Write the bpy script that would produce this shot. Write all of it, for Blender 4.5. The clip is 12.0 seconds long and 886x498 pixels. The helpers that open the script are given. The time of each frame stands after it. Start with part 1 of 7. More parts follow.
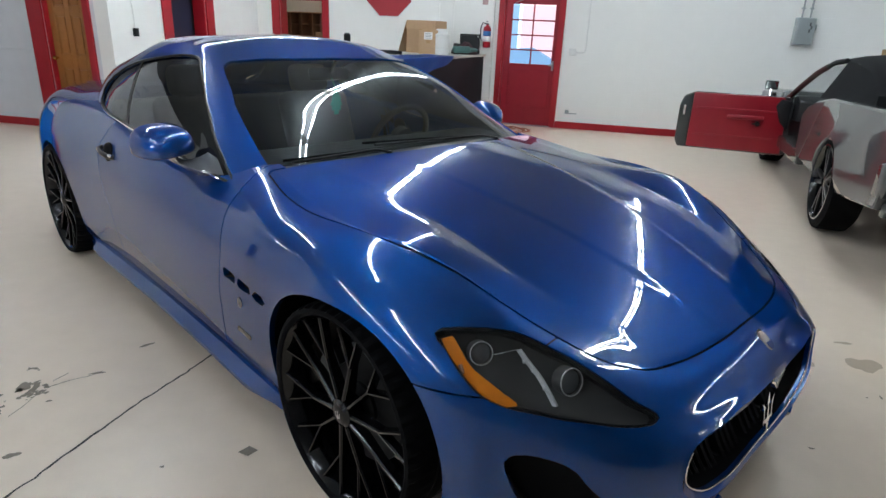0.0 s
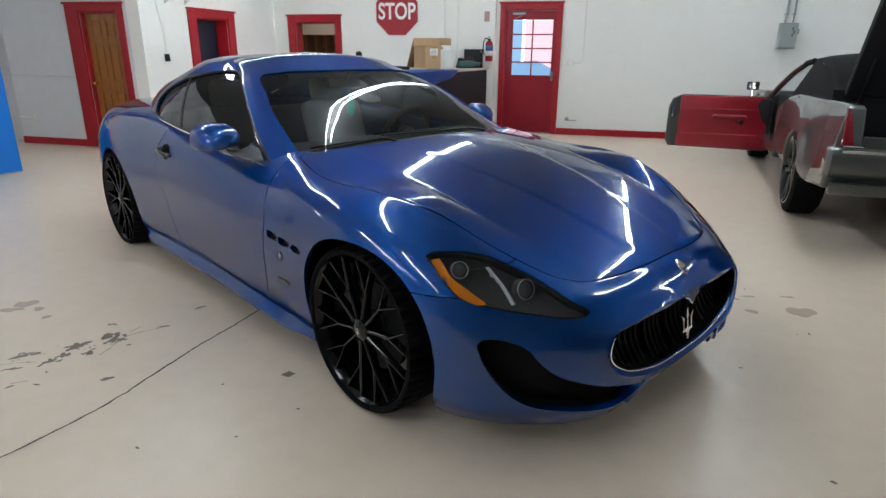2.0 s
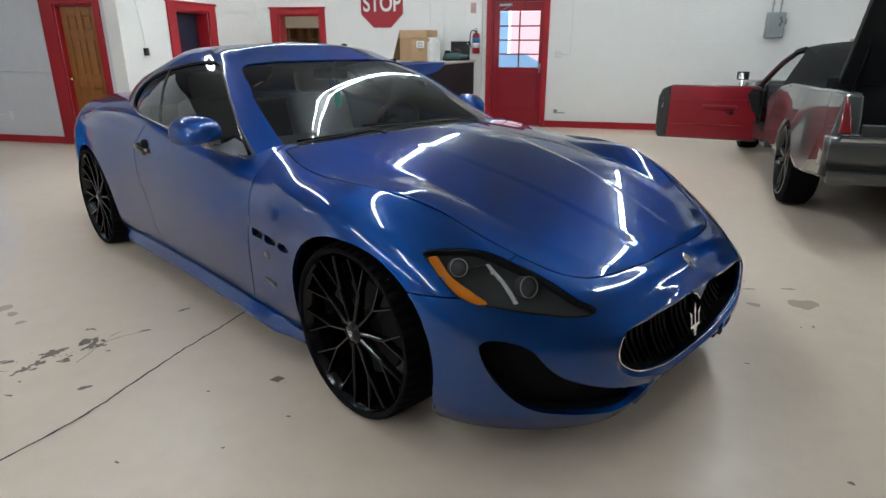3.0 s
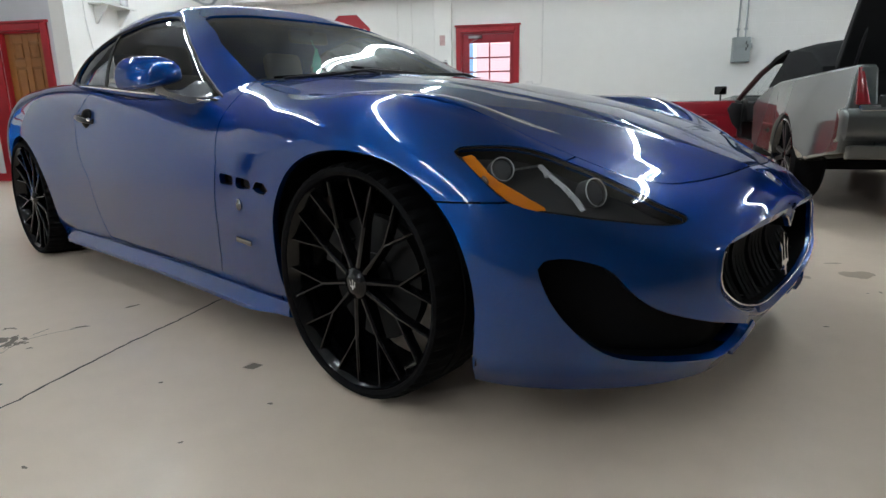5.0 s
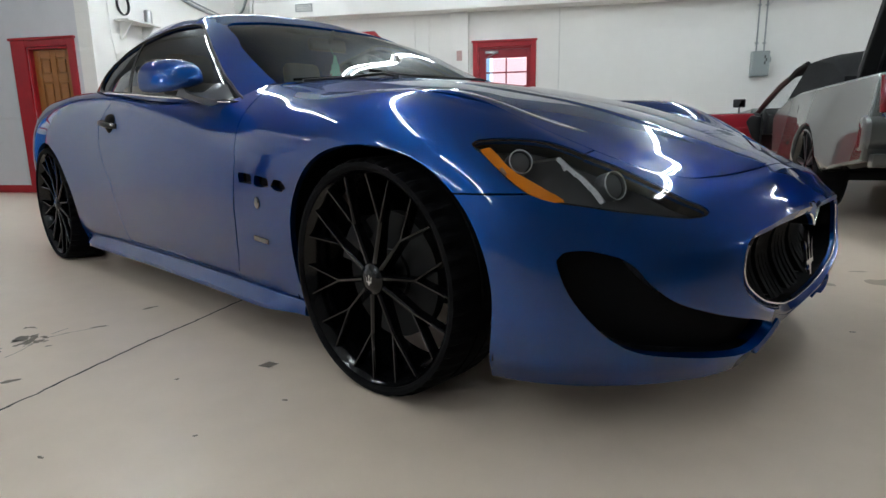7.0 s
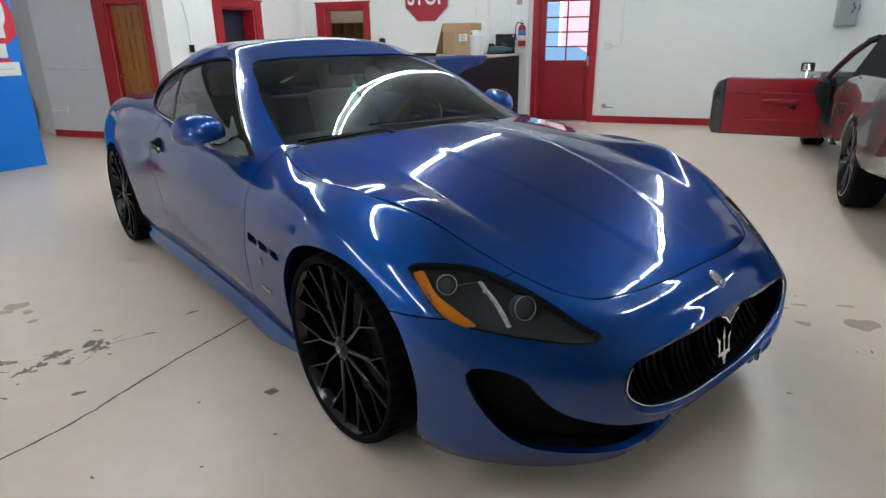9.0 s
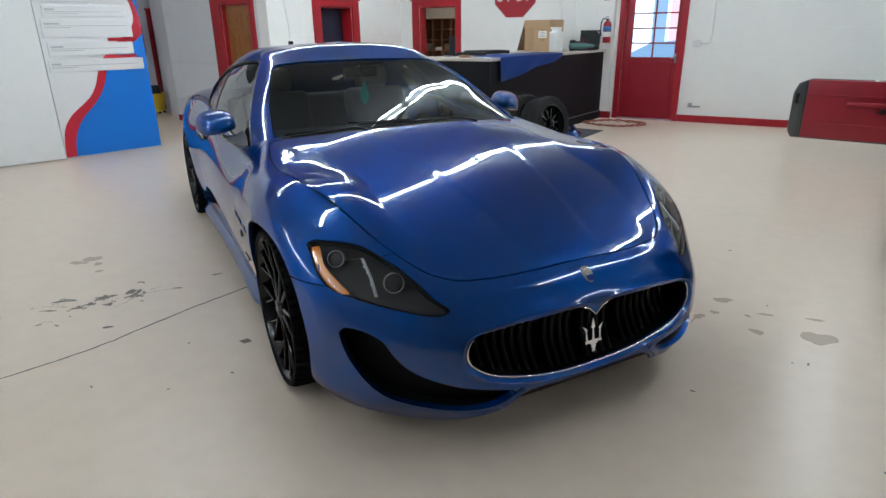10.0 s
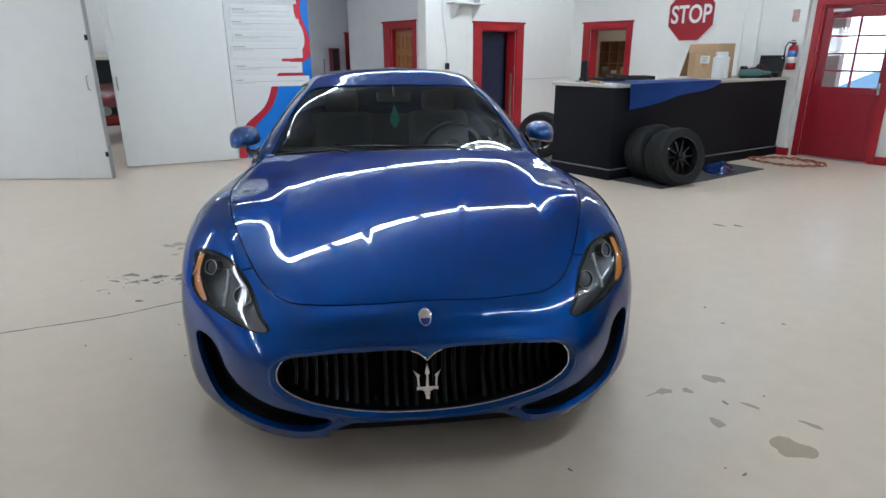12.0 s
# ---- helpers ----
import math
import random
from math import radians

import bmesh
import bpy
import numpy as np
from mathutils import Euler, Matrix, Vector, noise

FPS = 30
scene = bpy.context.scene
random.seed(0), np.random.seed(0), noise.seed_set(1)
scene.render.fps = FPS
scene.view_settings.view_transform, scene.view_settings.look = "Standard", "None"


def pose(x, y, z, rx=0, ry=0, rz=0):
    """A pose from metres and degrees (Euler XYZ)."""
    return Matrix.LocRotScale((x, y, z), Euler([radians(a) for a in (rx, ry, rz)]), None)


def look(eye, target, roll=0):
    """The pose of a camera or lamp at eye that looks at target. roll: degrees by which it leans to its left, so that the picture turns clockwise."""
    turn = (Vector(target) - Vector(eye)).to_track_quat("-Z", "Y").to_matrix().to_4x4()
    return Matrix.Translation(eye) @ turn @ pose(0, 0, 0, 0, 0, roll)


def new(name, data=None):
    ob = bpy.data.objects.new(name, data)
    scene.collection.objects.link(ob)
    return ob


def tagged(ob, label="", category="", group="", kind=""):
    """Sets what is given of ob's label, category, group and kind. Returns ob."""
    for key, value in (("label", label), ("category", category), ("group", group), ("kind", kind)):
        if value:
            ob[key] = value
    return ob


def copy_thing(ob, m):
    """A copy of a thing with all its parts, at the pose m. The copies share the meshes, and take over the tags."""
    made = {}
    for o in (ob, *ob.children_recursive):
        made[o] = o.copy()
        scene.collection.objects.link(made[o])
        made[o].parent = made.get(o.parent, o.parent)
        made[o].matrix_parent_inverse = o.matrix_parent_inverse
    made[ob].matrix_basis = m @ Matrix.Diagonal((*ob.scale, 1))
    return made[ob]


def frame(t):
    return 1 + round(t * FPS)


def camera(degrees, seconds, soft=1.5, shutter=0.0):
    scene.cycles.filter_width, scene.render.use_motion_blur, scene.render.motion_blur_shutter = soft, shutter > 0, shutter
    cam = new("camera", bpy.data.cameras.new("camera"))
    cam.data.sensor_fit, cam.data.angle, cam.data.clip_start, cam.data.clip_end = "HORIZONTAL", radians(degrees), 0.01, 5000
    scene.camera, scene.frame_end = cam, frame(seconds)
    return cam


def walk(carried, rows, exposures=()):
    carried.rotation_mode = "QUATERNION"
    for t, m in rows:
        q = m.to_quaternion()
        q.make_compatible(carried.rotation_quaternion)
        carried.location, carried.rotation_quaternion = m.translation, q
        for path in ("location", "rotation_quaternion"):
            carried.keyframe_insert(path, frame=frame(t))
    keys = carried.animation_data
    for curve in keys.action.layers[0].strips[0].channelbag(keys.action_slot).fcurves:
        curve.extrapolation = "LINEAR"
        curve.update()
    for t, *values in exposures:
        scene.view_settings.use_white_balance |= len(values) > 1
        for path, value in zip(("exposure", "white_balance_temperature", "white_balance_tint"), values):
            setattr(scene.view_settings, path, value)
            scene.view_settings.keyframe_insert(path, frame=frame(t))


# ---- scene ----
cam = camera(73.3, 12.0)
PATH = [
    (0, (0.333, 0.413, 1.414), (-0.084, 2.246, 0.73), 2.5),
    (0.5, (0.571, 0.23, 1.416), (0.088, 2.064, 0.78), 1.9),
    (1, (0.65, 0.084, 1.441), (0.149, 1.918, 0.821), 1.4),
    (1.5, (0.605, -0.08, 1.404), (0.112, 1.756, 0.782), 0.8),
    (2, (0.57, -0.165, 1.386), (0.096, 1.672, 0.752), 0.5),
    (2.5, (0.546, -0.159, 1.37), (0.094, 1.678, 0.724), 0.3),
    (3, (0.509, -0.063, 1.354), (0.078, 1.779, 0.704), 0.1),
    (3.2, (0.483, -0.003, 1.345), (0.065, 1.842, 0.697), -0.1),
    (4.8, (0.252, 0.246, 0.884), (-0.075, 2.158, 0.394), -0.9),
    (5, (0.245, 0.246, 0.814), (-0.081, 2.166, 0.359), -1.0),
    (5.5, (0.24, 0.234, 0.751), (-0.099, 2.166, 0.361), -1.1),
    (6, (0.24, 0.238, 0.746), (-0.122, 2.172, 0.391), -1.0),
    (6.5, (0.236, 0.241, 0.746), (-0.142, 2.172, 0.388), -1.0),
    (7, (0.241, 0.243, 0.754), (-0.138, 2.166, 0.356), -1.0),
    (7.5, (0.247, 0.252, 0.806), (-0.141, 2.156, 0.333), -0.9),
    (7.7, (0.248, 0.259, 0.892), (-0.148, 2.152, 0.386), -0.8),
    (9.3, (0.89, 0.127, 1.39), (0.192, 1.871, 0.703), -0.7),
    (9.5, (1.083, 0.097, 1.405), (0.307, 1.806, 0.715), -0.7),
    (10, (1.482, 0.184, 1.433), (0.533, 1.804, 0.743), -0.7),
    (10.5, (1.806, 0.448, 1.429), (0.684, 1.956, 0.744), -0.6),
    (11, (1.954, 0.821, 1.462), (0.678, 2.205, 0.788), -0.4),
    (11.5, (2.178, 1.056, 1.462), (0.777, 2.325, 0.806), -0.4),
    (12, (2.445, 1.042, 1.471), (0.96, 2.225, 0.843), -0.3),
]
walk(cam, [(t, look(eye, target, roll)) for t, eye, target, roll in PATH],
     exposures=[(0, 0.12, 6100, 10), (1, 0.07, 6230, 10), (2, 0.01, 6300, 10), (6.5, 0, 6340, 10), (9.5, 0.04, 6180, 10), (11, 0.01, 6040, 10), (12, 0, 5980, 10)])

# ---- world and light ----
world = bpy.data.worlds.new("world")
scene.world = world
world.use_nodes = True
sky = world.node_tree.nodes.new("ShaderNodeTexSky")
sky.sky_type, sky.sun_disc = "NISHITA", False
sky.sun_elevation, sky.sun_rotation = radians(40), radians(60)
world.node_tree.links.new(sky.outputs[0], world.node_tree.nodes["Background"].inputs[0])
world.node_tree.nodes["Background"].inputs[1].default_value = 0.12
TUBE = 95.0          # strength of the fluorescent tubes
scene.view_settings.exposure = 0.0

# ---- materials ----
def mat(name, color, rough=0.5, metal=0.0, coat=0.0, coat_rough=0.03, var=0.0, scale=6.0, bump=0.0, bump_scale=60.0,
        var_color=None, spec=0.5, transmission=0.0, emit=0.0, rough_var=0.0, ior=1.45, block=None, tint=None, coat_ior=1.5):
    """A Principled material with two scales of noise in its colour, its roughness and a fine relief."""
    m = bpy.data.materials.new(name)
    m.use_nodes = True
    nt = m.node_tree
    b = nt.nodes["Principled BSDF"]
    b.inputs["Base Color"].default_value = (*color, 1)
    b.inputs["Roughness"].default_value = rough
    b.inputs["Metallic"].default_value = metal
    b.inputs["Coat Weight"].default_value = coat
    b.inputs["Coat Roughness"].default_value = coat_rough
    b.inputs["Specular IOR Level"].default_value = spec
    b.inputs["Transmission Weight"].default_value = transmission
    b.inputs["IOR"].default_value = ior
    b.inputs["Coat IOR"].default_value = coat_ior
    if tint:
        b.inputs["Specular Tint"].default_value = (*tint, 1)
    if emit:
        b.inputs["Emission Color"].default_value = (*color, 1)
        b.inputs["Emission Strength"].default_value = emit
    tc = nt.nodes.new("ShaderNodeTexCoord")
    if var or var_color or rough_var:
        big, small = nt.nodes.new("ShaderNodeTexNoise"), nt.nodes.new("ShaderNodeTexNoise")
        big.inputs["Scale"].default_value, small.inputs["Scale"].default_value = scale * 0.25, scale * 5
        big.inputs["Detail"].default_value = small.inputs["Detail"].default_value = 5
        for n in (big, small):
            nt.links.new(tc.outputs["Object"], n.inputs["Vector"])
        add = nt.nodes.new("ShaderNodeMix")
        add.data_type = "FLOAT"
        add.inputs[0].default_value = 0.4
        nt.links.new(big.outputs[0], add.inputs[2])
        nt.links.new(small.outputs[0], add.inputs[3])
        fac = nt.nodes.new("ShaderNodeMapRange")
        fac.inputs[1].default_value, fac.inputs[2].default_value = 0.25, 0.75
        nt.links.new(add.outputs[0], fac.inputs[0])
        if var or var_color:
            mix = nt.nodes.new("ShaderNodeMix")
            mix.data_type = "RGBA"
            other = var_color or tuple(c * (1 - var) for c in color)
            mix.inputs[6].default_value, mix.inputs[7].default_value = (*color, 1), (*other, 1)
            nt.links.new(fac.outputs[0], mix.inputs[0])
            nt.links.new(mix.outputs[2], b.inputs["Base Color"])
        if rough_var:
            rr = nt.nodes.new("ShaderNodeMapRange")
            rr.inputs[3].default_value, rr.inputs[4].default_value = rough - rough_var, rough + rough_var
            nt.links.new(fac.outputs[0], rr.inputs[0])
            nt.links.new(rr.outputs[0], b.inputs["Roughness"])
    if block:
        mp, br, bb = nt.nodes.new("ShaderNodeMapping"), nt.nodes.new("ShaderNodeTexBrick"), nt.nodes.new("ShaderNodeBump")
        mp.inputs["Rotation"].default_value = (radians(90), 0, 0)
        br.inputs["Scale"].default_value, br.inputs["Mortar Size"].default_value = 1.0, 0.006
        br.inputs["Brick Width"].default_value, br.inputs["Row Height"].default_value = block
        br.inputs["Mortar Smooth"].default_value = 1.0
        br.inputs["Color1"].default_value = br.inputs["Color2"].default_value = (1, 1, 1, 1)
        br.inputs["Mortar"].default_value = (0, 0, 0, 1)
        nt.links.new(tc.outputs["Object"], mp.inputs["Vector"])
        nt.links.new(mp.outputs[0], br.inputs["Vector"])
        nt.links.new(br.outputs["Color"], bb.inputs["Height"])
        bb.inputs["Strength"].default_value, bb.inputs["Distance"].default_value = 0.35, 0.004
    if bump:
        n = nt.nodes.new("ShaderNodeTexNoise")
        n.inputs["Scale"].default_value, n.inputs["Detail"].default_value = bump_scale, 4
        nt.links.new(tc.outputs["Object"], n.inputs["Vector"])
        bp = nt.nodes.new("ShaderNodeBump")
        bp.inputs["Strength"].default_value, bp.inputs["Distance"].default_value = bump, 0.01
        nt.links.new(n.outputs[0], bp.inputs["Height"])
        nt.links.new(bp.outputs[0], b.inputs["Normal"])
        if block:
            nt.links.new(bb.outputs[0], bp.inputs["Normal"])
    return m


def glass(name, tint, rough=0.0, gloss_ior=1.5):
    """Thin glass: it lets tinted light straight through and mirrors by Fresnel."""
    m = bpy.data.materials.new(name)
    m.use_nodes = True
    nt = m.node_tree
    nt.nodes.remove(nt.nodes["Principled BSDF"])
    out = nt.nodes["Material Output"]
    t, g, f, mix = (nt.nodes.new("ShaderNode" + k) for k in ("BsdfTransparent", "BsdfGlossy", "Fresnel", "MixShader"))
    t.inputs[0].default_value = (*tint, 1)
    g.inputs["Roughness"].default_value = rough
    f.inputs[0].default_value = gloss_ior
    nt.links.new(f.outputs[0], mix.inputs[0])
    nt.links.new(t.outputs[0], mix.inputs[1])
    nt.links.new(g.outputs[0], mix.inputs[2])
    nt.links.new(mix.outputs[0], out.inputs[0])
    return m


WHITE_WALL = mat("white painted block wall", (0.85, 0.845, 0.815), 0.5, var=0.06, scale=1.2, bump=0.18, bump_scale=40, block=(0.405, 0.203))
GREY_WALL = mat("pale grey painted wall", (0.70, 0.705, 0.74), 0.45, var=0.16, scale=1.0, bump=0.15, bump_scale=40)
# for the unseen east and south walls, darkened to light the coupe less
DIMMING_WALL = mat("dark grey wall that cuts bounce light", (0.22, 0.22, 0.23), 0.5, var=0.12, scale=1.0, bump=0.15, bump_scale=40)
CEIL = mat("pale ceiling boards", (0.31, 0.335, 0.345), 0.7, var=0.08, scale=1)
RED = mat("red gloss paint", (0.35, 0.007, 0.016), 0.42, var=0.18, scale=3, bump=0.12, bump_scale=40)
RED_DARK = mat("dark red door paint", (0.27, 0.005, 0.016), 0.40, var=0.2, scale=2, bump=0.1, bump_scale=30)
BLACK = mat("black plastic", (0.008, 0.008, 0.009), 0.45, spec=0.3, bump=0.1, bump_scale=300)
GLOSS_BLACK = mat("gloss black", (0.008, 0.008, 0.009), 0.12, coat=0.5)
RUBBER = mat("tyre rubber", (0.006, 0.006, 0.0065), 0.85, spec=0.08, var=0.3, scale=8, bump=0.15, bump_scale=200)
CHROME = mat("chrome", (0.8, 0.8, 0.82), 0.08, metal=1.0)
STEEL = mat("brushed steel", (0.45, 0.45, 0.46), 0.35, metal=1.0, var=0.2, scale=20)
GREY_BOX = mat("grey enamel", (0.30, 0.33, 0.33), 0.45, var=0.1, scale=10)
CARD = mat("cardboard", (0.46, 0.30, 0.17), 0.85, var=0.18, scale=8, bump=0.1, bump_scale=80)
WHITE_PLASTIC = mat("white plastic", (0.75, 0.75, 0.73), 0.4, var=0.06, scale=8)


# ---- mesh tools ----
def part(name, bm, material, parent=None, label="", smooth=None, at=None):
    """Links a bmesh as one mesh object under a thing or a part."""
    me = bpy.data.meshes.new(name)
    bmesh.ops.recalc_face_normals(bm, faces=bm.faces)
    bm.to_mesh(me)
    bm.free()
    for m in material if isinstance(material, (list, tuple)) else (material,):
        me.materials.append(m)
    if smooth is not None:
        me.polygons.foreach_set("use_smooth", [True] * len(me.polygons))
        if smooth < 180:
            me.set_sharp_from_angle(angle=radians(smooth))
    ob = new(name, me)
    if at is not None:
        ob.matrix_basis = at
    if parent is not None:
        ob.parent = parent
    if label:
        ob["label"] = label
    return ob


def empty(name, m=None, label="", category="", group="", kind=""):
    ob = new(name)
    ob.empty_display_size = 0.1
    if m is not None:
        ob.matrix_basis = m
    return tagged(ob, label, category, group, kind)


def box(bm, x0, x1, y0, y1, z0, z1, bevel=0.0, seg=1, m=None, mi=0):
    """A box with bevelled edges, added to bm."""
    t = bmesh.new()
    bmesh.ops.create_cube(t, size=1, matrix=Matrix.LocRotScale(((x0 + x1) / 2, (y0 + y1) / 2, (z0 + z1) / 2), None, (abs(x1 - x0), abs(y1 - y0), abs(z1 - z0))))
    if bevel:
        bmesh.ops.bevel(t, geom=t.edges[:], offset=bevel, segments=seg, affect="EDGES", profile=0.5)
    join(bm, t, m, mi)
    return bm


def join(bm, t, m=None, mi=0):
    """Adds the bmesh t to bm, at the pose m."""
    if m is not None:
        t.transform(m)
    made = [bm.verts.new(v.co) for v in t.verts]
    t.verts.index_update()
    for f in t.faces:
        try:
            g = bm.faces.new([made[v.index] for v in f.verts])
            g.smooth, g.material_index = f.smooth, mi
        except ValueError:
            pass
    t.free()
    return bm


def cyl(bm, p, q, r, r2=None, seg=16, caps=True, mi=0):
    """A round bar from p to q."""
    p, q = Vector(p), Vector(q)
    t = bmesh.new()
    bmesh.ops.create_cone(t, cap_ends=caps, segments=seg, radius1=r, radius2=r if r2 is None else r2, depth=(q - p).length)
    return join(bm, t, Matrix.Translation((p + q) / 2) @ (q - p).to_track_quat("Z", "Y").to_matrix().to_4x4(), mi)


def tube(bm, pts, r, seg=8, closed=False, mi=0):
    """A round tube of radius r swept along points."""
    pts = [Vector(p) for p in pts]
    n = len(pts)
    rings = []
    ref = None
    for i, p in enumerate(pts):
        a = pts[(i - 1) % n] if closed or i else p
        b = pts[(i + 1) % n] if closed or i < n - 1 else p
        d = (b - a).normalized()
        if ref is None:
            ref = Vector((0, 0, 1)) if abs(d.z) < 0.9 else Vector((1, 0, 0))
        side = d.cross(ref).normalized()
        up = side.cross(d)
        ref = up
        rings.append([bm.verts.new(p + r * (math.cos(k * math.tau / seg) * side + math.sin(k * math.tau / seg) * up)) for k in range(seg)])
    for i in range(n if closed else n - 1):
        a, b = rings[i], rings[(i + 1) % n]
        for k in range(seg):
            f = bm.faces.new((a[k], a[(k + 1) % seg], b[(k + 1) % seg], b[k]))
            f.smooth, f.material_index = True, mi
    if not closed:
        bm.faces.new(rings[0][::-1]).material_index = mi
        bm.faces.new(rings[-1]).material_index = mi
    return bm


def prism(bm, poly, y0, y1, m=None, bevel=0.0, mi=0):
    """A flat outline of (x, z) points given depth from y0 to y1."""
    t = bmesh.new()
    f = t.faces.new([t.verts.new((x, y0, z)) for x, z in poly])
    got = bmesh.ops.extrude_face_region(t, geom=[f])
    bmesh.ops.translate(t, verts=[v for v in got["geom"] if isinstance(v, bmesh.types.BMVert)], vec=(0, y1 - y0, 0))
    if bevel:
        bmesh.ops.bevel(t, geom=t.edges[:], offset=bevel, segments=2, affect="EDGES", profile=0.5)
    bmesh.ops.triangulate(t, faces=[g for g in t.faces if len(g.verts) > 4])
    return join(bm, t, m, mi)


def lathe(bm, profile, seg=48, axis="y", mi=0, closed=False, smooth=True):
    """A profile of (radius, along) turned about an axis through the origin."""
    rings = []
    for k in range(seg):
        a = k * math.tau / seg
        c, s = math.cos(a), math.sin(a)
        rings.append([bm.verts.new({"y": (r * c, h, r * s), "z": (r * c, r * s, h), "x": (h, r * c, r * s)}[axis]) for r, h in profile])
    m = len(profile)
    for k in range(seg):
        a, b = rings[k], rings[(k + 1) % seg]
        for i in range(m if closed else m - 1):
            j = (i + 1) % m
            f = bm.faces.new((a[i], a[j], b[j], b[i]))
            f.smooth, f.material_index = smooth, mi
    return bm


def single(name, build, material, label="", category="", group="", kind="", smooth=None, at=None):
    """A thing of one mesh: build(bm) fills it."""
    bm = bmesh.new()
    build(bm)
    return tagged(part(name, bm, material, None, smooth=smooth, at=at), label, category, group, kind)


def spline(points, per, mirror=False, closed=False):
    """A smooth curve through control points, per samples a span. mirror: both ends meet their mirror image across y = 0."""
    p = np.array(points, float)
    flip = np.ones(p.shape[1])
    if closed:
        ext = np.vstack([p[-1:], p, p[:2]])
    elif mirror:
        flip[1] = -1
        ext = np.vstack([p[1:2] * flip, p, p[-2:-1] * flip])
    else:
        ext = np.vstack([2 * p[0] - p[1], p, 2 * p[-1] - p[-2]])
    gaps = np.maximum(np.linalg.norm(np.diff(ext, axis=0), axis=1), 1e-6) ** 0.5
    t = np.concatenate([[0], np.cumsum(gaps)])
    out = []
    spans = len(p) if closed else len(p) - 1
    for i in range(1, spans + 1):
        p0, p1, p2, p3 = ext[i - 1:i + 3]
        t0, t1, t2, t3 = t[i - 1:i + 3]
        m1 = (t2 - t1) * ((p1 - p0) / (t1 - t0) - (p2 - p0) / (t2 - t0) + (p2 - p1) / (t2 - t1))
        m2 = (t2 - t1) * ((p2 - p1) / (t2 - t1) - (p3 - p1) / (t3 - t1) + (p3 - p2) / (t3 - t2))
        for k in range(per):
            s = k / per
            out.append((2 * s**3 - 3 * s**2 + 1) * p1 + (s**3 - 2 * s**2 + s) * m1 + (3 * s**2 - 2 * s**3) * p2 + (s**3 - s**2) * m2)
    if not closed:
        out.append(p[-1])
    return np.array(out)


def loft(rings, across, along, spread=None):
    """A grid of points through rings of control points. rings run front to rear on the side y >= 0; returns an array [level, place, xyz]."""
    rows = np.array([spline(r, along, mirror=True) for r in rings])
    return np.array([spline(rows[:, k], across) for k in range(rows.shape[1])]).transpose(1, 0, 2)


def cut(bm, fn, tag=None, value=0, only=None):
    """Splits the faces of bm along fn = 0; where tag (a face layer) is given, faces with fn < 0 get value."""
    vals = {}
    for v in bm.verts:
        d = fn(v.co)
        vals[v] = 0.0 if abs(d) < 2e-4 else d
    for e in list(bm.edges):
        a, b = e.verts
        da, db = vals[a], vals[b]
        if da * db < 0:
            t = da / (da - db)
            _, nv = bmesh.utils.edge_split(e, a, t)
            vals[nv] = 0.0
    for f in list(bm.faces):
        ds = [vals[v] for v in f.verts]
        if min(ds) < 0 < max(ds):
            zero = [v for v in f.verts if vals[v] == 0.0]
            if len(zero) == 2:
                try:
                    bmesh.utils.face_split(f, zero[0], zero[1])
                except ValueError:
                    pass
    if tag is not None:
        for f in bm.faces:
            ds = [vals[v] for v in f.verts]
            if sum(ds) < 0 and (only is None or f[tag] in only):
                f[tag] = value
    return bm


def inside(poly):
    """A signed distance to a closed outline of (a, b) points: below 0 inside."""
    q = np.array(poly, float)
    r = np.roll(q, -1, axis=0)
    d = r - q
    dd = (d * d).sum(1)
    lo, hi = q.min(0) - 0.08, q.max(0) + 0.08

    def fn(a, b):
        if a < lo[0] or a > hi[0] or b < lo[1] or b > hi[1]:
            return 0.08
        p = np.array((a, b))
        w = p - q
        t = np.clip((w * d).sum(1) / dd, 0, 1)
        near = np.sqrt((((w - t[:, None] * d)) ** 2).sum(1).min())
        c = (q[:, 1] > b) != (r[:, 1] > b)
        xs = q[c, 0] + (b - q[c, 1]) * d[c, 0] / d[c, 1]
        return -near if (xs > a).sum() % 2 else near
    return fn


def taken(bm, tag, values):
    """A new bmesh with the faces of bm whose tag is among values."""
    out = bmesh.new()
    made = {}
    for f in bm.faces:
        if f[tag] in values:
            vs = []
            for v in f.verts:
                if v not in made:
                    made[v] = out.verts.new(v.co)
                vs.append(made[v])
            g = out.faces.new(vs)
            g.smooth = True
    out.normal_update()
    return out


def flange(bm, depth, inset=0.0):
    """Turns the open edges of a sheet inward, so that it has an edge of that depth."""
    bm.normal_update()
    edges = [e for e in bm.edges if e.is_boundary and max(abs(v.co.y) for v in e.verts) > 1e-4]
    normals = {v: v.normal.copy() for e in edges for v in e.verts}
    for e in edges:
        e.smooth = False
    got = bmesh.ops.extrude_edge_only(bm, edges=edges)
    new_verts = [v for v in got["geom"] if isinstance(v, bmesh.types.BMVert)]
    near = {}
    for v in new_verts:
        for e in v.link_edges:
            o = e.other_vert(v)
            if o in normals and (o.co - v.co).length < 1e-9:
                near[v] = normals[o]
    for v, nrm in near.items():
        v.co -= nrm * depth
    return bm


def mirrored(bm):
    """Adds the mirror image across y = 0 and welds the middle."""
    t = bm.copy()
    for v in t.verts:
        v.co.y = -v.co.y
    bmesh.ops.reverse_faces(t, faces=t.faces)
    join(bm, t)
    bmesh.ops.remove_doubles(bm, verts=[v for v in bm.verts if abs(v.co.y) < 1e-4], dist=1e-4)
    return bm

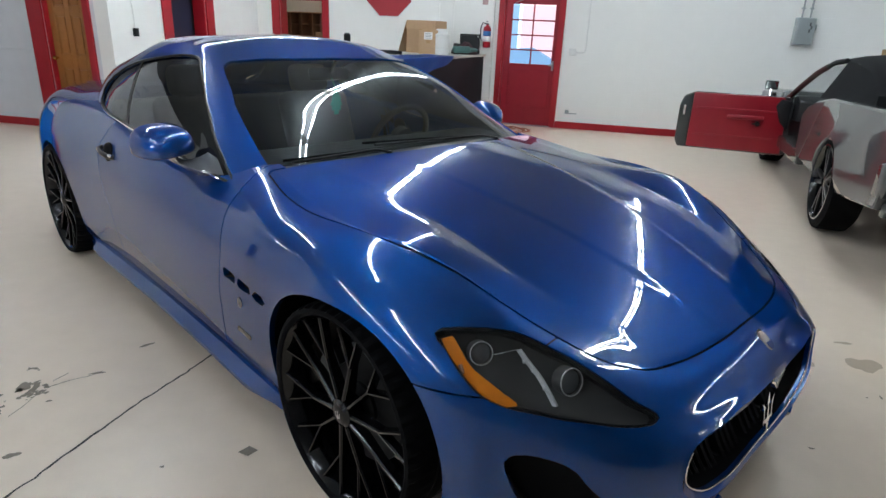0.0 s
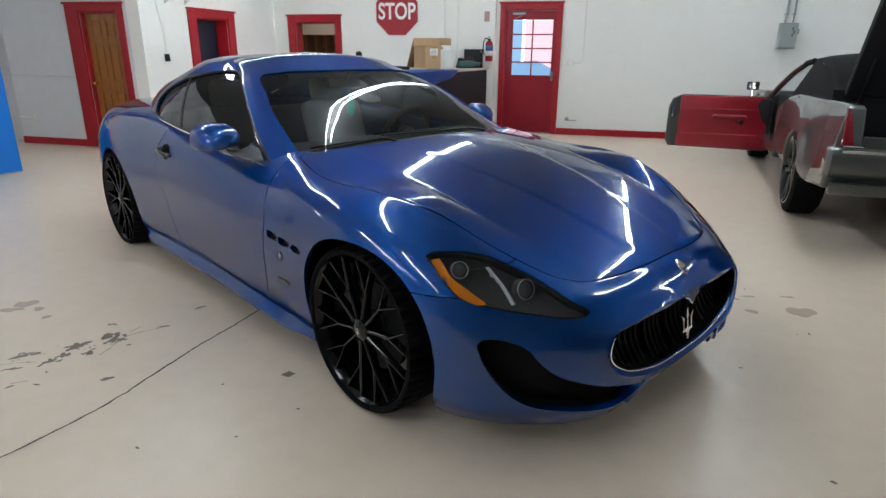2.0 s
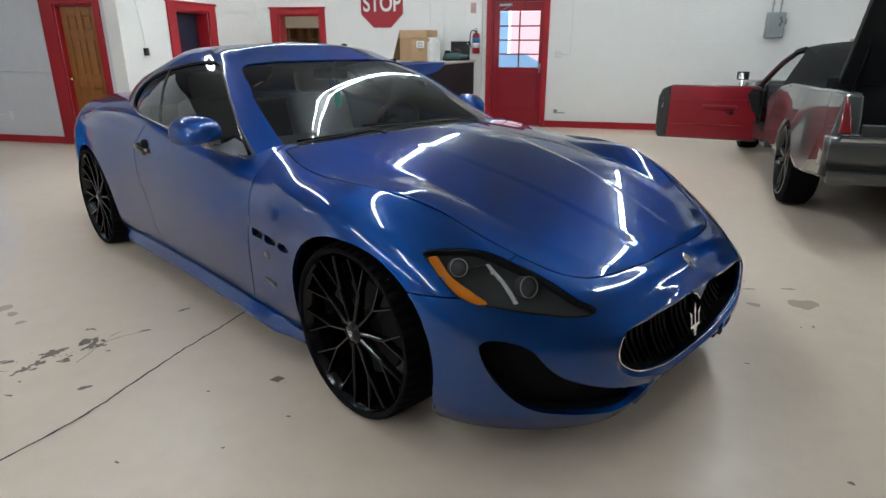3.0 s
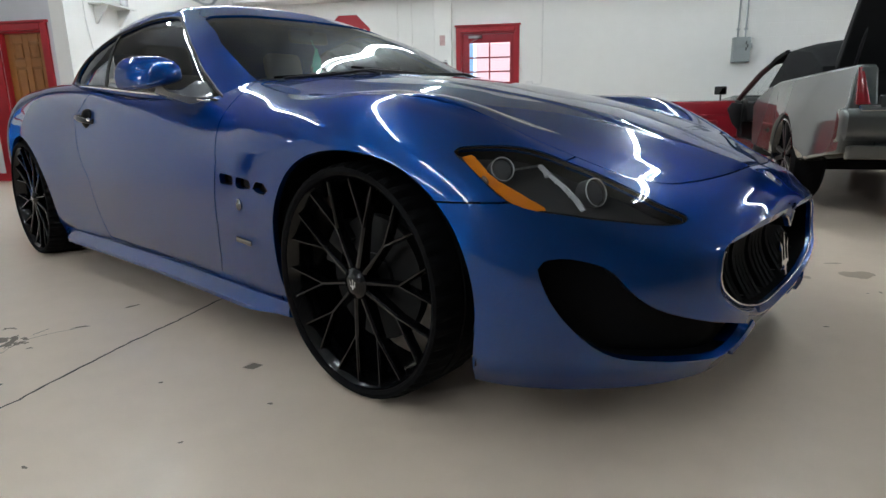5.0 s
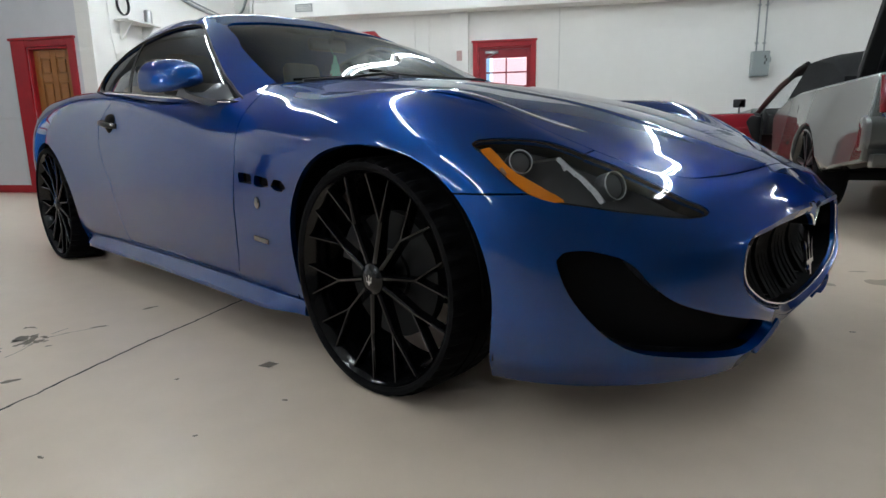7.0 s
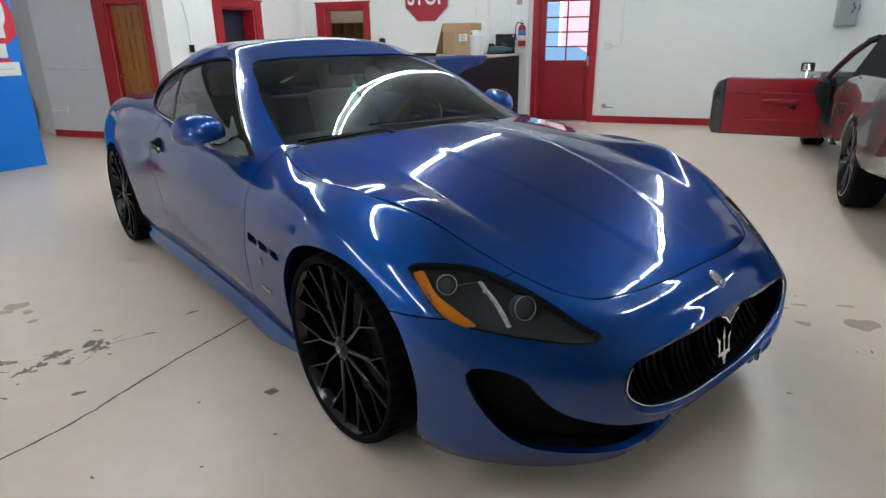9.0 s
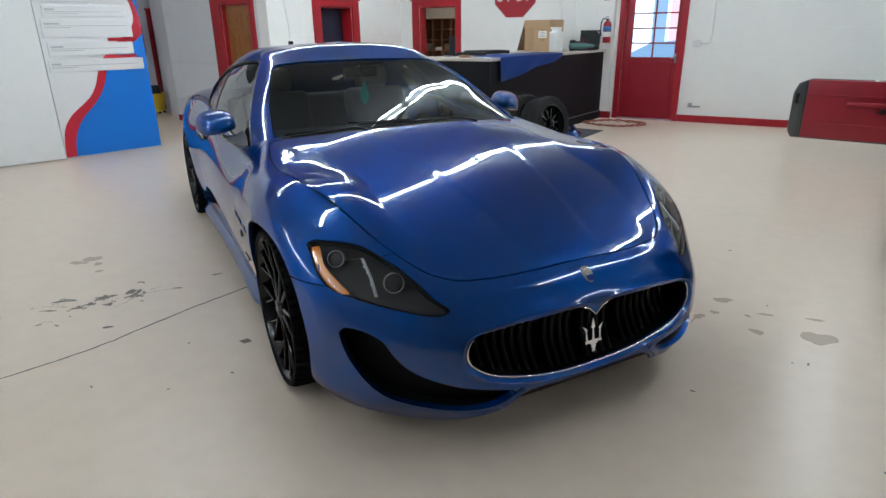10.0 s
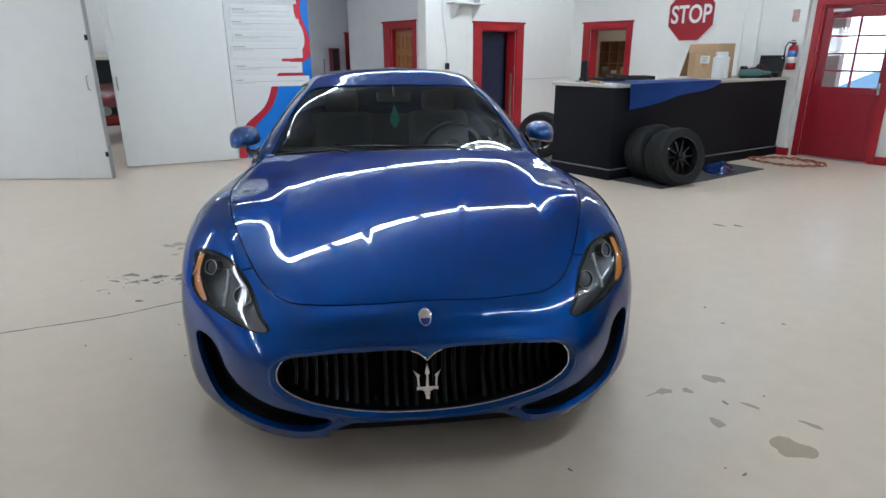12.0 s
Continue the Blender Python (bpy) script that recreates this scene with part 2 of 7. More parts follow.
# ---- the room ----
WALL_Y, SIDE_X, DOOR_Y = 10.57, -5.5, 7.05      # back wall, short side wall, wall with the wooden door
EAST_X, SOUTH_Y, WEST_X, CEIL_Z = 7.5, -4.5, -12.2, 3.43


def wall_with_openings(name, m, length, height, openings, material, thick=0.2):
    """A wall from 0 to length along x, its face at y = 0 and its thickness behind; openings are (x0, x1, z0, z1)."""
    bm = bmesh.new()
    xs = sorted({0, length, *[v for o in openings for v in o[:2]]})
    for a, b in zip(xs, xs[1:]):
        here = sorted([o for o in openings if o[0] <= a + 1e-6 and o[1] >= b - 1e-6], key=lambda o: o[2])
        z = 0
        for o in here:
            if o[2] > z + 1e-6:
                box(bm, a, b, 0, thick, z, o[2])
            z = o[3]
        box(bm, a, b, 0, thick, z, height)
    bmesh.ops.remove_doubles(bm, verts=bm.verts, dist=1e-5)
    return tagged(part(name, bm, material, at=m), kind="structure")


FLOOR = mat("painted concrete floor", (0.80, 0.665, 0.54), 0.29, var_color=(0.68, 0.555, 0.44), scale=1.6, bump=0.02, bump_scale=5)
bm = bmesh.new()
box(bm, -20, EAST_X + .2, SOUTH_Y - .2, 14.5, -0.2, 0)
floor = tagged(part("floor", bm, FLOOR), "worn beige painted concrete floor with chips and a crack", kind="structure")
bm = bmesh.new()
box(bm, -20, EAST_X + .2, SOUTH_Y - .2, 14.5, CEIL_Z, CEIL_Z + .2)
ceiling = tagged(part("ceiling", bm, CEIL), "pale boarded ceiling", kind="structure")

wall_with_openings("wall_north", pose(SIDE_X, WALL_Y, 0), EAST_X - SIDE_X, CEIL_Z, [(0.44, 1.24, 0, 1.86), (4.36, 5.245, 0, 2.05)], WHITE_WALL)
wall_with_openings("wall_side", pose(SIDE_X, DOOR_Y, 0, 0, 0, 90), WALL_Y - DOOR_Y + .2, CEIL_Z, [(1.17, 1.99, 0, 1.83)], WHITE_WALL)
wall_with_openings("wall_grey", pose(-7.87, DOOR_Y, 0), 7.87 + SIDE_X - .2, CEIL_Z, [(1.40, 2.02, 0, 1.85)], GREY_WALL)
wall_with_openings("wall_east", pose(EAST_X, WALL_Y, 0, 0, 0, -90), WALL_Y - SOUTH_Y, CEIL_Z, [], DIMMING_WALL)
wall_with_openings("wall_south", pose(EAST_X, SOUTH_Y, 0, 0, 0, 180), EAST_X + 16, CEIL_Z, [(12.9, 16.1, 1.25, 2.25)], DIMMING_WALL)
wall_with_openings("wall_west", pose(WEST_X, SOUTH_Y, 0, 0, 0, 90), 10.5, CEIL_Z, [], WHITE_WALL)
wall_with_openings("wall_hall", pose(-9.6, 6.0, 0, 0, 0, 90), 7.0, CEIL_Z, [], GREY_WALL)
wall_with_openings("wall_hall_south", pose(-12.2, 5.9, 0), 2.6, CEIL_Z, [], GREY_WALL)
wall_with_openings("wall_hall_end", pose(-9.6, 12.8, 0), 8.0, CEIL_Z, [], WHITE_WALL)
wall_with_openings("wall_hall_side", pose(-9.6, 8.04, 0, 0, 0, -29.78), 1.993, CEIL_Z, [], GREY_WALL)
wall_with_openings("wall_store_side", pose(-3.6, 12.8, 0, 0, 0, -90), 2.0, CEIL_Z, [], WHITE_WALL)


def trim(name, dims, material=RED, bevel=.006, label=""):
    """A run of boards or trim, each given as x0, x1, y0, y1, z0, z1."""
    bm = bmesh.new()
    for d in dims:
        box(bm, *d, bevel, 2)
    return tagged(part(name, bm, material), label, kind="structure")


trim("baseboard", [(-.178, 7.49, WALL_Y - .02, WALL_Y - .001, 0, .11)], label="red painted baseboard along the white wall")
trim("baseboard", [(-7.87, -6.69, DOOR_Y - .02, DOOR_Y - .001, 0, .10)], label="red painted baseboard")
trim("baseboard", [(-5.76, -5.49, DOOR_Y - .02, DOOR_Y - .001, 0, .10)], label="red painted baseboard")
trim("baseboard", [(SIDE_X + .001, SIDE_X + .02, 7.05, 8.02, 0, .10), (SIDE_X + .001, SIDE_X + .02, 9.24, WALL_Y - .03, 0, .10)], label="red painted baseboard")
trim("baseboard", [(-1.60, -1.23, WALL_Y - .125, WALL_Y - .101, 0, .11)], label="red painted baseboard at the foot of the post")
trim("trim", [(-1.58, -1.29, WALL_Y - .10, WALL_Y, 0, 2.62)], WHITE_WALL, .01, "white painted boxed-in post beside the exit door")
trim("trim", [(-7.87, -6.70, DOOR_Y - .022, DOOR_Y - .001, .975, 1.00)], GREY_WALL, .006, "thin rail along the grey wall")
trim("trim", [(SIDE_X + .001, SIDE_X + .018, 9.22, WALL_Y, .985, 1.0)], GREY_WALL, .004, "thin rail along the white wall")

# boxed duct below the ceiling, with grilles
bm = bmesh.new()
box(bm, -4.95, EAST_X, WALL_Y - .36, WALL_Y, 2.62, 2.90, .008)
tagged(part("duct", bm, WHITE_WALL), "white boxed-in duct along the top of the wall", kind="structure")
for x in (-4.03, -.52, 3.4):
    g = empty("vent_grille", pose(x, WALL_Y - .362, 2.77), "small grey louvred vent in the white duct", "vent", "duct vents")
    bm = bmesh.new()
    for d in ((-.15, .15, .05, .062), (-.15, .15, -.062, -.05), (-.15, -.138, -.05, .05), (.138, .15, -.05, .05)):
        box(bm, d[0], d[1], -.008, .0, d[2], d[3], .002)
    part("frame", bm, GREY_BOX, g)
    for k in range(5):
        bm = bmesh.new()
        box(bm, -.138, .138, -.004, .004, -.001, .001, m=pose(0, -.004, -.038 + .019 * k, 35))
        part("slat", bm, GREY_BOX, g)


# strip lights in rows, some of them unseen and added for brightness
LAMP = mat("fluorescent tube", (0.90, 0.975, 1.0), 0.5, emit=TUBE)


def strip_light():
    ob = empty("strip_light", None, "white twin-tube fluorescent strip light fixed to the ceiling", "lamp", "ceiling strip lights")
    bm = bmesh.new()
    prism(bm, [(-.022, -.01), (.022, -.01), (.03, .06), (-.03, .06)], -.6, .6)
    part("housing", bm, WHITE_PLASTIC, ob)
    for s in (-.032, .032):
        bm = bmesh.new()
        cyl(bm, (s, -.585, -.03), (s, .585, -.03), .0065, seg=10)
        part("tube", bm, LAMP, ob, smooth=40)
        for e in (-.592, .592):
            bm = bmesh.new()
            box(bm, min(s, 0) - .016, max(s, 0) + .016, e - .008, e + .008, -.05, .0, .003)
            part("lamp_holder", bm, WHITE_PLASTIC, ob)
    return ob


first = strip_light()
LAMP_ROWS, LAMP_Z = (-3.9, -1.25, 2.3, 6.3), CEIL_Z - .06
# lamps below y = 1 and in the next bay are added fill
lamp_and_fill_spots = [(-3.9, -3.85 + 1.25 * k) for k in range(4)] + [(x, 1.98 + 1.25 * k) for x in LAMP_ROWS for k in range(7) if x not in (-3.9, 2.3) or k > 0] + [(-1.25, -3.85 + 1.25 * k) for k in range(4)] + [(-9.2, 1.0), (-9.2, 2.6), (-9.2, 4.2)]
first.matrix_basis = pose(*lamp_and_fill_spots[0], LAMP_Z)
for x, y in lamp_and_fill_spots[1:]:
    copy_thing(first, pose(x, y, LAMP_Z))

# ---- doors ----
WOOD = mat("varnished pine", (0.34, 0.135, 0.030), 0.32, var_color=(0.22, 0.080, 0.016), scale=3, bump=0.05, bump_scale=60, coat=0.2)
NAVY_DOOR = mat("dark navy door", (0.008, 0.014, 0.040), 0.5, var=0.3, scale=4, bump=0.1, bump_scale=50)
BRASS = mat("brass", (0.65, 0.42, 0.12), 0.25, metal=1.0)


def casing(parent, x0, x1, top, o0, o1, otop, thick=.03, jamb=.2):
    """Casing boards round an opening x0..x1 up to top, the outer edges at o0, o1, otop, the jambs going back."""
    for name, d in (("casing", (o0, x0, -thick, 0, 0, otop)), ("casing", (x1, o1, -thick, 0, 0, otop)), ("head_casing", (x0, x1, -thick, 0, top, otop)),
                    ("jamb", (x0 - .001, x0 + .025, .0, jamb, 0, top)), ("jamb", (x1 - .025, x1 + .001, .0, jamb, 0, top)), ("head_jamb", (x0 + .025, x1 - .025, .0, jamb, top - .025, top + .001))):
        bm = bmesh.new()
        box(bm, *d, .005, 2)
        part(name, bm, RED, parent)
    bm = bmesh.new()
    box(bm, o0 - .02, o1 + .02, -thick - .018, 0, otop, otop + .03, .006, 2)
    part("cap", bm, RED, parent)


# exit door with a glazed upper half
d1 = empty("door_1", pose(0, WALL_Y, 0), "closed dark red exit door with an eight-pane window", "door", kind="structure")
casing(d1, -1.14, -.255, 2.05, -1.225, -.180, 2.135)
bm = bmesh.new()
for d in ((-1.114, -1.01, 0.01, 2.02), (-.335, -.281, .01, 2.02), (-1.01, -.335, .01, .985), (-1.01, -.335, 1.885, 2.02)):
    box(bm, d[0], d[1], .03, .075, d[2], d[3], .004)
part("leaf", bm, RED_DARK, d1, "dark red painted door leaf")
bm = bmesh.new()
box(bm, -1.00, -.345, .026, .072, .30, .90, .012)
part("lower_panel", bm, RED_DARK, d1)
PANE = glass("window glass", (.9, .92, .93))
cols, rows_ = [(-1.01, -.683), (-.663, -.335)], [(.985 + .225 * k + (.0 if k == 0 else .0), .985 + .225 * (k + 1) - .022) for k in range(4)]
for k in range(3):
    bm = bmesh.new()
    box(bm, -1.01, -.335, .034, .07, rows_[k][1] + .0, rows_[k][1] + .022, .004)
    part("glazing_bar", bm, RED_DARK, d1)
bm = bmesh.new()
box(bm, -.684, -.662, .032, .072, .985, 1.885, .004)
part("glazing_bar", bm, RED_DARK, d1)
for c in cols:
    for r in rows_:
        bm = bmesh.new()
        box(bm, c[0], c[1], .050, .054, r[0], r[1])
        part("pane", bm, PANE, d1).visible_shadow = False
bm = bmesh.new()
box(bm, -1.02, -.80, .0, .03, 1.955, 2.0, .008)
part("door_closer", bm, STEEL, d1, "silver door closer with a folding arm")
bm = bmesh.new()
tube(bm, [(-.86, .0, 1.96), (-.80, -.10, 1.965), (-.98, -.02, 1.89)], .007, 8)
part("closer_arm", bm, STEEL, d1)
bm = bmesh.new()
box(bm, -.325, -.290, .012, .03, .90, 1.05, .006)
cyl(bm, (-.308, .03, .985), (-.308, -.045, .985), .010, seg=12)
box(bm, -.37, -.30, -.055, -.04, .972, .998, .005)
part("door_handle", bm, STEEL, d1, "silver lever handle")
bm = bmesh.new()
box(bm, -1.135, -.26, -.02, .2, 0, .015, .004)
part("threshold", bm, STEEL, d1)

# wooden panelled door in the grey wall
d2 = empty("door_2", pose(0, DOOR_Y, 0), "closed varnished pine panel door in a red frame", "door", kind="structure")
casing(d2, -6.47, -5.85, 1.85, -6.685, -5.755, 1.935)
bm = bmesh.new()
box(bm, -6.445, -5.875, .075, .105, .008, 1.825)
for x0, x1 in ((-6.445, -6.35), (-6.20, -6.12), (-5.97, -5.875)):
    box(bm, x0, x1, .06, .074, .008, 1.825, .003)
for z0, z1 in ((.008, .22), (.78, .94), (1.42, 1.52), (1.72, 1.825)):
    for x0, x1 in ((-6.349, -6.201), (-6.119, -5.971)):
        box(bm, x0, x1, .06, .074, z0, z1, .003)
part("leaf", bm, WOOD, d2, "varnished pine door leaf")
for x0, x1 in ((-6.335, -6.215), (-6.105, -5.985)):
    for z0, z1 in ((.235, .765), (.955, 1.405), (1.535, 1.705)):
        bm = bmesh.new()
        box(bm, x0, x1, .064, .0745, z0, z1, .010)
        part("panel", bm, WOOD, d2)
bm = bmesh.new()
cyl(bm, (-6.405, .06, .90), (-6.405, .015, .90), .011, seg=12)
t = bmesh.new()
bmesh.ops.create_uvsphere(t, u_segments=16, v_segments=10, radius=.028)
join(bm, t, pose(-6.405, .005, .90))
part("door_knob", bm, BRASS, d2, "brass door knob", 50)

# navy door in the side wall
d3 = empty("door_3", pose(SIDE_X, 0, 0, 0, 0, 90), "dark navy door standing ajar in a red frame", "door", kind="structure")
casing(d3, 8.22, 9.04, 1.83, 8.035, 9.225, 1.93)
bm = bmesh.new()
box(bm, 0, .70, 0, .04, .01, 1.80, .004)
bm.transform(pose(8.25, .14, 0, 0, 0, 4))
part("leaf", bm, NAVY_DOOR, d3)
bm = bmesh.new()
box(bm, 8.972, 9.012, .03, .07, .05, 1.10, .006)
part("edge_board", bm, mat("worn brown board", (.20, .11, .07), .6, var=.3, scale=10), d3, "worn brown board beside the leaf")
# near-black colour gives the recess behind the ajar leaf its darkness
wall_with_openings("wall_closet", pose(-6.6, 7.3, 0, 0, 0, 90), 3.4, CEIL_Z, [], mat("closet wall darkened in colour", (.03, .035, .05), .7))

# store room behind the third opening
d4 = empty("door_4", pose(0, WALL_Y, 0), "open doorway with a deep red frame", "doorway", kind="structure")
casing(d4, -5.06, -4.26, 1.86, -5.216, -4.150, 1.955)
SHELF = mat("brown shelf board", (0.38, 0.20, 0.11), 0.7, var=0.2, scale=8)
sh = empty("pigeonhole_shelf", pose(-5.22, 11.85, 0), "tan pigeonhole shelf unit, partly filled, in the store room", "shelf")
for k in range(6):
    bm = bmesh.new()
    box(bm, -.46, .46, -.16, .16, .60 + .21 * k, .615 + .21 * k, .002)
    part("shelf_board", bm, SHELF, sh)
for k in range(5):
    bm = bmesh.new()
    box(bm, -.46 + .225 * k, -.445 + .225 * k, -.158, .158, 0, 1.66, .002)
    part("upright", bm, SHELF, sh)
bm = bmesh.new()
box(bm, -.46, .46, .161, .17, 0, 1.66)
part("back_board", bm, SHELF, sh)
random.seed(4)
for k in range(14):
    c, r = random.randrange(4), random.randrange(5)
    h = random.uniform(.05, .15)
    single("small_carton", lambda b: box(b, -.08, .08, -.1, .08, 0, h, .003), CARD if k % 3 else WHITE_PLASTIC, "small carton lying in a pigeonhole", "carton", "cartons in the shelf",
           at=pose(-5.22 - .34 + .225 * c, 11.85, .617 + .21 * r)) if k < 9 else None
# added glowing disc, out of sight above the doorway, brightens the shelf
bm = bmesh.new()
cyl(bm, (-4.5, 11.6, 2.9), (-4.5, 11.6, 2.95), .16, seg=24)
cyl(bm, (-4.5, 11.6, 2.95), (-4.5, 11.6, CEIL_Z), .02, seg=12)
store_lamp = tagged(part("store_lamp", bm, mat("warm fill glow", (1.0, .84, .66), .5, emit=26.0)), "unseen warm glowing disc added to brighten the store room", "lamp")

# glazed band of the garage door in the south wall
wd = empty("window_1", pose(EAST_X, SOUTH_Y, 0, 0, 0, 180), "band of square panes in a white frame, daylight behind", "window", kind="structure")
for k in range(5):
    bm = bmesh.new()
    box(bm, 12.9 + .788 * k, 12.948 + .788 * k, .02, .09, 1.25, 2.25, .004)
    part("window_frame", bm, WHITE_PLASTIC, wd)
for z in (1.25, 1.73, 2.205):
    bm = bmesh.new()
    box(bm, 12.9, 16.1, .03, .085, z, z + .045, .004)
    part("window_bar", bm, WHITE_PLASTIC, wd)
for k in range(4):
    for z in (1.295, 1.775):
        bm = bmesh.new()
        box(bm, 12.948 + .788 * k, 13.688 + .788 * k, .05, .054, z, z + .43)
        part("pane", bm, PANE, wd).visible_shadow = False
day = bpy.data.lights.new("daylight", "AREA")
day.shape, day.size, day.size_y, day.energy, day.color = "RECTANGLE", 3.1, .95, 200.0, (.92, .96, 1.0)
new("daylight", day).matrix_basis = pose(-7.0, SOUTH_Y - .15, 1.75, 90, 0, 0)

# ---- the blue coupe ----
CAR = pose(0.235, 2.600, 0, 0, 0, -31.82)
WHEELBASE, TYRE_R = 2.944, 0.340

# control curves of the body, front middle to rear middle, from the sill upwards
BODY = [
    [(0.825, 0, 0.147), (0.822, 0.273, 0.147), (0.805, 0.493, 0.142), (0.665, 0.7, 0.135), (0.419, 0.869, 0.136), (0, 0.898, 0.151), (-0.42, 0.897, 0.151), (-0.8, 0.883, 0.151), (-1.5, 0.87, 0.15), (-2.2, 0.88, 0.16), (-2.944, 0.9, 0.17), (-3.5, 0.8, 0.2), (-3.88, 0.5, 0.2), (-3.93, 0, 0.2)],
    [(0.86, 0, 0.216), (0.862, 0.274, 0.222), (0.838, 0.526, 0.22), (0.671, 0.752, 0.213), (0.419, 0.924, 0.213), (0, 0.944, 0.239), (-0.42, 0.935, 0.24), (-0.8, 0.92, 0.23), (-1.5, 0.905, 0.22), (-2.2, 0.915, 0.24), (-2.944, 0.94, 0.25), (-3.55, 0.85, 0.27), (-3.92, 0.52, 0.27), (-3.98, 0, 0.27)],
    [(0.886, 0, 0.367), (0.885, 0.279, 0.359), (0.837, 0.552, 0.342), (0.642, 0.781, 0.348), (0.396, 0.943, 0.37), (0, 0.966, 0.399), (-0.42, 0.965, 0.399), (-0.8, 0.961, 0.39), (-1.5, 0.948, 0.38), (-2.2, 0.945, 0.4), (-2.944, 0.965, 0.42), (-3.55, 0.87, 0.42), (-3.95, 0.53, 0.42), (-4.02, 0, 0.42)],
    [(0.878, 0, 0.507), (0.882, 0.284, 0.498), (0.822, 0.555, 0.466), (0.614, 0.783, 0.473), (0.377, 0.946, 0.522), (0.001, 0.981, 0.55), (-0.42, 0.984, 0.56), (-0.8, 0.98, 0.57), (-1.5, 0.965, 0.58), (-2.2, 0.955, 0.6), (-2.944, 0.975, 0.62), (-3.55, 0.88, 0.6), (-3.95, 0.53, 0.6), (-4.03, 0, 0.6)],
    [(0.845, 0, 0.564), (0.834, 0.27, 0.553), (0.782, 0.51, 0.538), (0.564, 0.774, 0.59), (0.339, 0.924, 0.655), (0.003, 0.987, 0.719), (-0.4, 0.981, 0.717), (-0.8, 0.953, 0.723), (-1.5, 0.94, 0.77), (-2.2, 0.93, 0.82), (-2.944, 0.95, 0.8), (-3.5, 0.86, 0.8), (-3.9, 0.52, 0.8), (-3.99, 0, 0.8)],
    [(0.800, 0, 0.606), (0.793, 0.26, 0.598), (0.742, 0.478, 0.585), (0.537, 0.706, 0.644), (0.312, 0.853, 0.731), (0.004, 0.917, 0.813), (-0.38, 0.913, 0.83), (-0.77, 0.873, 0.838), (-1.5, 0.893, 0.87), (-2.2, 0.87, 0.932), (-2.944, 0.87, 0.94), (-3.45, 0.78, 0.935), (-3.85, 0.5, 0.92), (-3.96, 0, 0.92)],
    [(0.745, 0, 0.634), (0.738, 0.25, 0.622), (0.675, 0.455, 0.626), (0.53, 0.63, 0.675), (0.3, 0.718, 0.791), (0, 0.785, 0.873), (-0.38, 0.79, 0.908), (-0.76, 0.745, 0.932), (-1.5, 0.83, 0.885), (-2.2, 0.8, 0.964), (-2.8, 0.72, 0.999), (-3.35, 0.62, 0.993), (-3.75, 0.45, 0.977), (-3.87, 0, 0.977)],
    [(0.56, 0, 0.714), (0.55, 0.18, 0.711), (0.5, 0.34, 0.722), (0.38, 0.47, 0.754), (0.19, 0.555, 0.803), (-0.05, 0.585, 0.863), (-0.36, 0.6, 0.912), (-0.74, 0.6, 0.947), (-1.5, 0.6, 0.9), (-2.2, 0.58, 0.962), (-2.8, 0.52, 1.005), (-3.25, 0.45, 1.001), (-3.55, 0.32, 0.992), (-3.65, 0, 0.992)],
    [(0.24, 0, 0.823), (0.23, 0.1, 0.825), (0.2, 0.19, 0.831), (0.13, 0.26, 0.843), (0.02, 0.3, 0.864), (-0.12, 0.32, 0.892), (-0.38, 0.33, 0.934), (-0.7, 0.33, 0.97), (-1.5, 0.3, 0.93), (-2.2, 0.28, 0.96), (-2.8, 0.26, 0.99), (-3.1, 0.22, 0.99), (-3.3, 0.16, 0.99), (-3.36, 0, 0.99)],
    [(-0.1, 0, 0.9), (-0.105, 0, 0.901), (-0.115, 0, 0.903), (-0.135, 0, 0.906), (-0.17, 0, 0.913), (-0.22, 0, 0.921), (-0.4, 0, 0.947), (-0.68, 0, 0.978), (-1.5, 0, 0.94), (-2.2, 0, 0.965), (-2.7, 0, 0.99), (-2.85, 0, 0.99), (-2.95, 0, 0.99), (-3, 0, 0.99)],
]


def smooth(t):
    t = np.clip(t, 0, 1)
    return t * t * (3 - 2 * t)


def curve(x, xs, ys):
    """A smooth curve through a few stations, in increasing x."""
    p = spline(np.column_stack([xs, ys]), 12)
    return np.interp(x, p[:, 0], p[:, 1])


# how far the wing tops stand above the valley of the bonnet
CROWN_X = [-.90, -.60, -.45, -.30, -.15, 0, .12, .22, .30, .38, .46, .55, .65, .80]
CROWN_Z = [0, -.004, -.010, -.010, .005, .036, .050, .043, .028, .012, 0, -.007, -.007, 0]


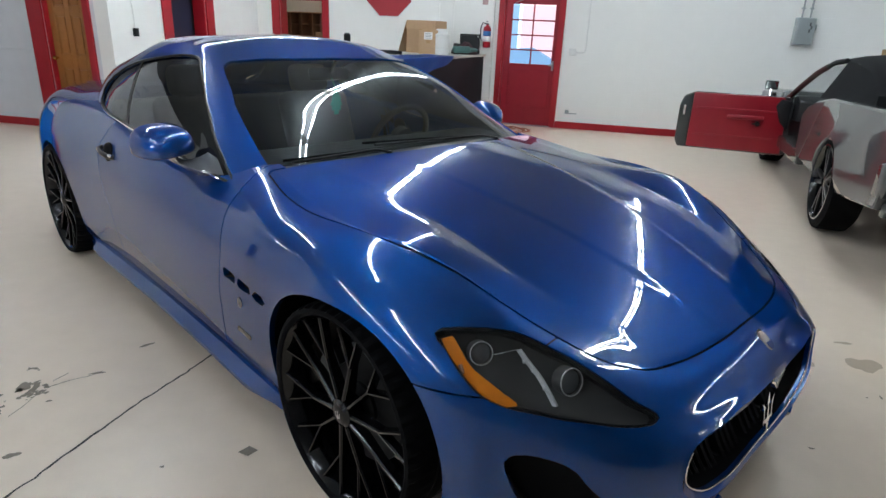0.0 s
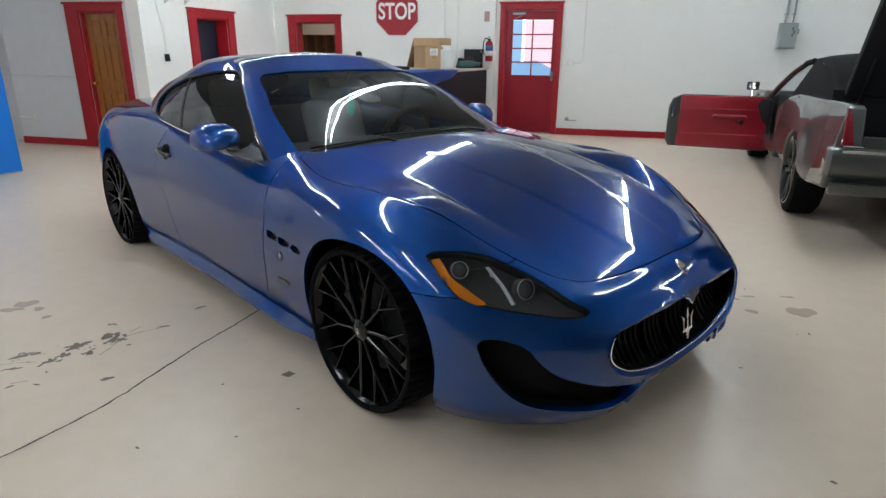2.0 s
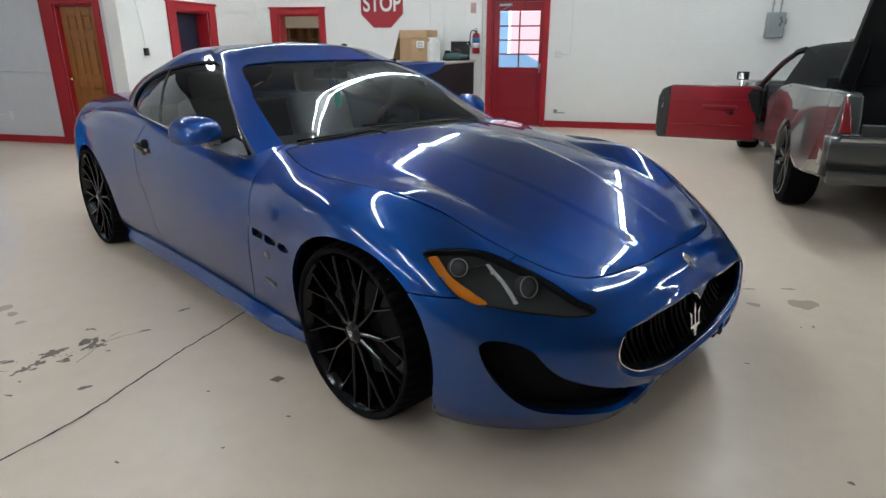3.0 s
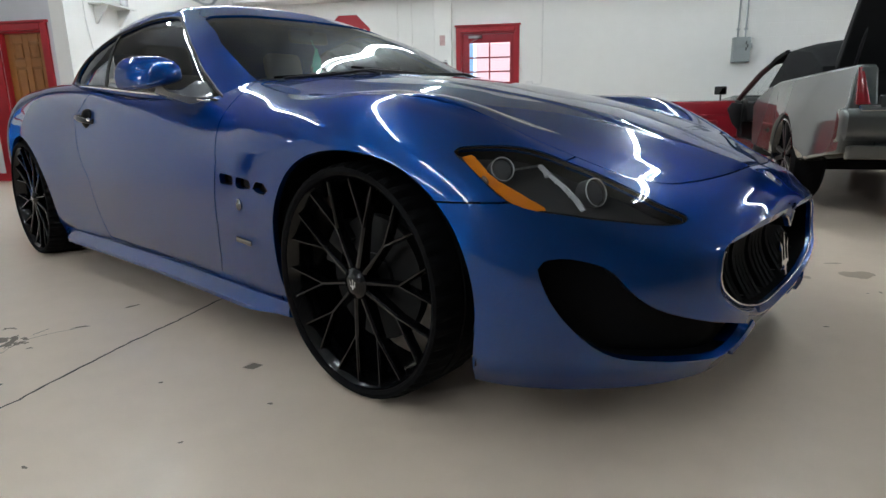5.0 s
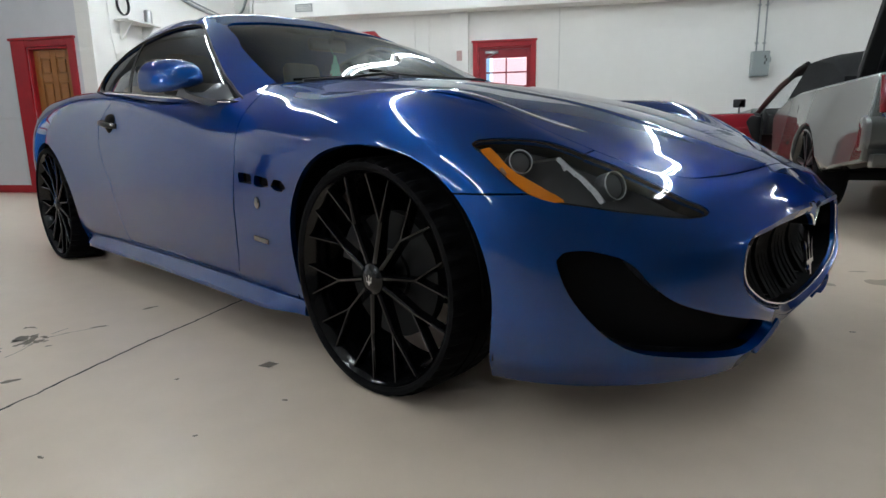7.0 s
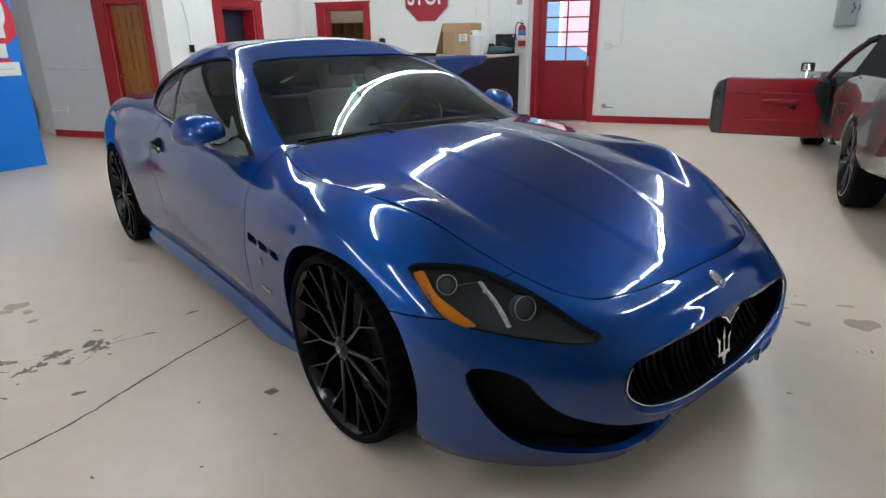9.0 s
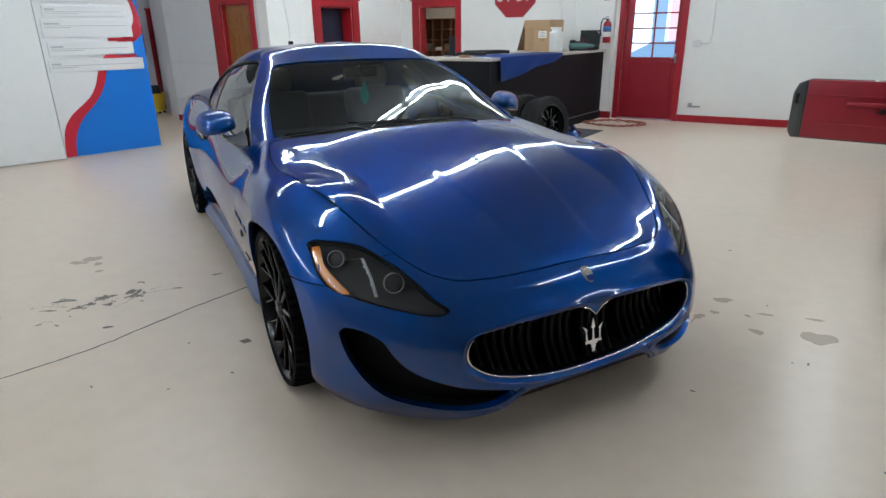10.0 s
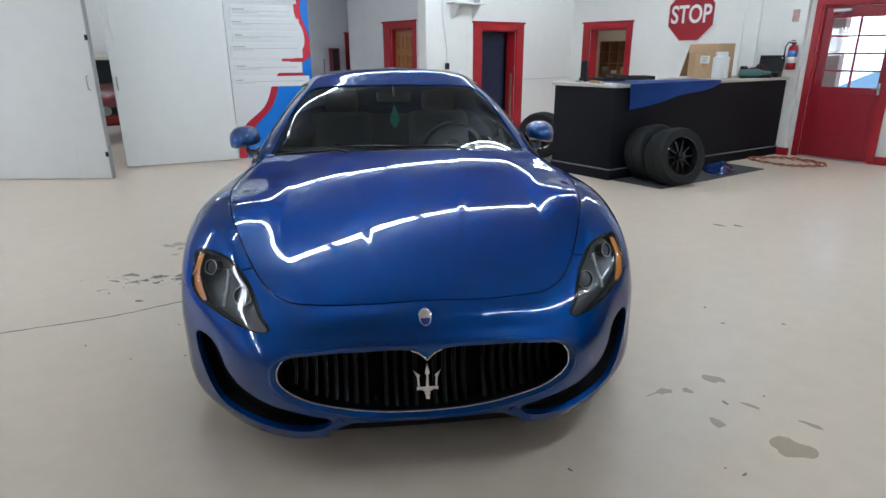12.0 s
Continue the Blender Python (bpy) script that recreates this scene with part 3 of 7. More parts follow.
def hood_height(x, y):
    """The bonnet as a height over its plan: a crowned middle between two creases, a shallow valley, the wing tops."""
    middle = curve(x, [-.90, -.68, -.45, -.2, 0, .2, .4, .6, .7, .775], [.998, .978, .9535, .918, .879, .834, .772, .699, .658, .617])
    fall = curve(x, [-.90, -.38, 0, .3, .53, .62, .69, .775], [.10, .086, .080, .072, .105, .15, .20, .28])
    ay = np.abs(y)
    valley = curve(x, [-.9, -.4, 0, .28, .43, .62, .8], [.60, .57, .552, .550, .515, .43, .36])
    crease = curve(x, [-.9, -.37, 0, .24, .6, .8], [.45, .30, .25, .215, .155, .13])
    fade, keen = smooth((0.62 - x) / 0.35), smooth((0.78 - x) / 0.2) * (0.3 + 0.7 * smooth((x + 0.45) / 0.35))
    z = middle - fall * ay**2
    d = np.sqrt((ay - valley) ** 2 + 0.010**2)
    z = z - 0.0035 * fade * (0.12 + 0.88 * smooth((x + 0.12) / 0.36)) * np.exp(-d / 0.075)
    z = z + 0.0035 * keen * (1 - smooth((ay - crease + .012) / 0.024)) - 0.0035 * keen
    crown = curve(x, CROWN_X, CROWN_Z)
    rise = np.clip((ay - valley) / curve(x, [-.9, 0, .3, .6, .8], [.17, .23, .21, .17, .15]), 0, 1)
    z = z + crown * rise * (2 - rise)
    return z


for ring in BODY[6:]:
    for k, (x, y, z) in enumerate(ring):
        if x > -.80:
            ring[k] = (x, y, float(hood_height(np.array(x), np.array(y))))

# greenhouse: from its foot to the roof
CABIN = [
    [(-0.6, 0, 0.958), (-0.623, 0.4, 0.949), (-0.717, 0.725, 0.91), (-0.86, 0.85, 0.862), (-1, 0.8635, 0.866), (-1.5, 0.872, 0.892), (-2.2, 0.845, 0.965), (-2.72, 0.72, 0.995), (-3.2, 0.5, 0.995), (-3.33, 0, 0.995)],
    [(-0.88, 0, 1.075), (-0.898, 0.375, 1.068), (-0.97, 0.67, 1.031), (-1.085, 0.772, 1), (-1.24, 0.787, 1.006), (-1.62, 0.8, 1.03), (-2.2, 0.78, 1.071), (-2.66, 0.685, 1.081), (-3.03, 0.5, 1.081), (-3.13, 0, 1.081)],
    [(-1.18, 0, 1.199), (-1.192, 0.34, 1.193), (-1.226, 0.6, 1.163), (-1.315, 0.678, 1.137), (-1.45, 0.692, 1.147), (-1.74, 0.705, 1.17), (-2.2, 0.69, 1.183), (-2.58, 0.635, 1.16), (-2.84, 0.5, 1.155), (-2.92, 0, 1.16)],
    [(-1.5, 0, 1.305), (-1.505, 0.3, 1.297), (-1.53, 0.52, 1.269), (-1.575, 0.566, 1.26), (-1.67, 0.578, 1.26), (-1.88, 0.59, 1.283), (-2.2, 0.585, 1.274), (-2.47, 0.56, 1.22), (-2.64, 0.46, 1.215), (-2.7, 0, 1.235)],
    [(-1.66, 0, 1.352), (-1.665, 0.28, 1.344), (-1.69, 0.445, 1.325), (-1.75, 0.486, 1.322), (-1.83, 0.493, 1.317), (-1.93, 0.495, 1.325), (-2.18, 0.485, 1.322), (-2.38, 0.45, 1.284), (-2.48, 0.37, 1.284), (-2.52, 0, 1.294)],
    [(-1.82, 0, 1.369), (-1.83, 0, 1.369), (-1.85, 0, 1.369), (-1.88, 0, 1.369), (-1.92, 0, 1.368), (-1.98, 0, 1.366), (-2.12, 0, 1.359), (-2.24, 0, 1.349), (-2.28, 0, 1.344), (-2.3, 0, 1.344)],
]


def body_grid(across=6, along=8):
    fine = loft(BODY, across * 3, along)
    keep = list(range(0, 18 * across, 3)) + list(range(18 * across, fine.shape[0]))
    g = fine[keep]
    top = g[6 * across:]
    z = hood_height(top[..., 0], top[..., 1])
    w = smooth((top[..., 0] + 0.95) / 0.2)
    top[..., 2] = top[..., 2] * (1 - w) + z * w
    return g


def sheet(grid):
    bm = bmesh.new()
    n, m = grid.shape[:2]
    vs = [[bm.verts.new(grid[i, j]) for j in range(m)] for i in range(n)]
    for i in range(n - 1):
        for j in range(m - 1):
            f = bm.faces.new((vs[i][j], vs[i][j + 1], vs[i + 1][j + 1], vs[i + 1][j]))
            f.smooth = True
    bmesh.ops.remove_doubles(bm, verts=bm.verts, dist=2e-4)
    return bm



PAINT = mat("blue metallic paint", (0.0004, 0.049, 0.236), 0.49, metal=0.97, coat=1.0, coat_rough=0.004, var=0.12, scale=600, spec=0.1, tint=(0.0, 0.30, 0.20), coat_ior=1.60)
SCREEN = glass("tinted windscreen", (0.34, 0.38, 0.37), gloss_ior=1.50)
SIDE_GLASS = glass("dark tinted side glass", (0.20, 0.21, 0.215), gloss_ior=1.62)
LENS = glass("clear lamp lens", (0.95, 0.955, 0.955), gloss_ior=1.6)
WHEEL = mat("gloss black alloy", (0.003, 0.003, 0.0035), 0.15, spec=0.45)
SMOKED = mat("smoked chrome", (.22, .225, .235), .18, metal=1.0)
STALK = mat("grey gloss plastic", (0.10, 0.105, 0.115), 0.25, coat=0.5)
SATIN = mat("satin black trim", (0.007, 0.007, 0.008), 0.35, spec=0.35)
MESH = mat("black intake mesh", (0.003, 0.003, 0.0035), 0.7, spec=0.1)
LAMP_BLACK = mat("dark lamp housing", (0.075, 0.075, 0.076), 0.32, var=0.3, scale=30)
LAMP_SILVER = mat("lamp silver", (.84, .85, .86), .20, var=.6, scale=30, coat=.5)
PROJECTOR = mat("projector glass", (.11, .113, .116), .10, coat=1.0)
MIRROR = mat("mirror", (.9, .9, .9), .01, metal=1.0)
AMBER = mat("amber reflector", (0.88, 0.27, 0.010), 0.20, coat=0.6, var=0.2, scale=120)
TRIM_GREY = mat("grey leather", (0.20, 0.20, 0.20), 0.6, var=0.2, scale=12, bump=0.2, bump_scale=120)
DASH = mat("dark dashboard", (0.02, 0.02, 0.021), 0.6, bump=0.2, bump_scale=200)
SLAT = mat("satin black slats", (0.006, 0.006, 0.0065), 0.42, spec=0.28)
DISC = mat("brake disc iron", (0.010, 0.010, 0.010), 0.5, spec=0.15)
BADGE = mat("silver badge enamel", (0.62, 0.55, 0.50), 0.25, metal=0.4, var=0.3, scale=200)
NAVY = mat("dark blue enamel", (0.01, 0.03, 0.16), 0.25, coat=0.5)
BRONZE = mat("bronze enamel", (0.35, 0.22, 0.16), 0.35, metal=0.5)

LIP = [(0, .531), (.30, .529), (.39, .515), (.480, .500), (.530, .472), (.550, .425), (.545, .372), (.510, .337), (.464, .312), (.313, .262), (.20, .232), (0, .216)]
GRILLE = [(0, .458), (.012, .471), (.030, .487), (.055, .497), (.10, .502), (.30, .501), (.39, .491), (.46, .481), (.495, .466), (.513, .441), (.518, .413), (.514, .390), (.495, .365), (.45, .335), (.40, .313), (.30, .285), (.24, .272), (.12, .254), (0, .248)]
INTAKE = [(.859, .440), (.858, .457), (.848, .470), (.832, .475), (.810, .475), (.785, .468), (.765, .460), (.745, .444), (.733, .418), (.711, .383), (.675, .350), (.575, .312), (.480, .288), (.390, .262), (.335, .242), (.355, .210), (.42, .190), (.50, .195), (.60, .208), (.68, .220), (.735, .232), (.775, .255), (.805, .290), (.830, .335), (.848, .380)]
LAMP_LINE = [(.300, .714), (.312, .726), (.349, .728), (.386, .726), (.425, .718), (.466, .701), (.510, .679), (.556, .658), (.604, .634), (.655, .608), (.700, .583), (.739, .563), (.757, .551), (.760, .541), (.750, .537), (.735, .537), (.700, .542), (.655, .552), (.610, .560), (.565, .571), (.525, .579), (.485, .592), (.455, .606), (.415, .636), (.372, .670), (.335, .697)]
AMBER_LINE = [(.321, .711), (.338, .716), (.356, .706), (.378, .688), (.418, .659), (.464, .633), (.499, .611), (.533, .589), (.515, .582), (.490, .591), (.458, .607), (.418, .638), (.373, .672), (.338, .698)]
DOOR_LINE = [(-.735, 1.0), (-.728, .80), (-.690, .72), (-.672, .655), (-.685, .574), (-.720, .42), (-.760, .31), (-.82, .215), (-1.92, .225), (-1.945, .42), (-1.96, .52), (-2.022, .588), (-2.068, .684), (-2.085, .80), (-2.02, .88), (-2.0, 1.0)]
SIDE_LINE = [(-.825, .862), (-.912, .906), (-1.097, 1.003), (-1.332, 1.131), (-1.527, 1.222), (-1.61, 1.252), (-1.70, 1.262), (-1.80, 1.256), (-1.95, 1.236), (-2.17, 1.200), (-2.33, 1.145), (-2.41, 1.090), (-2.42, 1.03), (-2.36, .988), (-2.20, .966), (-1.89, .945), (-1.37, .904), (-.92, .869)]
SCREEN_LINE = [(-.2, .86), (.60, .86), (.738, .880), (.730, .916), (.717, .958), (.660, 1.098), (.592, 1.197), (.556, 1.234), (.51, 1.252), (.358, 1.266), (0, 1.270), (-.2, 1.262)]


def smooth_line(points, per=5):
    return spline(points, per, closed=True)


def offset(bm, d):
    bm.normal_update()
    shift = {v: v.normal.copy() * d for v in bm.verts}
    for v, s in shift.items():
        v.co += s
    return bm


def outward(bm):
    """Faces of a sheet on the side y >= 0 turned to look away from the car's middle."""
    bmesh.ops.recalc_face_normals(bm, faces=bm.faces)
    n = sum(((f.normal.x * (f.calc_center_median().x + 1.4) / 6 + f.normal.y * f.calc_center_median().y + f.normal.z * (f.calc_center_median().z - .3)) * f.calc_area() for f in bm.faces))
    if n < 0:
        bmesh.ops.reverse_faces(bm, faces=bm.faces)
    bm.normal_update()
    return bm


def flipped(bm):
    """The mirror image across y = 0, as a new bmesh."""
    t = bm.copy()
    for v in t.verts:
        v.co.y = -v.co.y
    bmesh.ops.reverse_faces(t, faces=t.faces)
    return t


def sheet_part(name, bm, material, parent, label="", depth=0.014):
    """A body panel with folded edges, shaded smoothly up to them."""
    flange(bm, depth)
    me = bpy.data.meshes.new(name)
    bm.to_mesh(me)
    bm.free()
    me.materials.append(material)
    ob = new(name, me)
    ob.parent = parent
    if label:
        ob["label"] = label
    return ob


def pair(name, bm, material, parent, label="", depth=0.014):
    """A panel and its mirror image."""
    other = flipped(bm)
    return sheet_part(name, bm, material, parent, label, depth), sheet_part(name, other, material, parent, label, depth)


def solid_pair(name, bm, material, parent, label="", smooth=None):
    other = flipped(bm)
    return part(name, bm, material, parent, label, smooth), part(name, other, material, parent, label, smooth)


def nose(y, z):
    """How far forward the nose reaches at a height, near the middle."""
    g = NOSE_GRID
    d = (g[:, 1] - abs(y)) ** 2 + (g[:, 2] - z) ** 2
    k = np.argsort(d)[:8]
    w = 1 / (d[k] + 4e-5)
    return float((g[k, 0] * w).sum() / w.sum())


NOSE_GRID = body_grid(10, 16)[:60, :70].reshape(-1, 3)


def build_wheel(parent, x, side):
    """A wheel whose outer face looks to side * y, with its tyre, spokes, hub cap, disc and caliper."""
    m = pose(x - .010, side * .033, TYRE_R) @ Matrix.Scale(side, 4, (0, 1, 0))
    wide = m @ Matrix.Diagonal((1.036, 1, 1.036, 1))
    bm = bmesh.new()
    lathe(bm, [(.274, .690), (.270, .72), (.270, .86), (.284, .914), (.290, .922), (.294, .930), (.297, .926), (.297, .912), (.290, .90), (.282, .86), (.282, .70), (.297, .69)], 72, closed=True)
    bm.transform(wide)
    wheel = part("wheel", bm, WHEEL, parent, "gloss black multi-spoke alloy wheel", smooth=40)
    bm = bmesh.new()
    seg = 144
    prof = [(.294, .918), (.300, .932), (.312, .938), (.326, .936), (.334, .928), (.340, .912), (.342, .880), (.342, .850), (.337, .848), (.337, .838), (.342, .836), (.342, .80), (.337, .798), (.337, .788), (.342, .786), (.342, .745), (.340, .715), (.330, .690), (.310, .682), (.295, .695)]
    prof = [(.304 + (r - .294) * .77, h) for r, h in prof]
    rings = []
    for k in range(seg):
        a = k * math.tau / seg
        groove = k % 3 == 0
        rings.append([bm.verts.new(((r - (.010 if groove and 3 < i < 7 or groove and 14 < i < 17 else 0)) * math.cos(a), h, (r - (.010 if groove and 3 < i < 7 or groove and 14 < i < 17 else 0)) * math.sin(a))) for i, (r, h) in enumerate(prof)])
    for k in range(seg):
        a, b = rings[k], rings[(k + 1) % seg]
        for i in range(len(prof) - 1):
            bm.faces.new((a[i], a[i + 1], b[i + 1], b[i]))
    bm.transform(m)
    part("tyre", bm, RUBBER, wheel, "black low-profile tyre", smooth=35)
    # each spoke leaves the hub as one bar and forks towards the rim
    def bar(bm, p, q, w0, w1, d0, d1):
        p, q = Vector((p[0], 0, p[1])), Vector((q[0], 0, q[1]))
        side_way = (q - p).cross(Vector((0, 1, 0))).normalized()
        vs = []
        for c, w, (face, back) in ((p, w0, d0), (q, w1, d1)):
            for sx, d, k in ((-1, back, 1.0), (-1, face - .006, 1.0), (-.45, face, 1.0), (.45, face, 1.0), (1, face - .006, 1.0), (1, back, 1.0)):
                vs.append(bm.verts.new(c + side_way * sx * w + Vector((0, d, 0))))
        n = 6
        for i in range(n - 1):
            bm.faces.new((vs[i], vs[i + 1], vs[n + i + 1], vs[n + i]))
        bm.faces.new((vs[5], vs[0], vs[6], vs[11]))
        bm.faces.new(vs[:6])
        bm.faces.new(vs[6:][::-1])
    for k in range(10):
        a = math.tau * (k + .25) / 10
        def at(r, da):
            return (r * math.cos(a + da), r * math.sin(a + da))
        twist = .06 if k % 2 else -.06
        bm = bmesh.new()
        bar(bm, at(.045, 0), at(.165, twist * .6), .0075, .0060, (.912, .87), (.905, .875))
        bar(bm, at(.160, twist * .6), at(.286, .155), .0050, .0042, (.905, .876), (.921, .89))
        bar(bm, at(.160, twist * .6), at(.286, -.155), .0050, .0042, (.905, .876), (.921, .89))
        bm.transform(wide)
        part("spoke", bm, WHEEL, wheel)
    bm = bmesh.new()
    lathe(bm, [(.0, .922), (.028, .922), (.033, .918), (.044, .912), (.048, .90), (.048, .86), (0, .86)], 32)
    bm.transform(m)
    part("hub_cap", bm, WHEEL, wheel, smooth=40)
    bm = bmesh.new()
    trident(bm, .016)
    bm.transform(m @ pose(0, .9225, 0) @ Matrix.Rotation(radians(90), 4, "Z"))
    part("hub_emblem", bm, CHROME, wheel, "small chrome trident emblem")
    bm = bmesh.new()
    lathe(bm, [(.07, .835), (.185, .835), (.185, .805), (.07, .805)], 48, closed=True)
    lathe(bm, [(0, .845), (.075, .845), (.075, .80), (0, .80)], 32)
    bm.transform(m)
    part("brake_disc", bm, DISC, wheel, smooth=30)
    bm = bmesh.new()
    for k in range(8):
        a0, a1 = 2.2 + k * .1, 2.2 + (k + 1) * .1
        pts = [(r * math.cos(a), y, r * math.sin(a)) for a in (a0, a1) for r in (.135, .20) for y in (.785, .857)]
        vs = [bm.verts.new(p) for p in pts]
        for q in ((0, 1, 3, 2), (4, 6, 7, 5), (0, 4, 5, 1), (2, 3, 7, 6), (1, 5, 7, 3), (0, 2, 6, 4)):
            bm.faces.new([vs[i] for i in q])
    bmesh.ops.remove_doubles(bm, verts=bm.verts, dist=1e-5)
    bm.transform(m)
    part("caliper", bm, SATIN, wheel)
    return wheel


def trident(bm, h):
    """A plain three-pronged ornament in the plane y, z; h is half its height, its face to +x."""
    t = bmesh.new()
    def blade(pts):
        prism(t, [(h * a, h * b) for a, b in pts], -.08 * h, .08 * h)
    blade([(-.10, -.30), (.10, -.30), (.05, .35), (.16, .42), (0, 1.0), (-.16, .42), (-.05, .35)])
    for s in (-1, 1):
        blade([(s * .62, -.28), (s * .48, -.28), (s * .52, .20), (s * .46, .34), (s * .86, .62), (s * .64, .20)][::s])
        blade([(0, -.30), (s * .68, -.30), (s * .68, -.50), (s * .40, -.46), (s * .22, -.58), (0, -.58)][::s])
    blade([(-.14, -.56), (.14, -.56), (.20, -.70), (.12, -.78), (.12, -1.0), (-.12, -1.0), (-.12, -.78), (-.20, -.70)])
    return join(bm, t, Matrix.Rotation(radians(90), 4, "Z"))


def build_coupe():
    car = empty("sports_coupe", CAR, "glossy blue metallic two-door sports coupe on black multi-spoke wheels", "car")
    bm = sheet(body_grid(7, 10))
    outward(bm)
    tag = bm.faces.layers.int.new("tag")
    HOOD, BUMPER, DOOR, LAMP_R, GRILLE_R, INTAKE_R, ARCH, HOLE, VENT, COWL, LOWER, GAP, SHUT = range(1, 14)
    edge = spline([(.750, 0), (.747, .15), (.728, .31), (.706, .40), (.678, .475), (.620, .545), (.54, .602), (.44, .655), (.34, .700), (.26, .732), (.19, .757), (.07, .785), (-.05, .805), (-.18, .822), (-.32, .828), (-.50, .812), (-.69, .768)], 5)
    hood_in = inside([(edge[0, 0], -.2), *map(tuple, edge), (-.655, .63), (-.585, .40), (-.548, .15), (-.545, -.2)])
    hole_ring = spline(CABIN[0], 6, mirror=True)[:, :2]
    hole_in = inside([(hole_ring[0, 0] - .012, -.2), *[(x * .995 - .01, y - .02) for x, y in hole_ring], (hole_ring[-1, 0] + .02, -.2)])
    cut(bm, lambda c: max(hood_in(c.x, c.y) - .003, .5 - c.z), tag, SHUT)
    cut(bm, lambda c: max(hood_in(c.x, c.y) + .003, .5 - c.z), tag, HOOD, only=(SHUT,))
    cut(bm, lambda c: max(hole_in(c.x, c.y), .84 - c.z), tag, HOLE, only=(0,))
    for f in bm.faces:
        c = f.calc_center_median()
        if f[tag] == 0 and -.80 < c.x < -.53 and c.y < .70 and c.z > .86:
            f[tag] = COWL
    def front_arch(c):
        u, v = abs(c.x) / (.412 if c.x > 0 else .378), abs(c.z - .33) / .386
        return ((u**2.2 + v**2.2) ** (1 / 2.2) - 1) * .38
    cut(bm, lambda c: max(front_arch(c), .55 - c.y), tag, ARCH)
    cut(bm, lambda c: max(math.hypot(c.x + WHEELBASE - .004, c.z - .33) - .379, .55 - c.y), tag, ARCH)
    lamp_in = inside(smooth_line(LAMP_LINE))
    cut(bm, lambda c: max(lamp_in(c.x, c.z), .45 - c.y), tag, LAMP_R, only=(0,))
    lip_in = inside([(-.2, .531), *map(tuple, spline(LIP, 4)), (-.2, .216)])
    cut(bm, lambda c: max(lip_in(c.y, c.z), .6 - c.x), tag, GRILLE_R, only=(0,))
    intake_in = inside(smooth_line(INTAKE, 3))
    cut(bm, lambda c: max(intake_in(c.y, c.z), .3 - c.x), tag, INTAKE_R, only=(0,))
    lower_in = inside([(-.2, .205), (.27, .224), (.345, .176), (.375, .12), (-.2, .12)])
    cut(bm, lambda c: max(lower_in(c.y, c.z), .6 - c.x), tag, LOWER, only=(0,))
    ahead = lambda c: max(min(max(c.z - .602, .2 - c.x), .497 - c.x), .2 - c.x)
    cut(bm, lambda c: ahead(c) - .0022, tag, GAP, only=(0,))
    cut(bm, lambda c: ahead(c) + .0022, tag, BUMPER, only=(GAP,))
    door_in = inside(DOOR_LINE)
    cut(bm, lambda c: max(door_in(c.x, c.z) - .0026, .7 - c.y), tag, GAP, only=(0,))
    cut(bm, lambda c: max(door_in(c.x, c.z) + .0026, .7 - c.y), tag, DOOR, only=(GAP,))
    for k in range(3):
        x0, z0 = -.638 + .104 * k, .617 - .0075 * k
        vent_in = inside(smooth_line([(x0 - .004, z0 + .003), (x0 + .037, z0 + .001), (x0 + .078, z0 - .002), (x0 + .084, z0 - .013), (x0 + .076, z0 - .034), (x0 + .030, z0 - .032), (x0 - .013, z0 - .029), (x0 - .015, z0 - .010)], 3))
        cut(bm, lambda c: max(vent_in(c.x, c.z), .8 - c.y), tag, VENT, only=(0,))

    body = sheet_part("body", mirrored(taken(bm, tag, (0,))), PAINT, car, depth=.02)
    sheet_part("hood", mirrored(offset(taken(bm, tag, (HOOD,)), -.0015)), PAINT, car, "blue metallic hood with two creases", .018)
    bumper = sheet_part("front_bumper", mirrored(taken(bm, tag, (BUMPER,))), PAINT, car, depth=.022)
    doors = pair("door", taken(bm, tag, (DOOR,)), PAINT, car)
    part("cowl", mirrored(offset(taken(bm, tag, (COWL,)), -.012)), SATIN, car, "black plastic cowl below the windscreen", 180)

    # gap liners: black strips below the panel seams, in place of the gaps' shade
    seams = bmesh.new()
    for f in bm.faces:
        c = f.calc_center_median()
        near_hood = f[tag] in (0, HOOD, BUMPER, GAP, SHUT) and c.z > .5 and abs(hood_in(c.x, c.y)) < .03
        near_door = f[tag] in (0, DOOR, GAP) and c.y > .7 and abs(door_in(c.x, c.z)) < .03
        if near_hood or near_door:
            seams.faces.new([seams.verts.new(v.co) for v in f.verts])
    bmesh.ops.remove_doubles(seams, verts=seams.verts, dist=1e-5)
    part("gap_liner", mirrored(offset(outward(seams), -.011)), MESH, car, "black sheet under the panel gaps in place of their shade")

    # wheel wells and floor pan
    for ax in (0, -WHEELBASE):
        well = bmesh.new()
        rows = []
        for k in range(25):
            a = math.pi * (k - 2) / 20
            rows.append([well.verts.new((ax + r * math.cos(a), y, .33 + r * math.sin(a))) for y, r in ((.93, .388 if ax else .425), (.62, .388 if ax else .425))])
        for a, b in zip(rows, rows[1:]):
            well.faces.new((a[0], a[1], b[1], b[0]))
        well.faces.new([r[1] for r in rows])
        solid_pair("wheel_well", well, MESH, car, "black wheel arch liner")
    pan = bmesh.new()
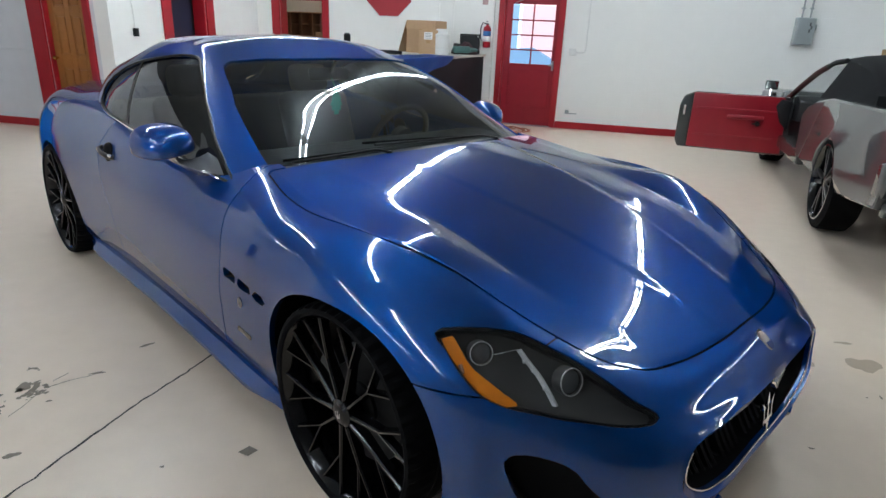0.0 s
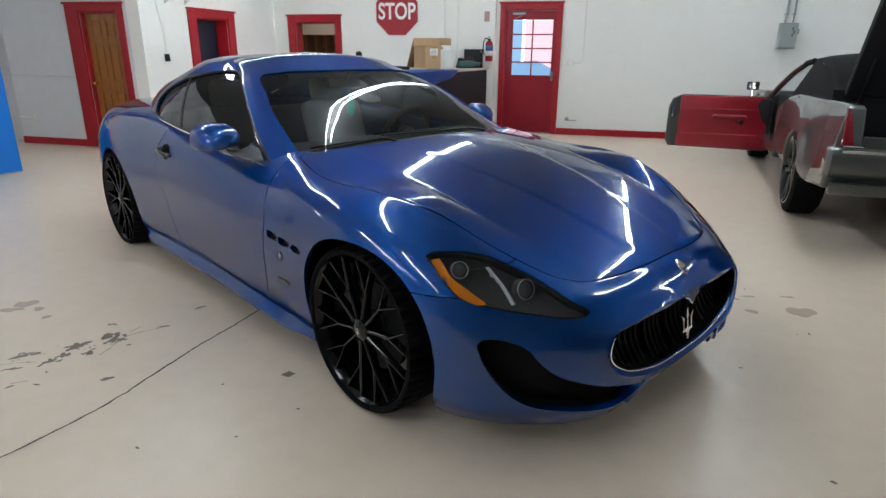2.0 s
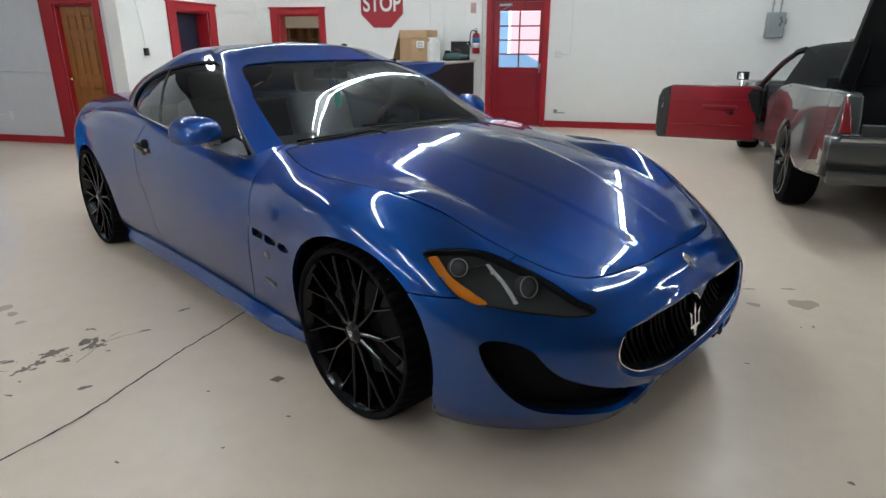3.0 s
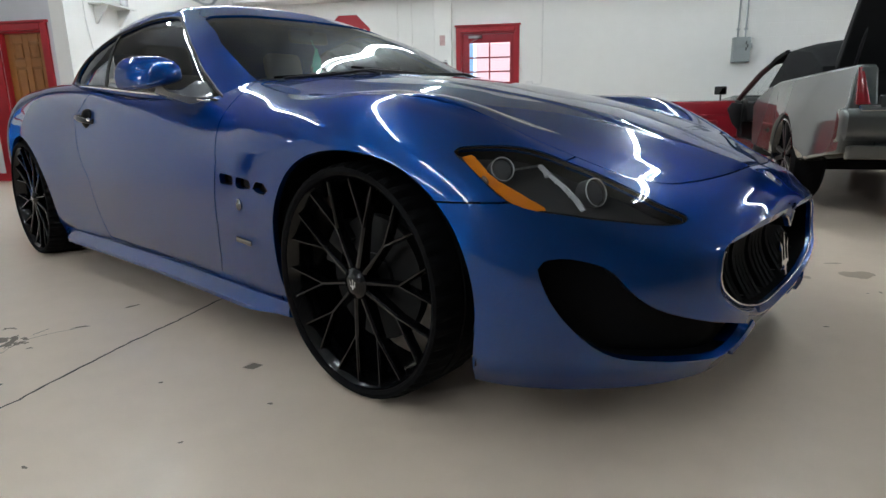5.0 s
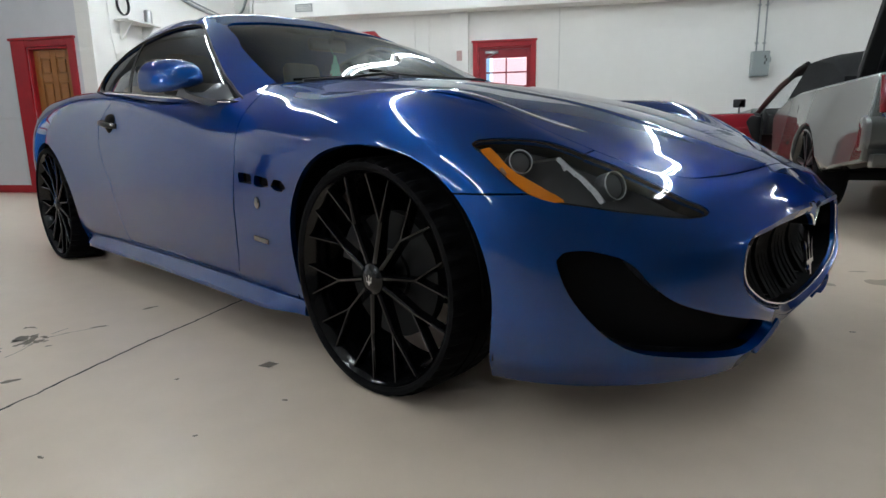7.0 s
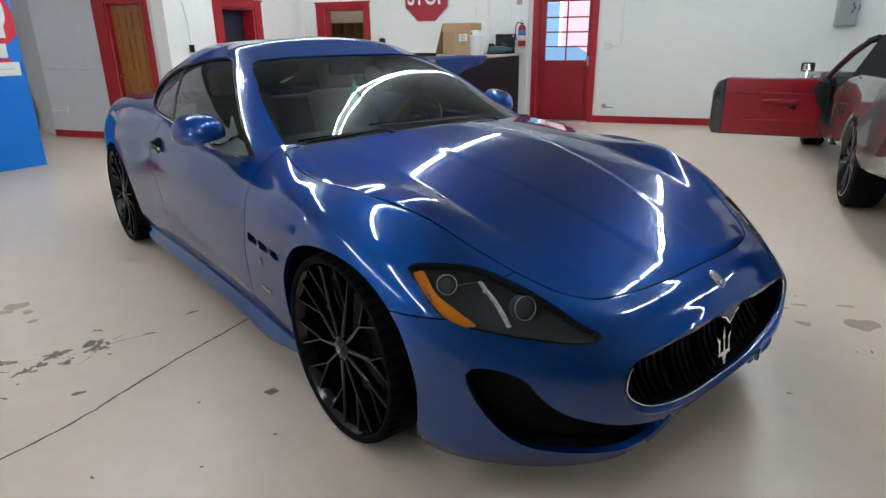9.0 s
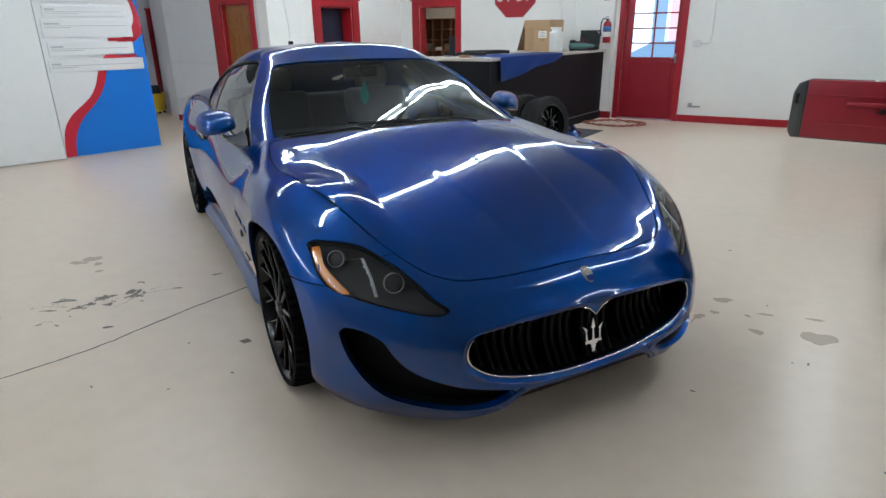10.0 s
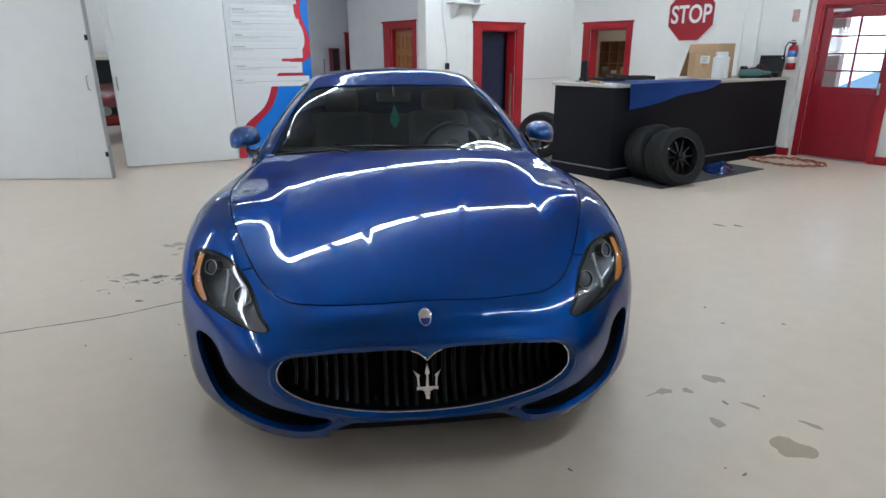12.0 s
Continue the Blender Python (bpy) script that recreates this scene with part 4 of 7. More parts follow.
    prism(pan, [(.79, -.40), (.79, .40), (.58, .65), (.36, .80), (.36, .55), (-.36, .55), (-.36, .86), (-2.55, .86), (-2.55, .55), (-3.3, .55), (-3.3, .8), (-3.85, .5), (-3.85, -.5), (-3.3, -.8), (-3.3, -.55), (-2.55, -.55), (-2.55, -.86), (-.36, -.86), (-.36, -.55), (.36, -.55), (.36, -.80), (.58, -.65)], -.01, .01, Matrix.Translation((0, 0, .17)) @ Matrix.Rotation(radians(-90), 4, "X"))
    part("floor_pan", pan, MESH, car)

    # side skirts
    sk = bmesh.new()
    rows = []
    for k in range(41):
        s = k / 40
        x = -.36 - 2.17 * s
        grow = smooth(s / .12) * smooth((1 - s) / .05)
        yb = curve(x, [-2.6, -2.2, -1.5, -.8, -.3], [.915, .913, .904, .917, .935])
        rows.append([sk.verts.new(p) for p in ((x, yb - .03, .215), (x, yb + .002 + .002 * grow, .205), (x, yb + .008 + .030 * grow, .172 - .010 * grow), (x, yb + .006 + .032 * grow, .158 - .012 * grow), (x, yb - .03, .140), (x, yb - .14, .140))])
    for a, b in zip(rows, rows[1:]):
        for i in range(5):
            sk.faces.new((a[i], a[i + 1], b[i + 1], b[i])).smooth = True
    sk.faces.new(rows[0]), sk.faces.new(rows[-1])
    solid_pair("side_skirt", sk, PAINT, car, smooth=35)

    # grille
    lip_pts = [Vector((nose(y, z), y, z)) for y, z in spline(LIP, 5)]
    inner = spline(GRILLE, 5)
    inner = inner[np.round(np.linspace(0, len(inner) - 1, 60)).astype(int)]
    ring_pts = [Vector((nose(y, z) - .018, y, z)) for y, z in inner]
    lip_even = np.array([tuple(p) for p in lip_pts])
    at = np.concatenate([[0], np.cumsum(np.linalg.norm(np.diff(lip_even, axis=0), axis=1))])
    at2 = np.concatenate([[0], np.cumsum([(a - b).length for a, b in zip(ring_pts, ring_pts[1:])])])
    lip_even = np.column_stack([np.interp(at2 / at2[-1] * at[-1], at, lip_even[:, k]) for k in range(3)])
    sur = bmesh.new()
    rows = []
    for a, b in zip(lip_even, ring_pts):
        a = Vector(a)
        rows.append([sur.verts.new(p) for p in (a - Vector((.001, 0, 0)), a.lerp(b, .35) + Vector((.008, 0, 0)), b + Vector((.002, 0, 0)), b - Vector((.010, 0, 0)))])
    for p, q in zip(rows, rows[1:]):
        for i in range(3):
            sur.faces.new((p[i], p[i + 1], q[i + 1], q[i])).smooth = True
    part("grille_surround", mirrored(sur), PAINT, car, smooth=50)
    ch = bmesh.new()
    low = [p + Vector((.006, 0, .002)) for p in ring_pts[26:]]
    tube(ch, low, .0030, 8)
    grille = part("grille_trim", mirrored(ch), CHROME, car, "thin chrome ring round the grille opening", 60)
    back = bmesh.new()
    rows = []
    for p in ring_pts:
        rows.append([back.verts.new(q) for q in ((p.x - .009, p.y, p.z), (p.x - .11, p.y, p.z), (.72, p.y, .40))])
    for p, q in zip(rows, rows[1:]):
        for i in range(2):
            back.faces.new((p[i], p[i + 1], q[i + 1], q[i]))
    part("grille_back", mirrored(back), MESH, car)
    for k in range(-13, 14):
        y = k * .036
        if abs(y) > .485 or k == 0:
            continue
        zs = [p for p in inner if abs(p[0] - abs(y)) < .03]
        if not zs:
            continue
        zlo, zhi = min(p[1] for p in zs), max(p[1] for p in zs)
        sl = bmesh.new()
        rows = []
        for i in range(9):
            u = i / 8
            z = zlo - .01 + (zhi - zlo + .02) * u
            x = nose(y, .40) - .060 - .055 * math.sin(math.pi * u) - .02 * u
            rows.append([sl.verts.new(p) for p in ((x - .03, y - .007, z), (x - .006, y - .008, z), (x, y, z), (x - .006, y + .008, z), (x - .03, y + .007, z))])
        for a, b in zip(rows, rows[1:]):
            for i in range(4):
                sl.faces.new((a[i], a[i + 1], b[i + 1], b[i])).smooth = True
        part("grille_slat", sl, SLAT, car, smooth=40)
    em = bmesh.new()
    trident(em, .072)
    em.transform(pose(.862, 0, .375, 0, -8, 0) @ Matrix.Diagonal((1, .78, .92, 1)))
    part("grille_emblem", em, CHROME, car, "chrome trident emblem in the grille")
    v = bmesh.new()
    tube(v, [(.868, .055, .498), (.870, .030, .489), (.871, .012, .473), (.871, 0, .460), (.871, -.012, .473), (.870, -.030, .489), (.868, -.055, .498)], .0034, 8)
    part("notch_trim", v, CHROME, car, smooth=60)

    # oval badge on the nose
    for name, r, d, material in (("badge_rim", 1.0, .0, CHROME), ("badge", .84, .0025, BADGE)):
        b = bmesh.new()
        t = bmesh.new()
        bmesh.ops.create_uvsphere(t, u_segments=32, v_segments=12, radius=1)
        join(b, t, Matrix.Diagonal((.026 * r, .038 * r, .006, 1)))
        b.transform(pose(.812 + d, 0, .592 + d, 0, 46, 0) @ Matrix.Rotation(radians(90), 4, "Z"))
        got = part(name, b, material, car, smooth=60)
    b = bmesh.new()
    prism(b, [(-.017, -.004), (.017, -.004), (.015, -.016), (.008, -.027), (-.008, -.027), (-.015, -.016)], -.001, .001)
    b.transform(pose(.819, 0, .599, 0, 46, 0) @ Matrix.Rotation(radians(90), 4, "Z") @ Matrix.Rotation(radians(-90), 4, "X"))
    part("badge_field", b, NAVY, car)

    # intakes and the black lower opening
    back = Vector((-.055, -.040, .004))
    mesh = taken(bm, tag, (INTAKE_R,))
    funnel = bmesh.new()
    for e in mesh.edges:
        if e.is_boundary:
            a, b = e.verts
            funnel.faces.new([funnel.verts.new(p) for p in (a.co, b.co, b.co + back, a.co + back)])
    bmesh.ops.remove_doubles(funnel, verts=funnel.verts, dist=1e-5)
    for v in mesh.verts:
        v.co += back * .98
    solid_pair("intake_mesh", mesh, MESH, car, "black mesh in the side air intake", 180)
    solid_pair("intake_wall", funnel, SATIN, car, smooth=50)
    part("lower_grille", mirrored(offset(taken(bm, tag, (LOWER,)), -.022)), MESH, car, "black lower air opening", 180)
    st = bmesh.new()
    rows = []
    for u in np.linspace(0, 1, 7):
        y, z = .302 + .080 * u, .240 - .070 * u
        x = nose(y, z)
        rows.append([st.verts.new(p) for p in ((x - .07, y + .012, z + .012), (x + .006, y + .010, z + .010), (x + .008, y - .006, z - .006), (x - .07, y - .010, z - .008))])
    for a, b in zip(rows, rows[1:]):
        for i in range(4):
            st.faces.new((a[i], a[(i + 1) % 4], b[(i + 1) % 4], b[i]))
    st.faces.new(rows[0]), st.faces.new(rows[-1])
    solid_pair("strake", st, PAINT, car, smooth=40)
    sp = bmesh.new()
    rows = []
    for y in np.linspace(-.30, .30, 19):
        x = nose(y, .19) - .030
        rows.append([sp.verts.new(p) for p in ((x - .10, y, .184), (x - .014, y, .188), (x - .008, y, .182), (x - .014, y, .172), (x - .10, y, .172))])
    for a, b in zip(rows, rows[1:]):
        for i in range(4):
            sp.faces.new((a[i], a[i + 1], b[i + 1], b[i])).smooth = True
    part("splitter", sp, SATIN, car, "black chin splitter below the bumper", 40)

    # headlights
    lens = taken(bm, tag, (LAMP_R,))
    housing = offset(lens.copy(), -.05)
    for v in housing.verts:
        v.co.y -= .006
    band = lens.copy()
    band_tag = band.faces.layers.int.new("tag")
    amber_in = inside(smooth_line(AMBER_LINE, 3))
    cut(band, lambda c: amber_in(c.x, c.z), band_tag, 1)
    rim_in = inside(smooth_line(LAMP_LINE))
    cut(band, lambda c: -(rim_in(c.x, c.z) + .005), band_tag, 2, only=(0,))
    amber = offset(taken(band, band_tag, (1,)), -.012)
    bezel = offset(taken(band, band_tag, (2,)), -.004)
    band.free()
    for s in (1, -1):
        def side(b):
            return b if s > 0 else flipped(b)
        h = part("headlight", side(lens.copy()), LENS, car, "headlight under a clear swept-back lens", 180)
        h.visible_shadow = False
        part("housing", side(housing.copy()), LAMP_BLACK, h, smooth=180)
        part("amber_marker", side(amber.copy()), AMBER, h, "amber side marker", 180)
        part("bezel", side(bezel.copy()), MESH, h, smooth=180)
        wl = bmesh.new()
        src = lens.copy()
        src.normal_update()
        for e in src.edges:
            if e.is_boundary:
                a, b = e.verts
                wl.faces.new([wl.verts.new(p) for p in (a.co, b.co, b.co - b.normal * .05 - Vector((0, .006, 0)), a.co - a.normal * .05 - Vector((0, .006, 0)))])
        src.free()
        part("housing_wall", side(wl), SATIN, h)
        for name, c, r, to in (("projector", (.570, .660, .610), .032, (.92, .25, .30)), ("high_beam", (.397, .807, .670), .027, (.80, .50, .35))):
            q = Vector(to).to_track_quat("Z", "Y").to_matrix().to_4x4()
            b = bmesh.new()
            lathe(b, [(r * 1.12, -.03), (r * 1.12, .002), (r * 1.07, .005), (r * 1.02, .0)], 28, axis="z")
            b.transform(Matrix.Translation(c) @ q)
            bowl = part(name, side(b), LAMP_BLACK, h, smooth=50)
            b = bmesh.new()
            tube(b, [(r * 1.08 * math.cos(a), r * 1.08 * math.sin(a), .005) for a in np.linspace(0, math.tau, 28, endpoint=False)], .0017, 6, closed=True)
            b.transform(Matrix.Translation(c) @ q)
            part("lamp_ring", side(b), LAMP_SILVER, bowl, "thin bright ring", 60)
            b = bmesh.new()
            lathe(b, [(0, .004), (r * .5, .003), (r * .85, .0), (r * 1.02, -.004), (r, -.02), (0, -.02)], 28, axis="z")
            b.transform(Matrix.Translation(c) @ q)
            part("projector_lens", side(b), PROJECTOR, bowl, smooth=60)
        b = bmesh.new()
        pts = [(.424, .782, .670), (.453, .725, .676), (.476, .724, .658), (.520, .722, .628), (.556, .726, .600), (.579, .727, .575)]
        rows = []
        for p in pts:
            rows.append([b.verts.new((p[0] + dx, p[1] + dy, p[2] + dz)) for dx, dy, dz in ((-.006, 0, -.004), (-.006, .008, -.001), (.006, .008, .004), (.006, 0, .003))])
        for p, q in zip(rows, rows[1:]):
            for i in range(4):
                b.faces.new((p[i], p[(i + 1) % 4], q[(i + 1) % 4], q[i]))
        b.faces.new(rows[0]), b.faces.new(rows[-1])
        part("light_blade", side(b), LAMP_SILVER, h, "silver blade inside the lamp")
        b = bmesh.new()
        box(b, -.012, .012, -.004, .004, -.006, .006, .002)
        b.transform(pose(.395, .873, .650, 0, 38, 20))
        part("marker_bulb", side(b), BRONZE, h)
        b = bmesh.new()
        for p, size in (((.470, .727, .655), .011), ((.500, .728, .640), .008), ((.540, .730, .612), .010), ((.566, .660, .572), .008)):
            box(b, -size, size, -.004, .004, -size * .45, size * .45, .002, m=pose(*p, 0, 35, 40))
        part("reflector_facets", side(b), LAMP_SILVER, h, "small bright reflector facets")
    lens.free(), housing.free(), amber.free(), bezel.free()

    # side vents, roundel and plate, handles
    vents = taken(bm, tag, (VENT,))
    depth = bmesh.new()
    vents.normal_update()
    for e in vents.edges:
        if e.is_boundary:
            a, b = e.verts
            depth.faces.new([depth.verts.new(p) for p in (a.co, b.co, b.co - Vector((0, .03, 0)), a.co - Vector((0, .03, 0)))])
    solid_pair("vent_walls", depth, SATIN, car)
    for v in vents.verts:
        v.co.y -= .028
    pair("side_vent", vents, MESH, car, "three black slots behind the front wheel", 0)
    b = bmesh.new()
    t = bmesh.new()
    bmesh.ops.create_uvsphere(t, u_segments=24, v_segments=8, radius=1)
    join(b, t, Matrix.Translation((-.535, .984, .523)) @ Matrix.Diagonal((.015, .005, .020, 1)))
    solid_pair("roundel", b, SMOKED, car, "small oval chrome badge", 60)
    b = bmesh.new()
    box(b, -.045, .045, -.003, .003, -.009, .009, .002, m=pose(-.553, .967, .394, 0, 4, 0))
    solid_pair("name_plate", b, SMOKED, car, "small silver plate on the front wing")
    b = bmesh.new()
    t = bmesh.new()
    bmesh.ops.create_uvsphere(t, u_segments=24, v_segments=10, radius=1)
    join(b, t, Matrix.Translation((-1.932, .926, .798)) @ Matrix.Diagonal((.056, .028, .050, 1)))
    solid_pair("handle_recess", b, MESH, car, "black oval recess behind the handle", 60)
    b = bmesh.new()
    tube(b, [(-1.848, .935, .791), (-1.875, .955, .793), (-1.94, .964, .800), (-2.005, .955, .806), (-2.03, .930, .808)], .010, 10)
    for v in b.verts:
        v.co.z = .8 + (v.co.z - .8) * 1.25
    solid_pair("door_handle", b, SATIN, car, "satin black door handle", 60)
    b = bmesh.new()
    t = bmesh.new()
    bmesh.ops.create_uvsphere(t, u_segments=16, v_segments=8, radius=1)
    join(b, t, Matrix.Translation((-1.862, .950, .797)) @ Matrix.Diagonal((.016, .010, .009, 1)))
    solid_pair("handle_cap", b, CHROME, car, "small chrome lock cap", 60)
    bm.free()

    # greenhouse
    cb = sheet(loft(CABIN, 7, 12))
    outward(cb)
    ct = cb.faces.layers.int.new("tag")
    SCR, SIDE_G, REAR = 1, 2, 3
    scr = inside(SCREEN_LINE)
    cut(cb, lambda c: max(scr(c.y, c.z), -1.62 - c.x), ct, SCR)
    sid = inside(spline(SIDE_LINE, 3, closed=True))
    cut(cb, lambda c: max(sid(c.x, c.z), .45 - c.y), ct, SIDE_G, only=(0,))
    rear = inside([(-.2, 1.0), (.46, 1.0), (.50, 1.06), (.46, 1.15), (.40, 1.185), (-.2, 1.20)])
    cut(cb, lambda c: max(rear(c.y, c.z), c.x + 2.55), ct, REAR, only=(0,))
    sheet_part("roof", mirrored(taken(cb, ct, (0,))), PAINT, car, "blue roof with body-coloured pillars", .02)
    screen = offset(taken(cb, ct, (SCR,)), -.006)
    ws = part("windscreen", mirrored(screen), SCREEN, car, "tinted windscreen", 180)
    ws.visible_shadow = False
    part("rear_window", mirrored(offset(taken(cb, ct, (REAR,)), -.006)), SIDE_GLASS, car, "tinted rear window", 180)
    side_pane = offset(taken(cb, ct, (SIDE_G,)), -.008)
    st_ = side_pane.faces.layers.int.new("tag")
    split = lambda c: c.x - (-1.885 - (c.z - .967) * .90)
    cut(side_pane, lambda c: split(c) - .012, st_, 1)
    cut(side_pane, lambda c: split(c) + .012, st_, 2, only=(1,))
    door_glass, pillar, quarter = taken(side_pane, st_, (0,)), taken(side_pane, st_, (1,)), taken(side_pane, st_, (2,))
    side_pane.free()
    pair("door_window", door_glass, SIDE_GLASS, car, "dark tinted door window", 0)
    pair("quarter_window", quarter, SIDE_GLASS, car, "dark tinted quarter window", 0)
    pair("window_divider", offset(pillar, .003), SATIN, car, "", .01)
    cb_line = spline(SIDE_LINE, 4, closed=True)
    trim = bmesh.new()
    gl = loft(CABIN, 10, 16).reshape(-1, 3)
    gl = gl[(gl[:, 1] > .45)]
    def skin(x, z):
        d = (gl[:, 0] - x) ** 2 + (gl[:, 2] - z) ** 2
        k = np.argsort(d)[:4]
        w = 1 / (d[k] + 1e-6)
        return float((gl[k, 1] * w).sum() / w.sum())
    tube(trim, [(x, skin(x, z) - .001, z) for x, z in cb_line], .006, 6, closed=True)
    solid_pair("window_trim", trim, SATIN, car, "thin black seal round the side windows", 60)
    wire = bmesh.new()
    tube(wire, [(x, skin(x, z) + .004, z) for x, z in ((-.88, .862), (-1.2, .888), (-1.5, .910), (-1.8, .934), (-2.1, .955), (-2.22, .962))], .0045, 6)
    solid_pair("sill_trim", wire, CHROME, car, "polished strip along the window sill", 60)

    # mirrors
    for s in (1, -1):
        def side(b):
            return b if s > 0 else flipped(b)
        b = bmesh.new()
        rows = []
        for i in range(15):
            u = i / 14
            x = -1.225 + .185 * u
            k = math.sqrt(max(0, 1 - (max(0, u - .10) / .90) ** 2.8)) * (.95 + .05 * smooth(u / .10))
            cy, cz = .950 - .010 * u, .957 - .008 * u
            ring = []
            for j in range(24):
                a = j * math.tau / 24
                ca, sa = math.cos(a), math.sin(a)
                ry, rz = .098 * k, (.082 if sa > 0 else .040 + .015 * ca) * k
                ring.append(b.verts.new((x - .030 * ca * ry / .1, cy + math.copysign(abs(ca) ** .75, ca) * ry, cz + math.copysign(abs(sa) ** (.80 if sa > 0 else .5), sa) * rz - .006 * ca)))
            rows.append(ring)
        for p, q in zip(rows, rows[1:]):
            for j in range(24):
                b.faces.new((p[j], p[(j + 1) % 24], q[(j + 1) % 24], q[j])).smooth = True
        b.faces.new(rows[-1])
        inner_ring = [b.verts.new(v.co.lerp(Vector((-1.245, .955, .972)), .10)) for v in rows[0]]
        deep = [b.verts.new(v.co + Vector((.018, 0, 0))) for v in inner_ring]
        for j in range(24):
            b.faces.new((rows[0][j], rows[0][(j + 1) % 24], inner_ring[(j + 1) % 24], inner_ring[j]))
            b.faces.new((inner_ring[j], inner_ring[(j + 1) % 24], deep[(j + 1) % 24], deep[j]))
        b.faces.new(deep)
        mr = part("wing_mirror", side(b), PAINT, car, "blue wing mirror on a black stalk", 45)
        b = bmesh.new()
        f = b.faces.new([b.verts.new(v) for v in [Vector((-1.235, .955 + .085 * math.cos(a), .974 + .055 * math.sin(a))) for a in np.linspace(0, math.tau, 24, endpoint=False)]])
        part("mirror_glass", side(b), MIRROR, mr)
        b = bmesh.new()
        rows = []
        for u in np.linspace(0, 1, 8):
            w = .085 * (1 - u) + .055 * u
            c = Vector((-.985, .835, .885)).lerp(Vector((-1.130, .930, .905)), u)
            c.z += .012 * math.sin(math.pi * u) * -1
            h = .040 * (1 - u) ** 2 + .016
            rows.append([b.verts.new(c + Vector((w * ca, 0, h * sa))) for ca, sa in ((-1, -.6), (-.4, 1), (.5, .8), (1, -.2), (.3, -.9))])
        for p, q in zip(rows, rows[1:]):
            for j in range(5):
                b.faces.new((p[j], p[(j + 1) % 5], q[(j + 1) % 5], q[j])).smooth = True
        b.faces.new(rows[0]), b.faces.new(rows[-1])
        part("mirror_stalk", side(b), STALK, mr, "grey gloss stalk", 50)

    # wipers
    for pivot, tip, lift in (((-.585, .36, .950), (-.640, -.32, .968), 0), ((-.575, -.30, .953), (-.700, -.66, .925), 0)):
        b = bmesh.new()
        p, q = Vector(pivot), Vector(tip)
        mid = p.lerp(q, .5) + Vector((-.012, 0, .014))
        tube(b, [p + Vector((0, 0, .008)), p.lerp(q, .15) + Vector((0, 0, .022)), mid, q + Vector((0, 0, .012))], .006, 8)
        cyl(b, p + Vector((0, 0, -.02)), p + Vector((0, 0, .012)), .016, .012, 14)
        arm = part("wiper", b, SATIN, car, "black windscreen wiper", 50)
        b = bmesh.new()
        ends = [p.lerp(q, t) + Vector((-.022, 0, .018)) for t in (.22, .42, .62, .82, 1.06)]
        for v in ends:
            v.z = max(v.z, .93)
        tube(b, ends, .0055, 6)
        part("wiper_blade", b, RUBBER, arm, smooth=60)

    # cabin interior
    b = bmesh.new()
    prism(b, [(-.72, .70), (-.74, .915), (-1.02, .925), (-1.12, .905), (-1.16, .85), (-1.12, .70)], -.70, .70, bevel=.02)
    part("dashboard", b, DASH, car, "dark padded dashboard", 40)
    for y in (-.38, .38):
        b = bmesh.new()
        box(b, -1.95, -1.42, y - .24, y + .24, .38, .52, .05, 3)
        box(b, -.07, .07, -.24, .24, 0, .60, .06, 3, m=pose(-1.98, y, .46, 0, -20, 0))
        box(b, -.05, .05, -.13, .13, 0, .17, .045, 3, m=pose(-2.20, y, 1.02, 0, -12, 0))
        part("front_seat", b, TRIM_GREY, car, "grey leather front seat", 40)
    b = bmesh.new()
    box(b, -2.75, -2.35, -.62, .62, .42, .56, .05, 3)
    box(b, -.06, .06, -.62, .62, 0, .48, .06, 3, m=pose(-2.70, 0, .50, 0, -24, 0))
    part("rear_seat", b, TRIM_GREY, car, "grey leather rear bench", 40)
    b = bmesh.new()
    c = Vector((-1.30, .38, .86))
    turn = Matrix.Translation(c) @ Matrix.Rotation(radians(-66), 4, "Y")
    tube(b, [turn @ Vector((.185 * math.cos(a), .185 * math.sin(a), 0)) for a in np.linspace(0, math.tau, 36, endpoint=False)], .016, 8, closed=True)
    cyl(b, turn @ Vector((0, 0, -.03)), turn @ Vector((0, 0, .02)), .065, .055, 20)
    for a in (0, math.pi, -math.pi / 2):
        cyl(b, turn @ Vector((.05 * math.sin(a), .05 * math.cos(a), 0)), turn @ Vector((.18 * math.sin(a), .18 * math.cos(a), 0)), .014, seg=8)
    cyl(b, turn @ Vector((0, 0, -.03)), (-1.05, .38, .80), .03, seg=12)
    part("steering_wheel", b, DASH, car, "dark steering wheel", 50)
    b = bmesh.new()
    box(b, -.018, .018, -.115, .115, -.032, .032, .014, 3, m=pose(-1.42, 0, 1.19, 0, -12, 0))
    cyl(b, (-1.40, 0, 1.20), (-1.36, 0, 1.255), .009, seg=8)
    part("rear_view_mirror", b, SATIN, car, smooth=40)
    b = bmesh.new()
    prism(b, [(-2.75, .20), (-.72, .20), (-.72, .72), (-1.1, .62), (-1.3, .42), (-2.3, .42), (-2.75, .5)], -.80, .80)
    part("cabin_floor", b, DASH, car)

    for x in (0, -WHEELBASE):
        for s in (-1, 1):
            build_wheel(car, x, s)

    # the freshener hangs from the mirror, so it is a thing of its own
    green = mat("green card", (0.04, 0.50, 0.36), 0.55, var=0.15, scale=60)
    b = bmesh.new()
    prism(b, [(-.006, .062), (.006, .062), (.014, .03), (.030, .0), (.020, .002), (.038, -.03), (.022, -.030), (.030, -.052), (.012, -.056), (.014, -.075), (-.014, -.075), (-.012, -.056), (-.030, -.052), (-.022, -.030), (-.038, -.03), (-.020, .002), (-.030, .0), (-.014, .03)], -.002, .002, Matrix.Rotation(radians(90), 4, "Z"))
    b.transform(pose(-1.36, 0, 1.07))
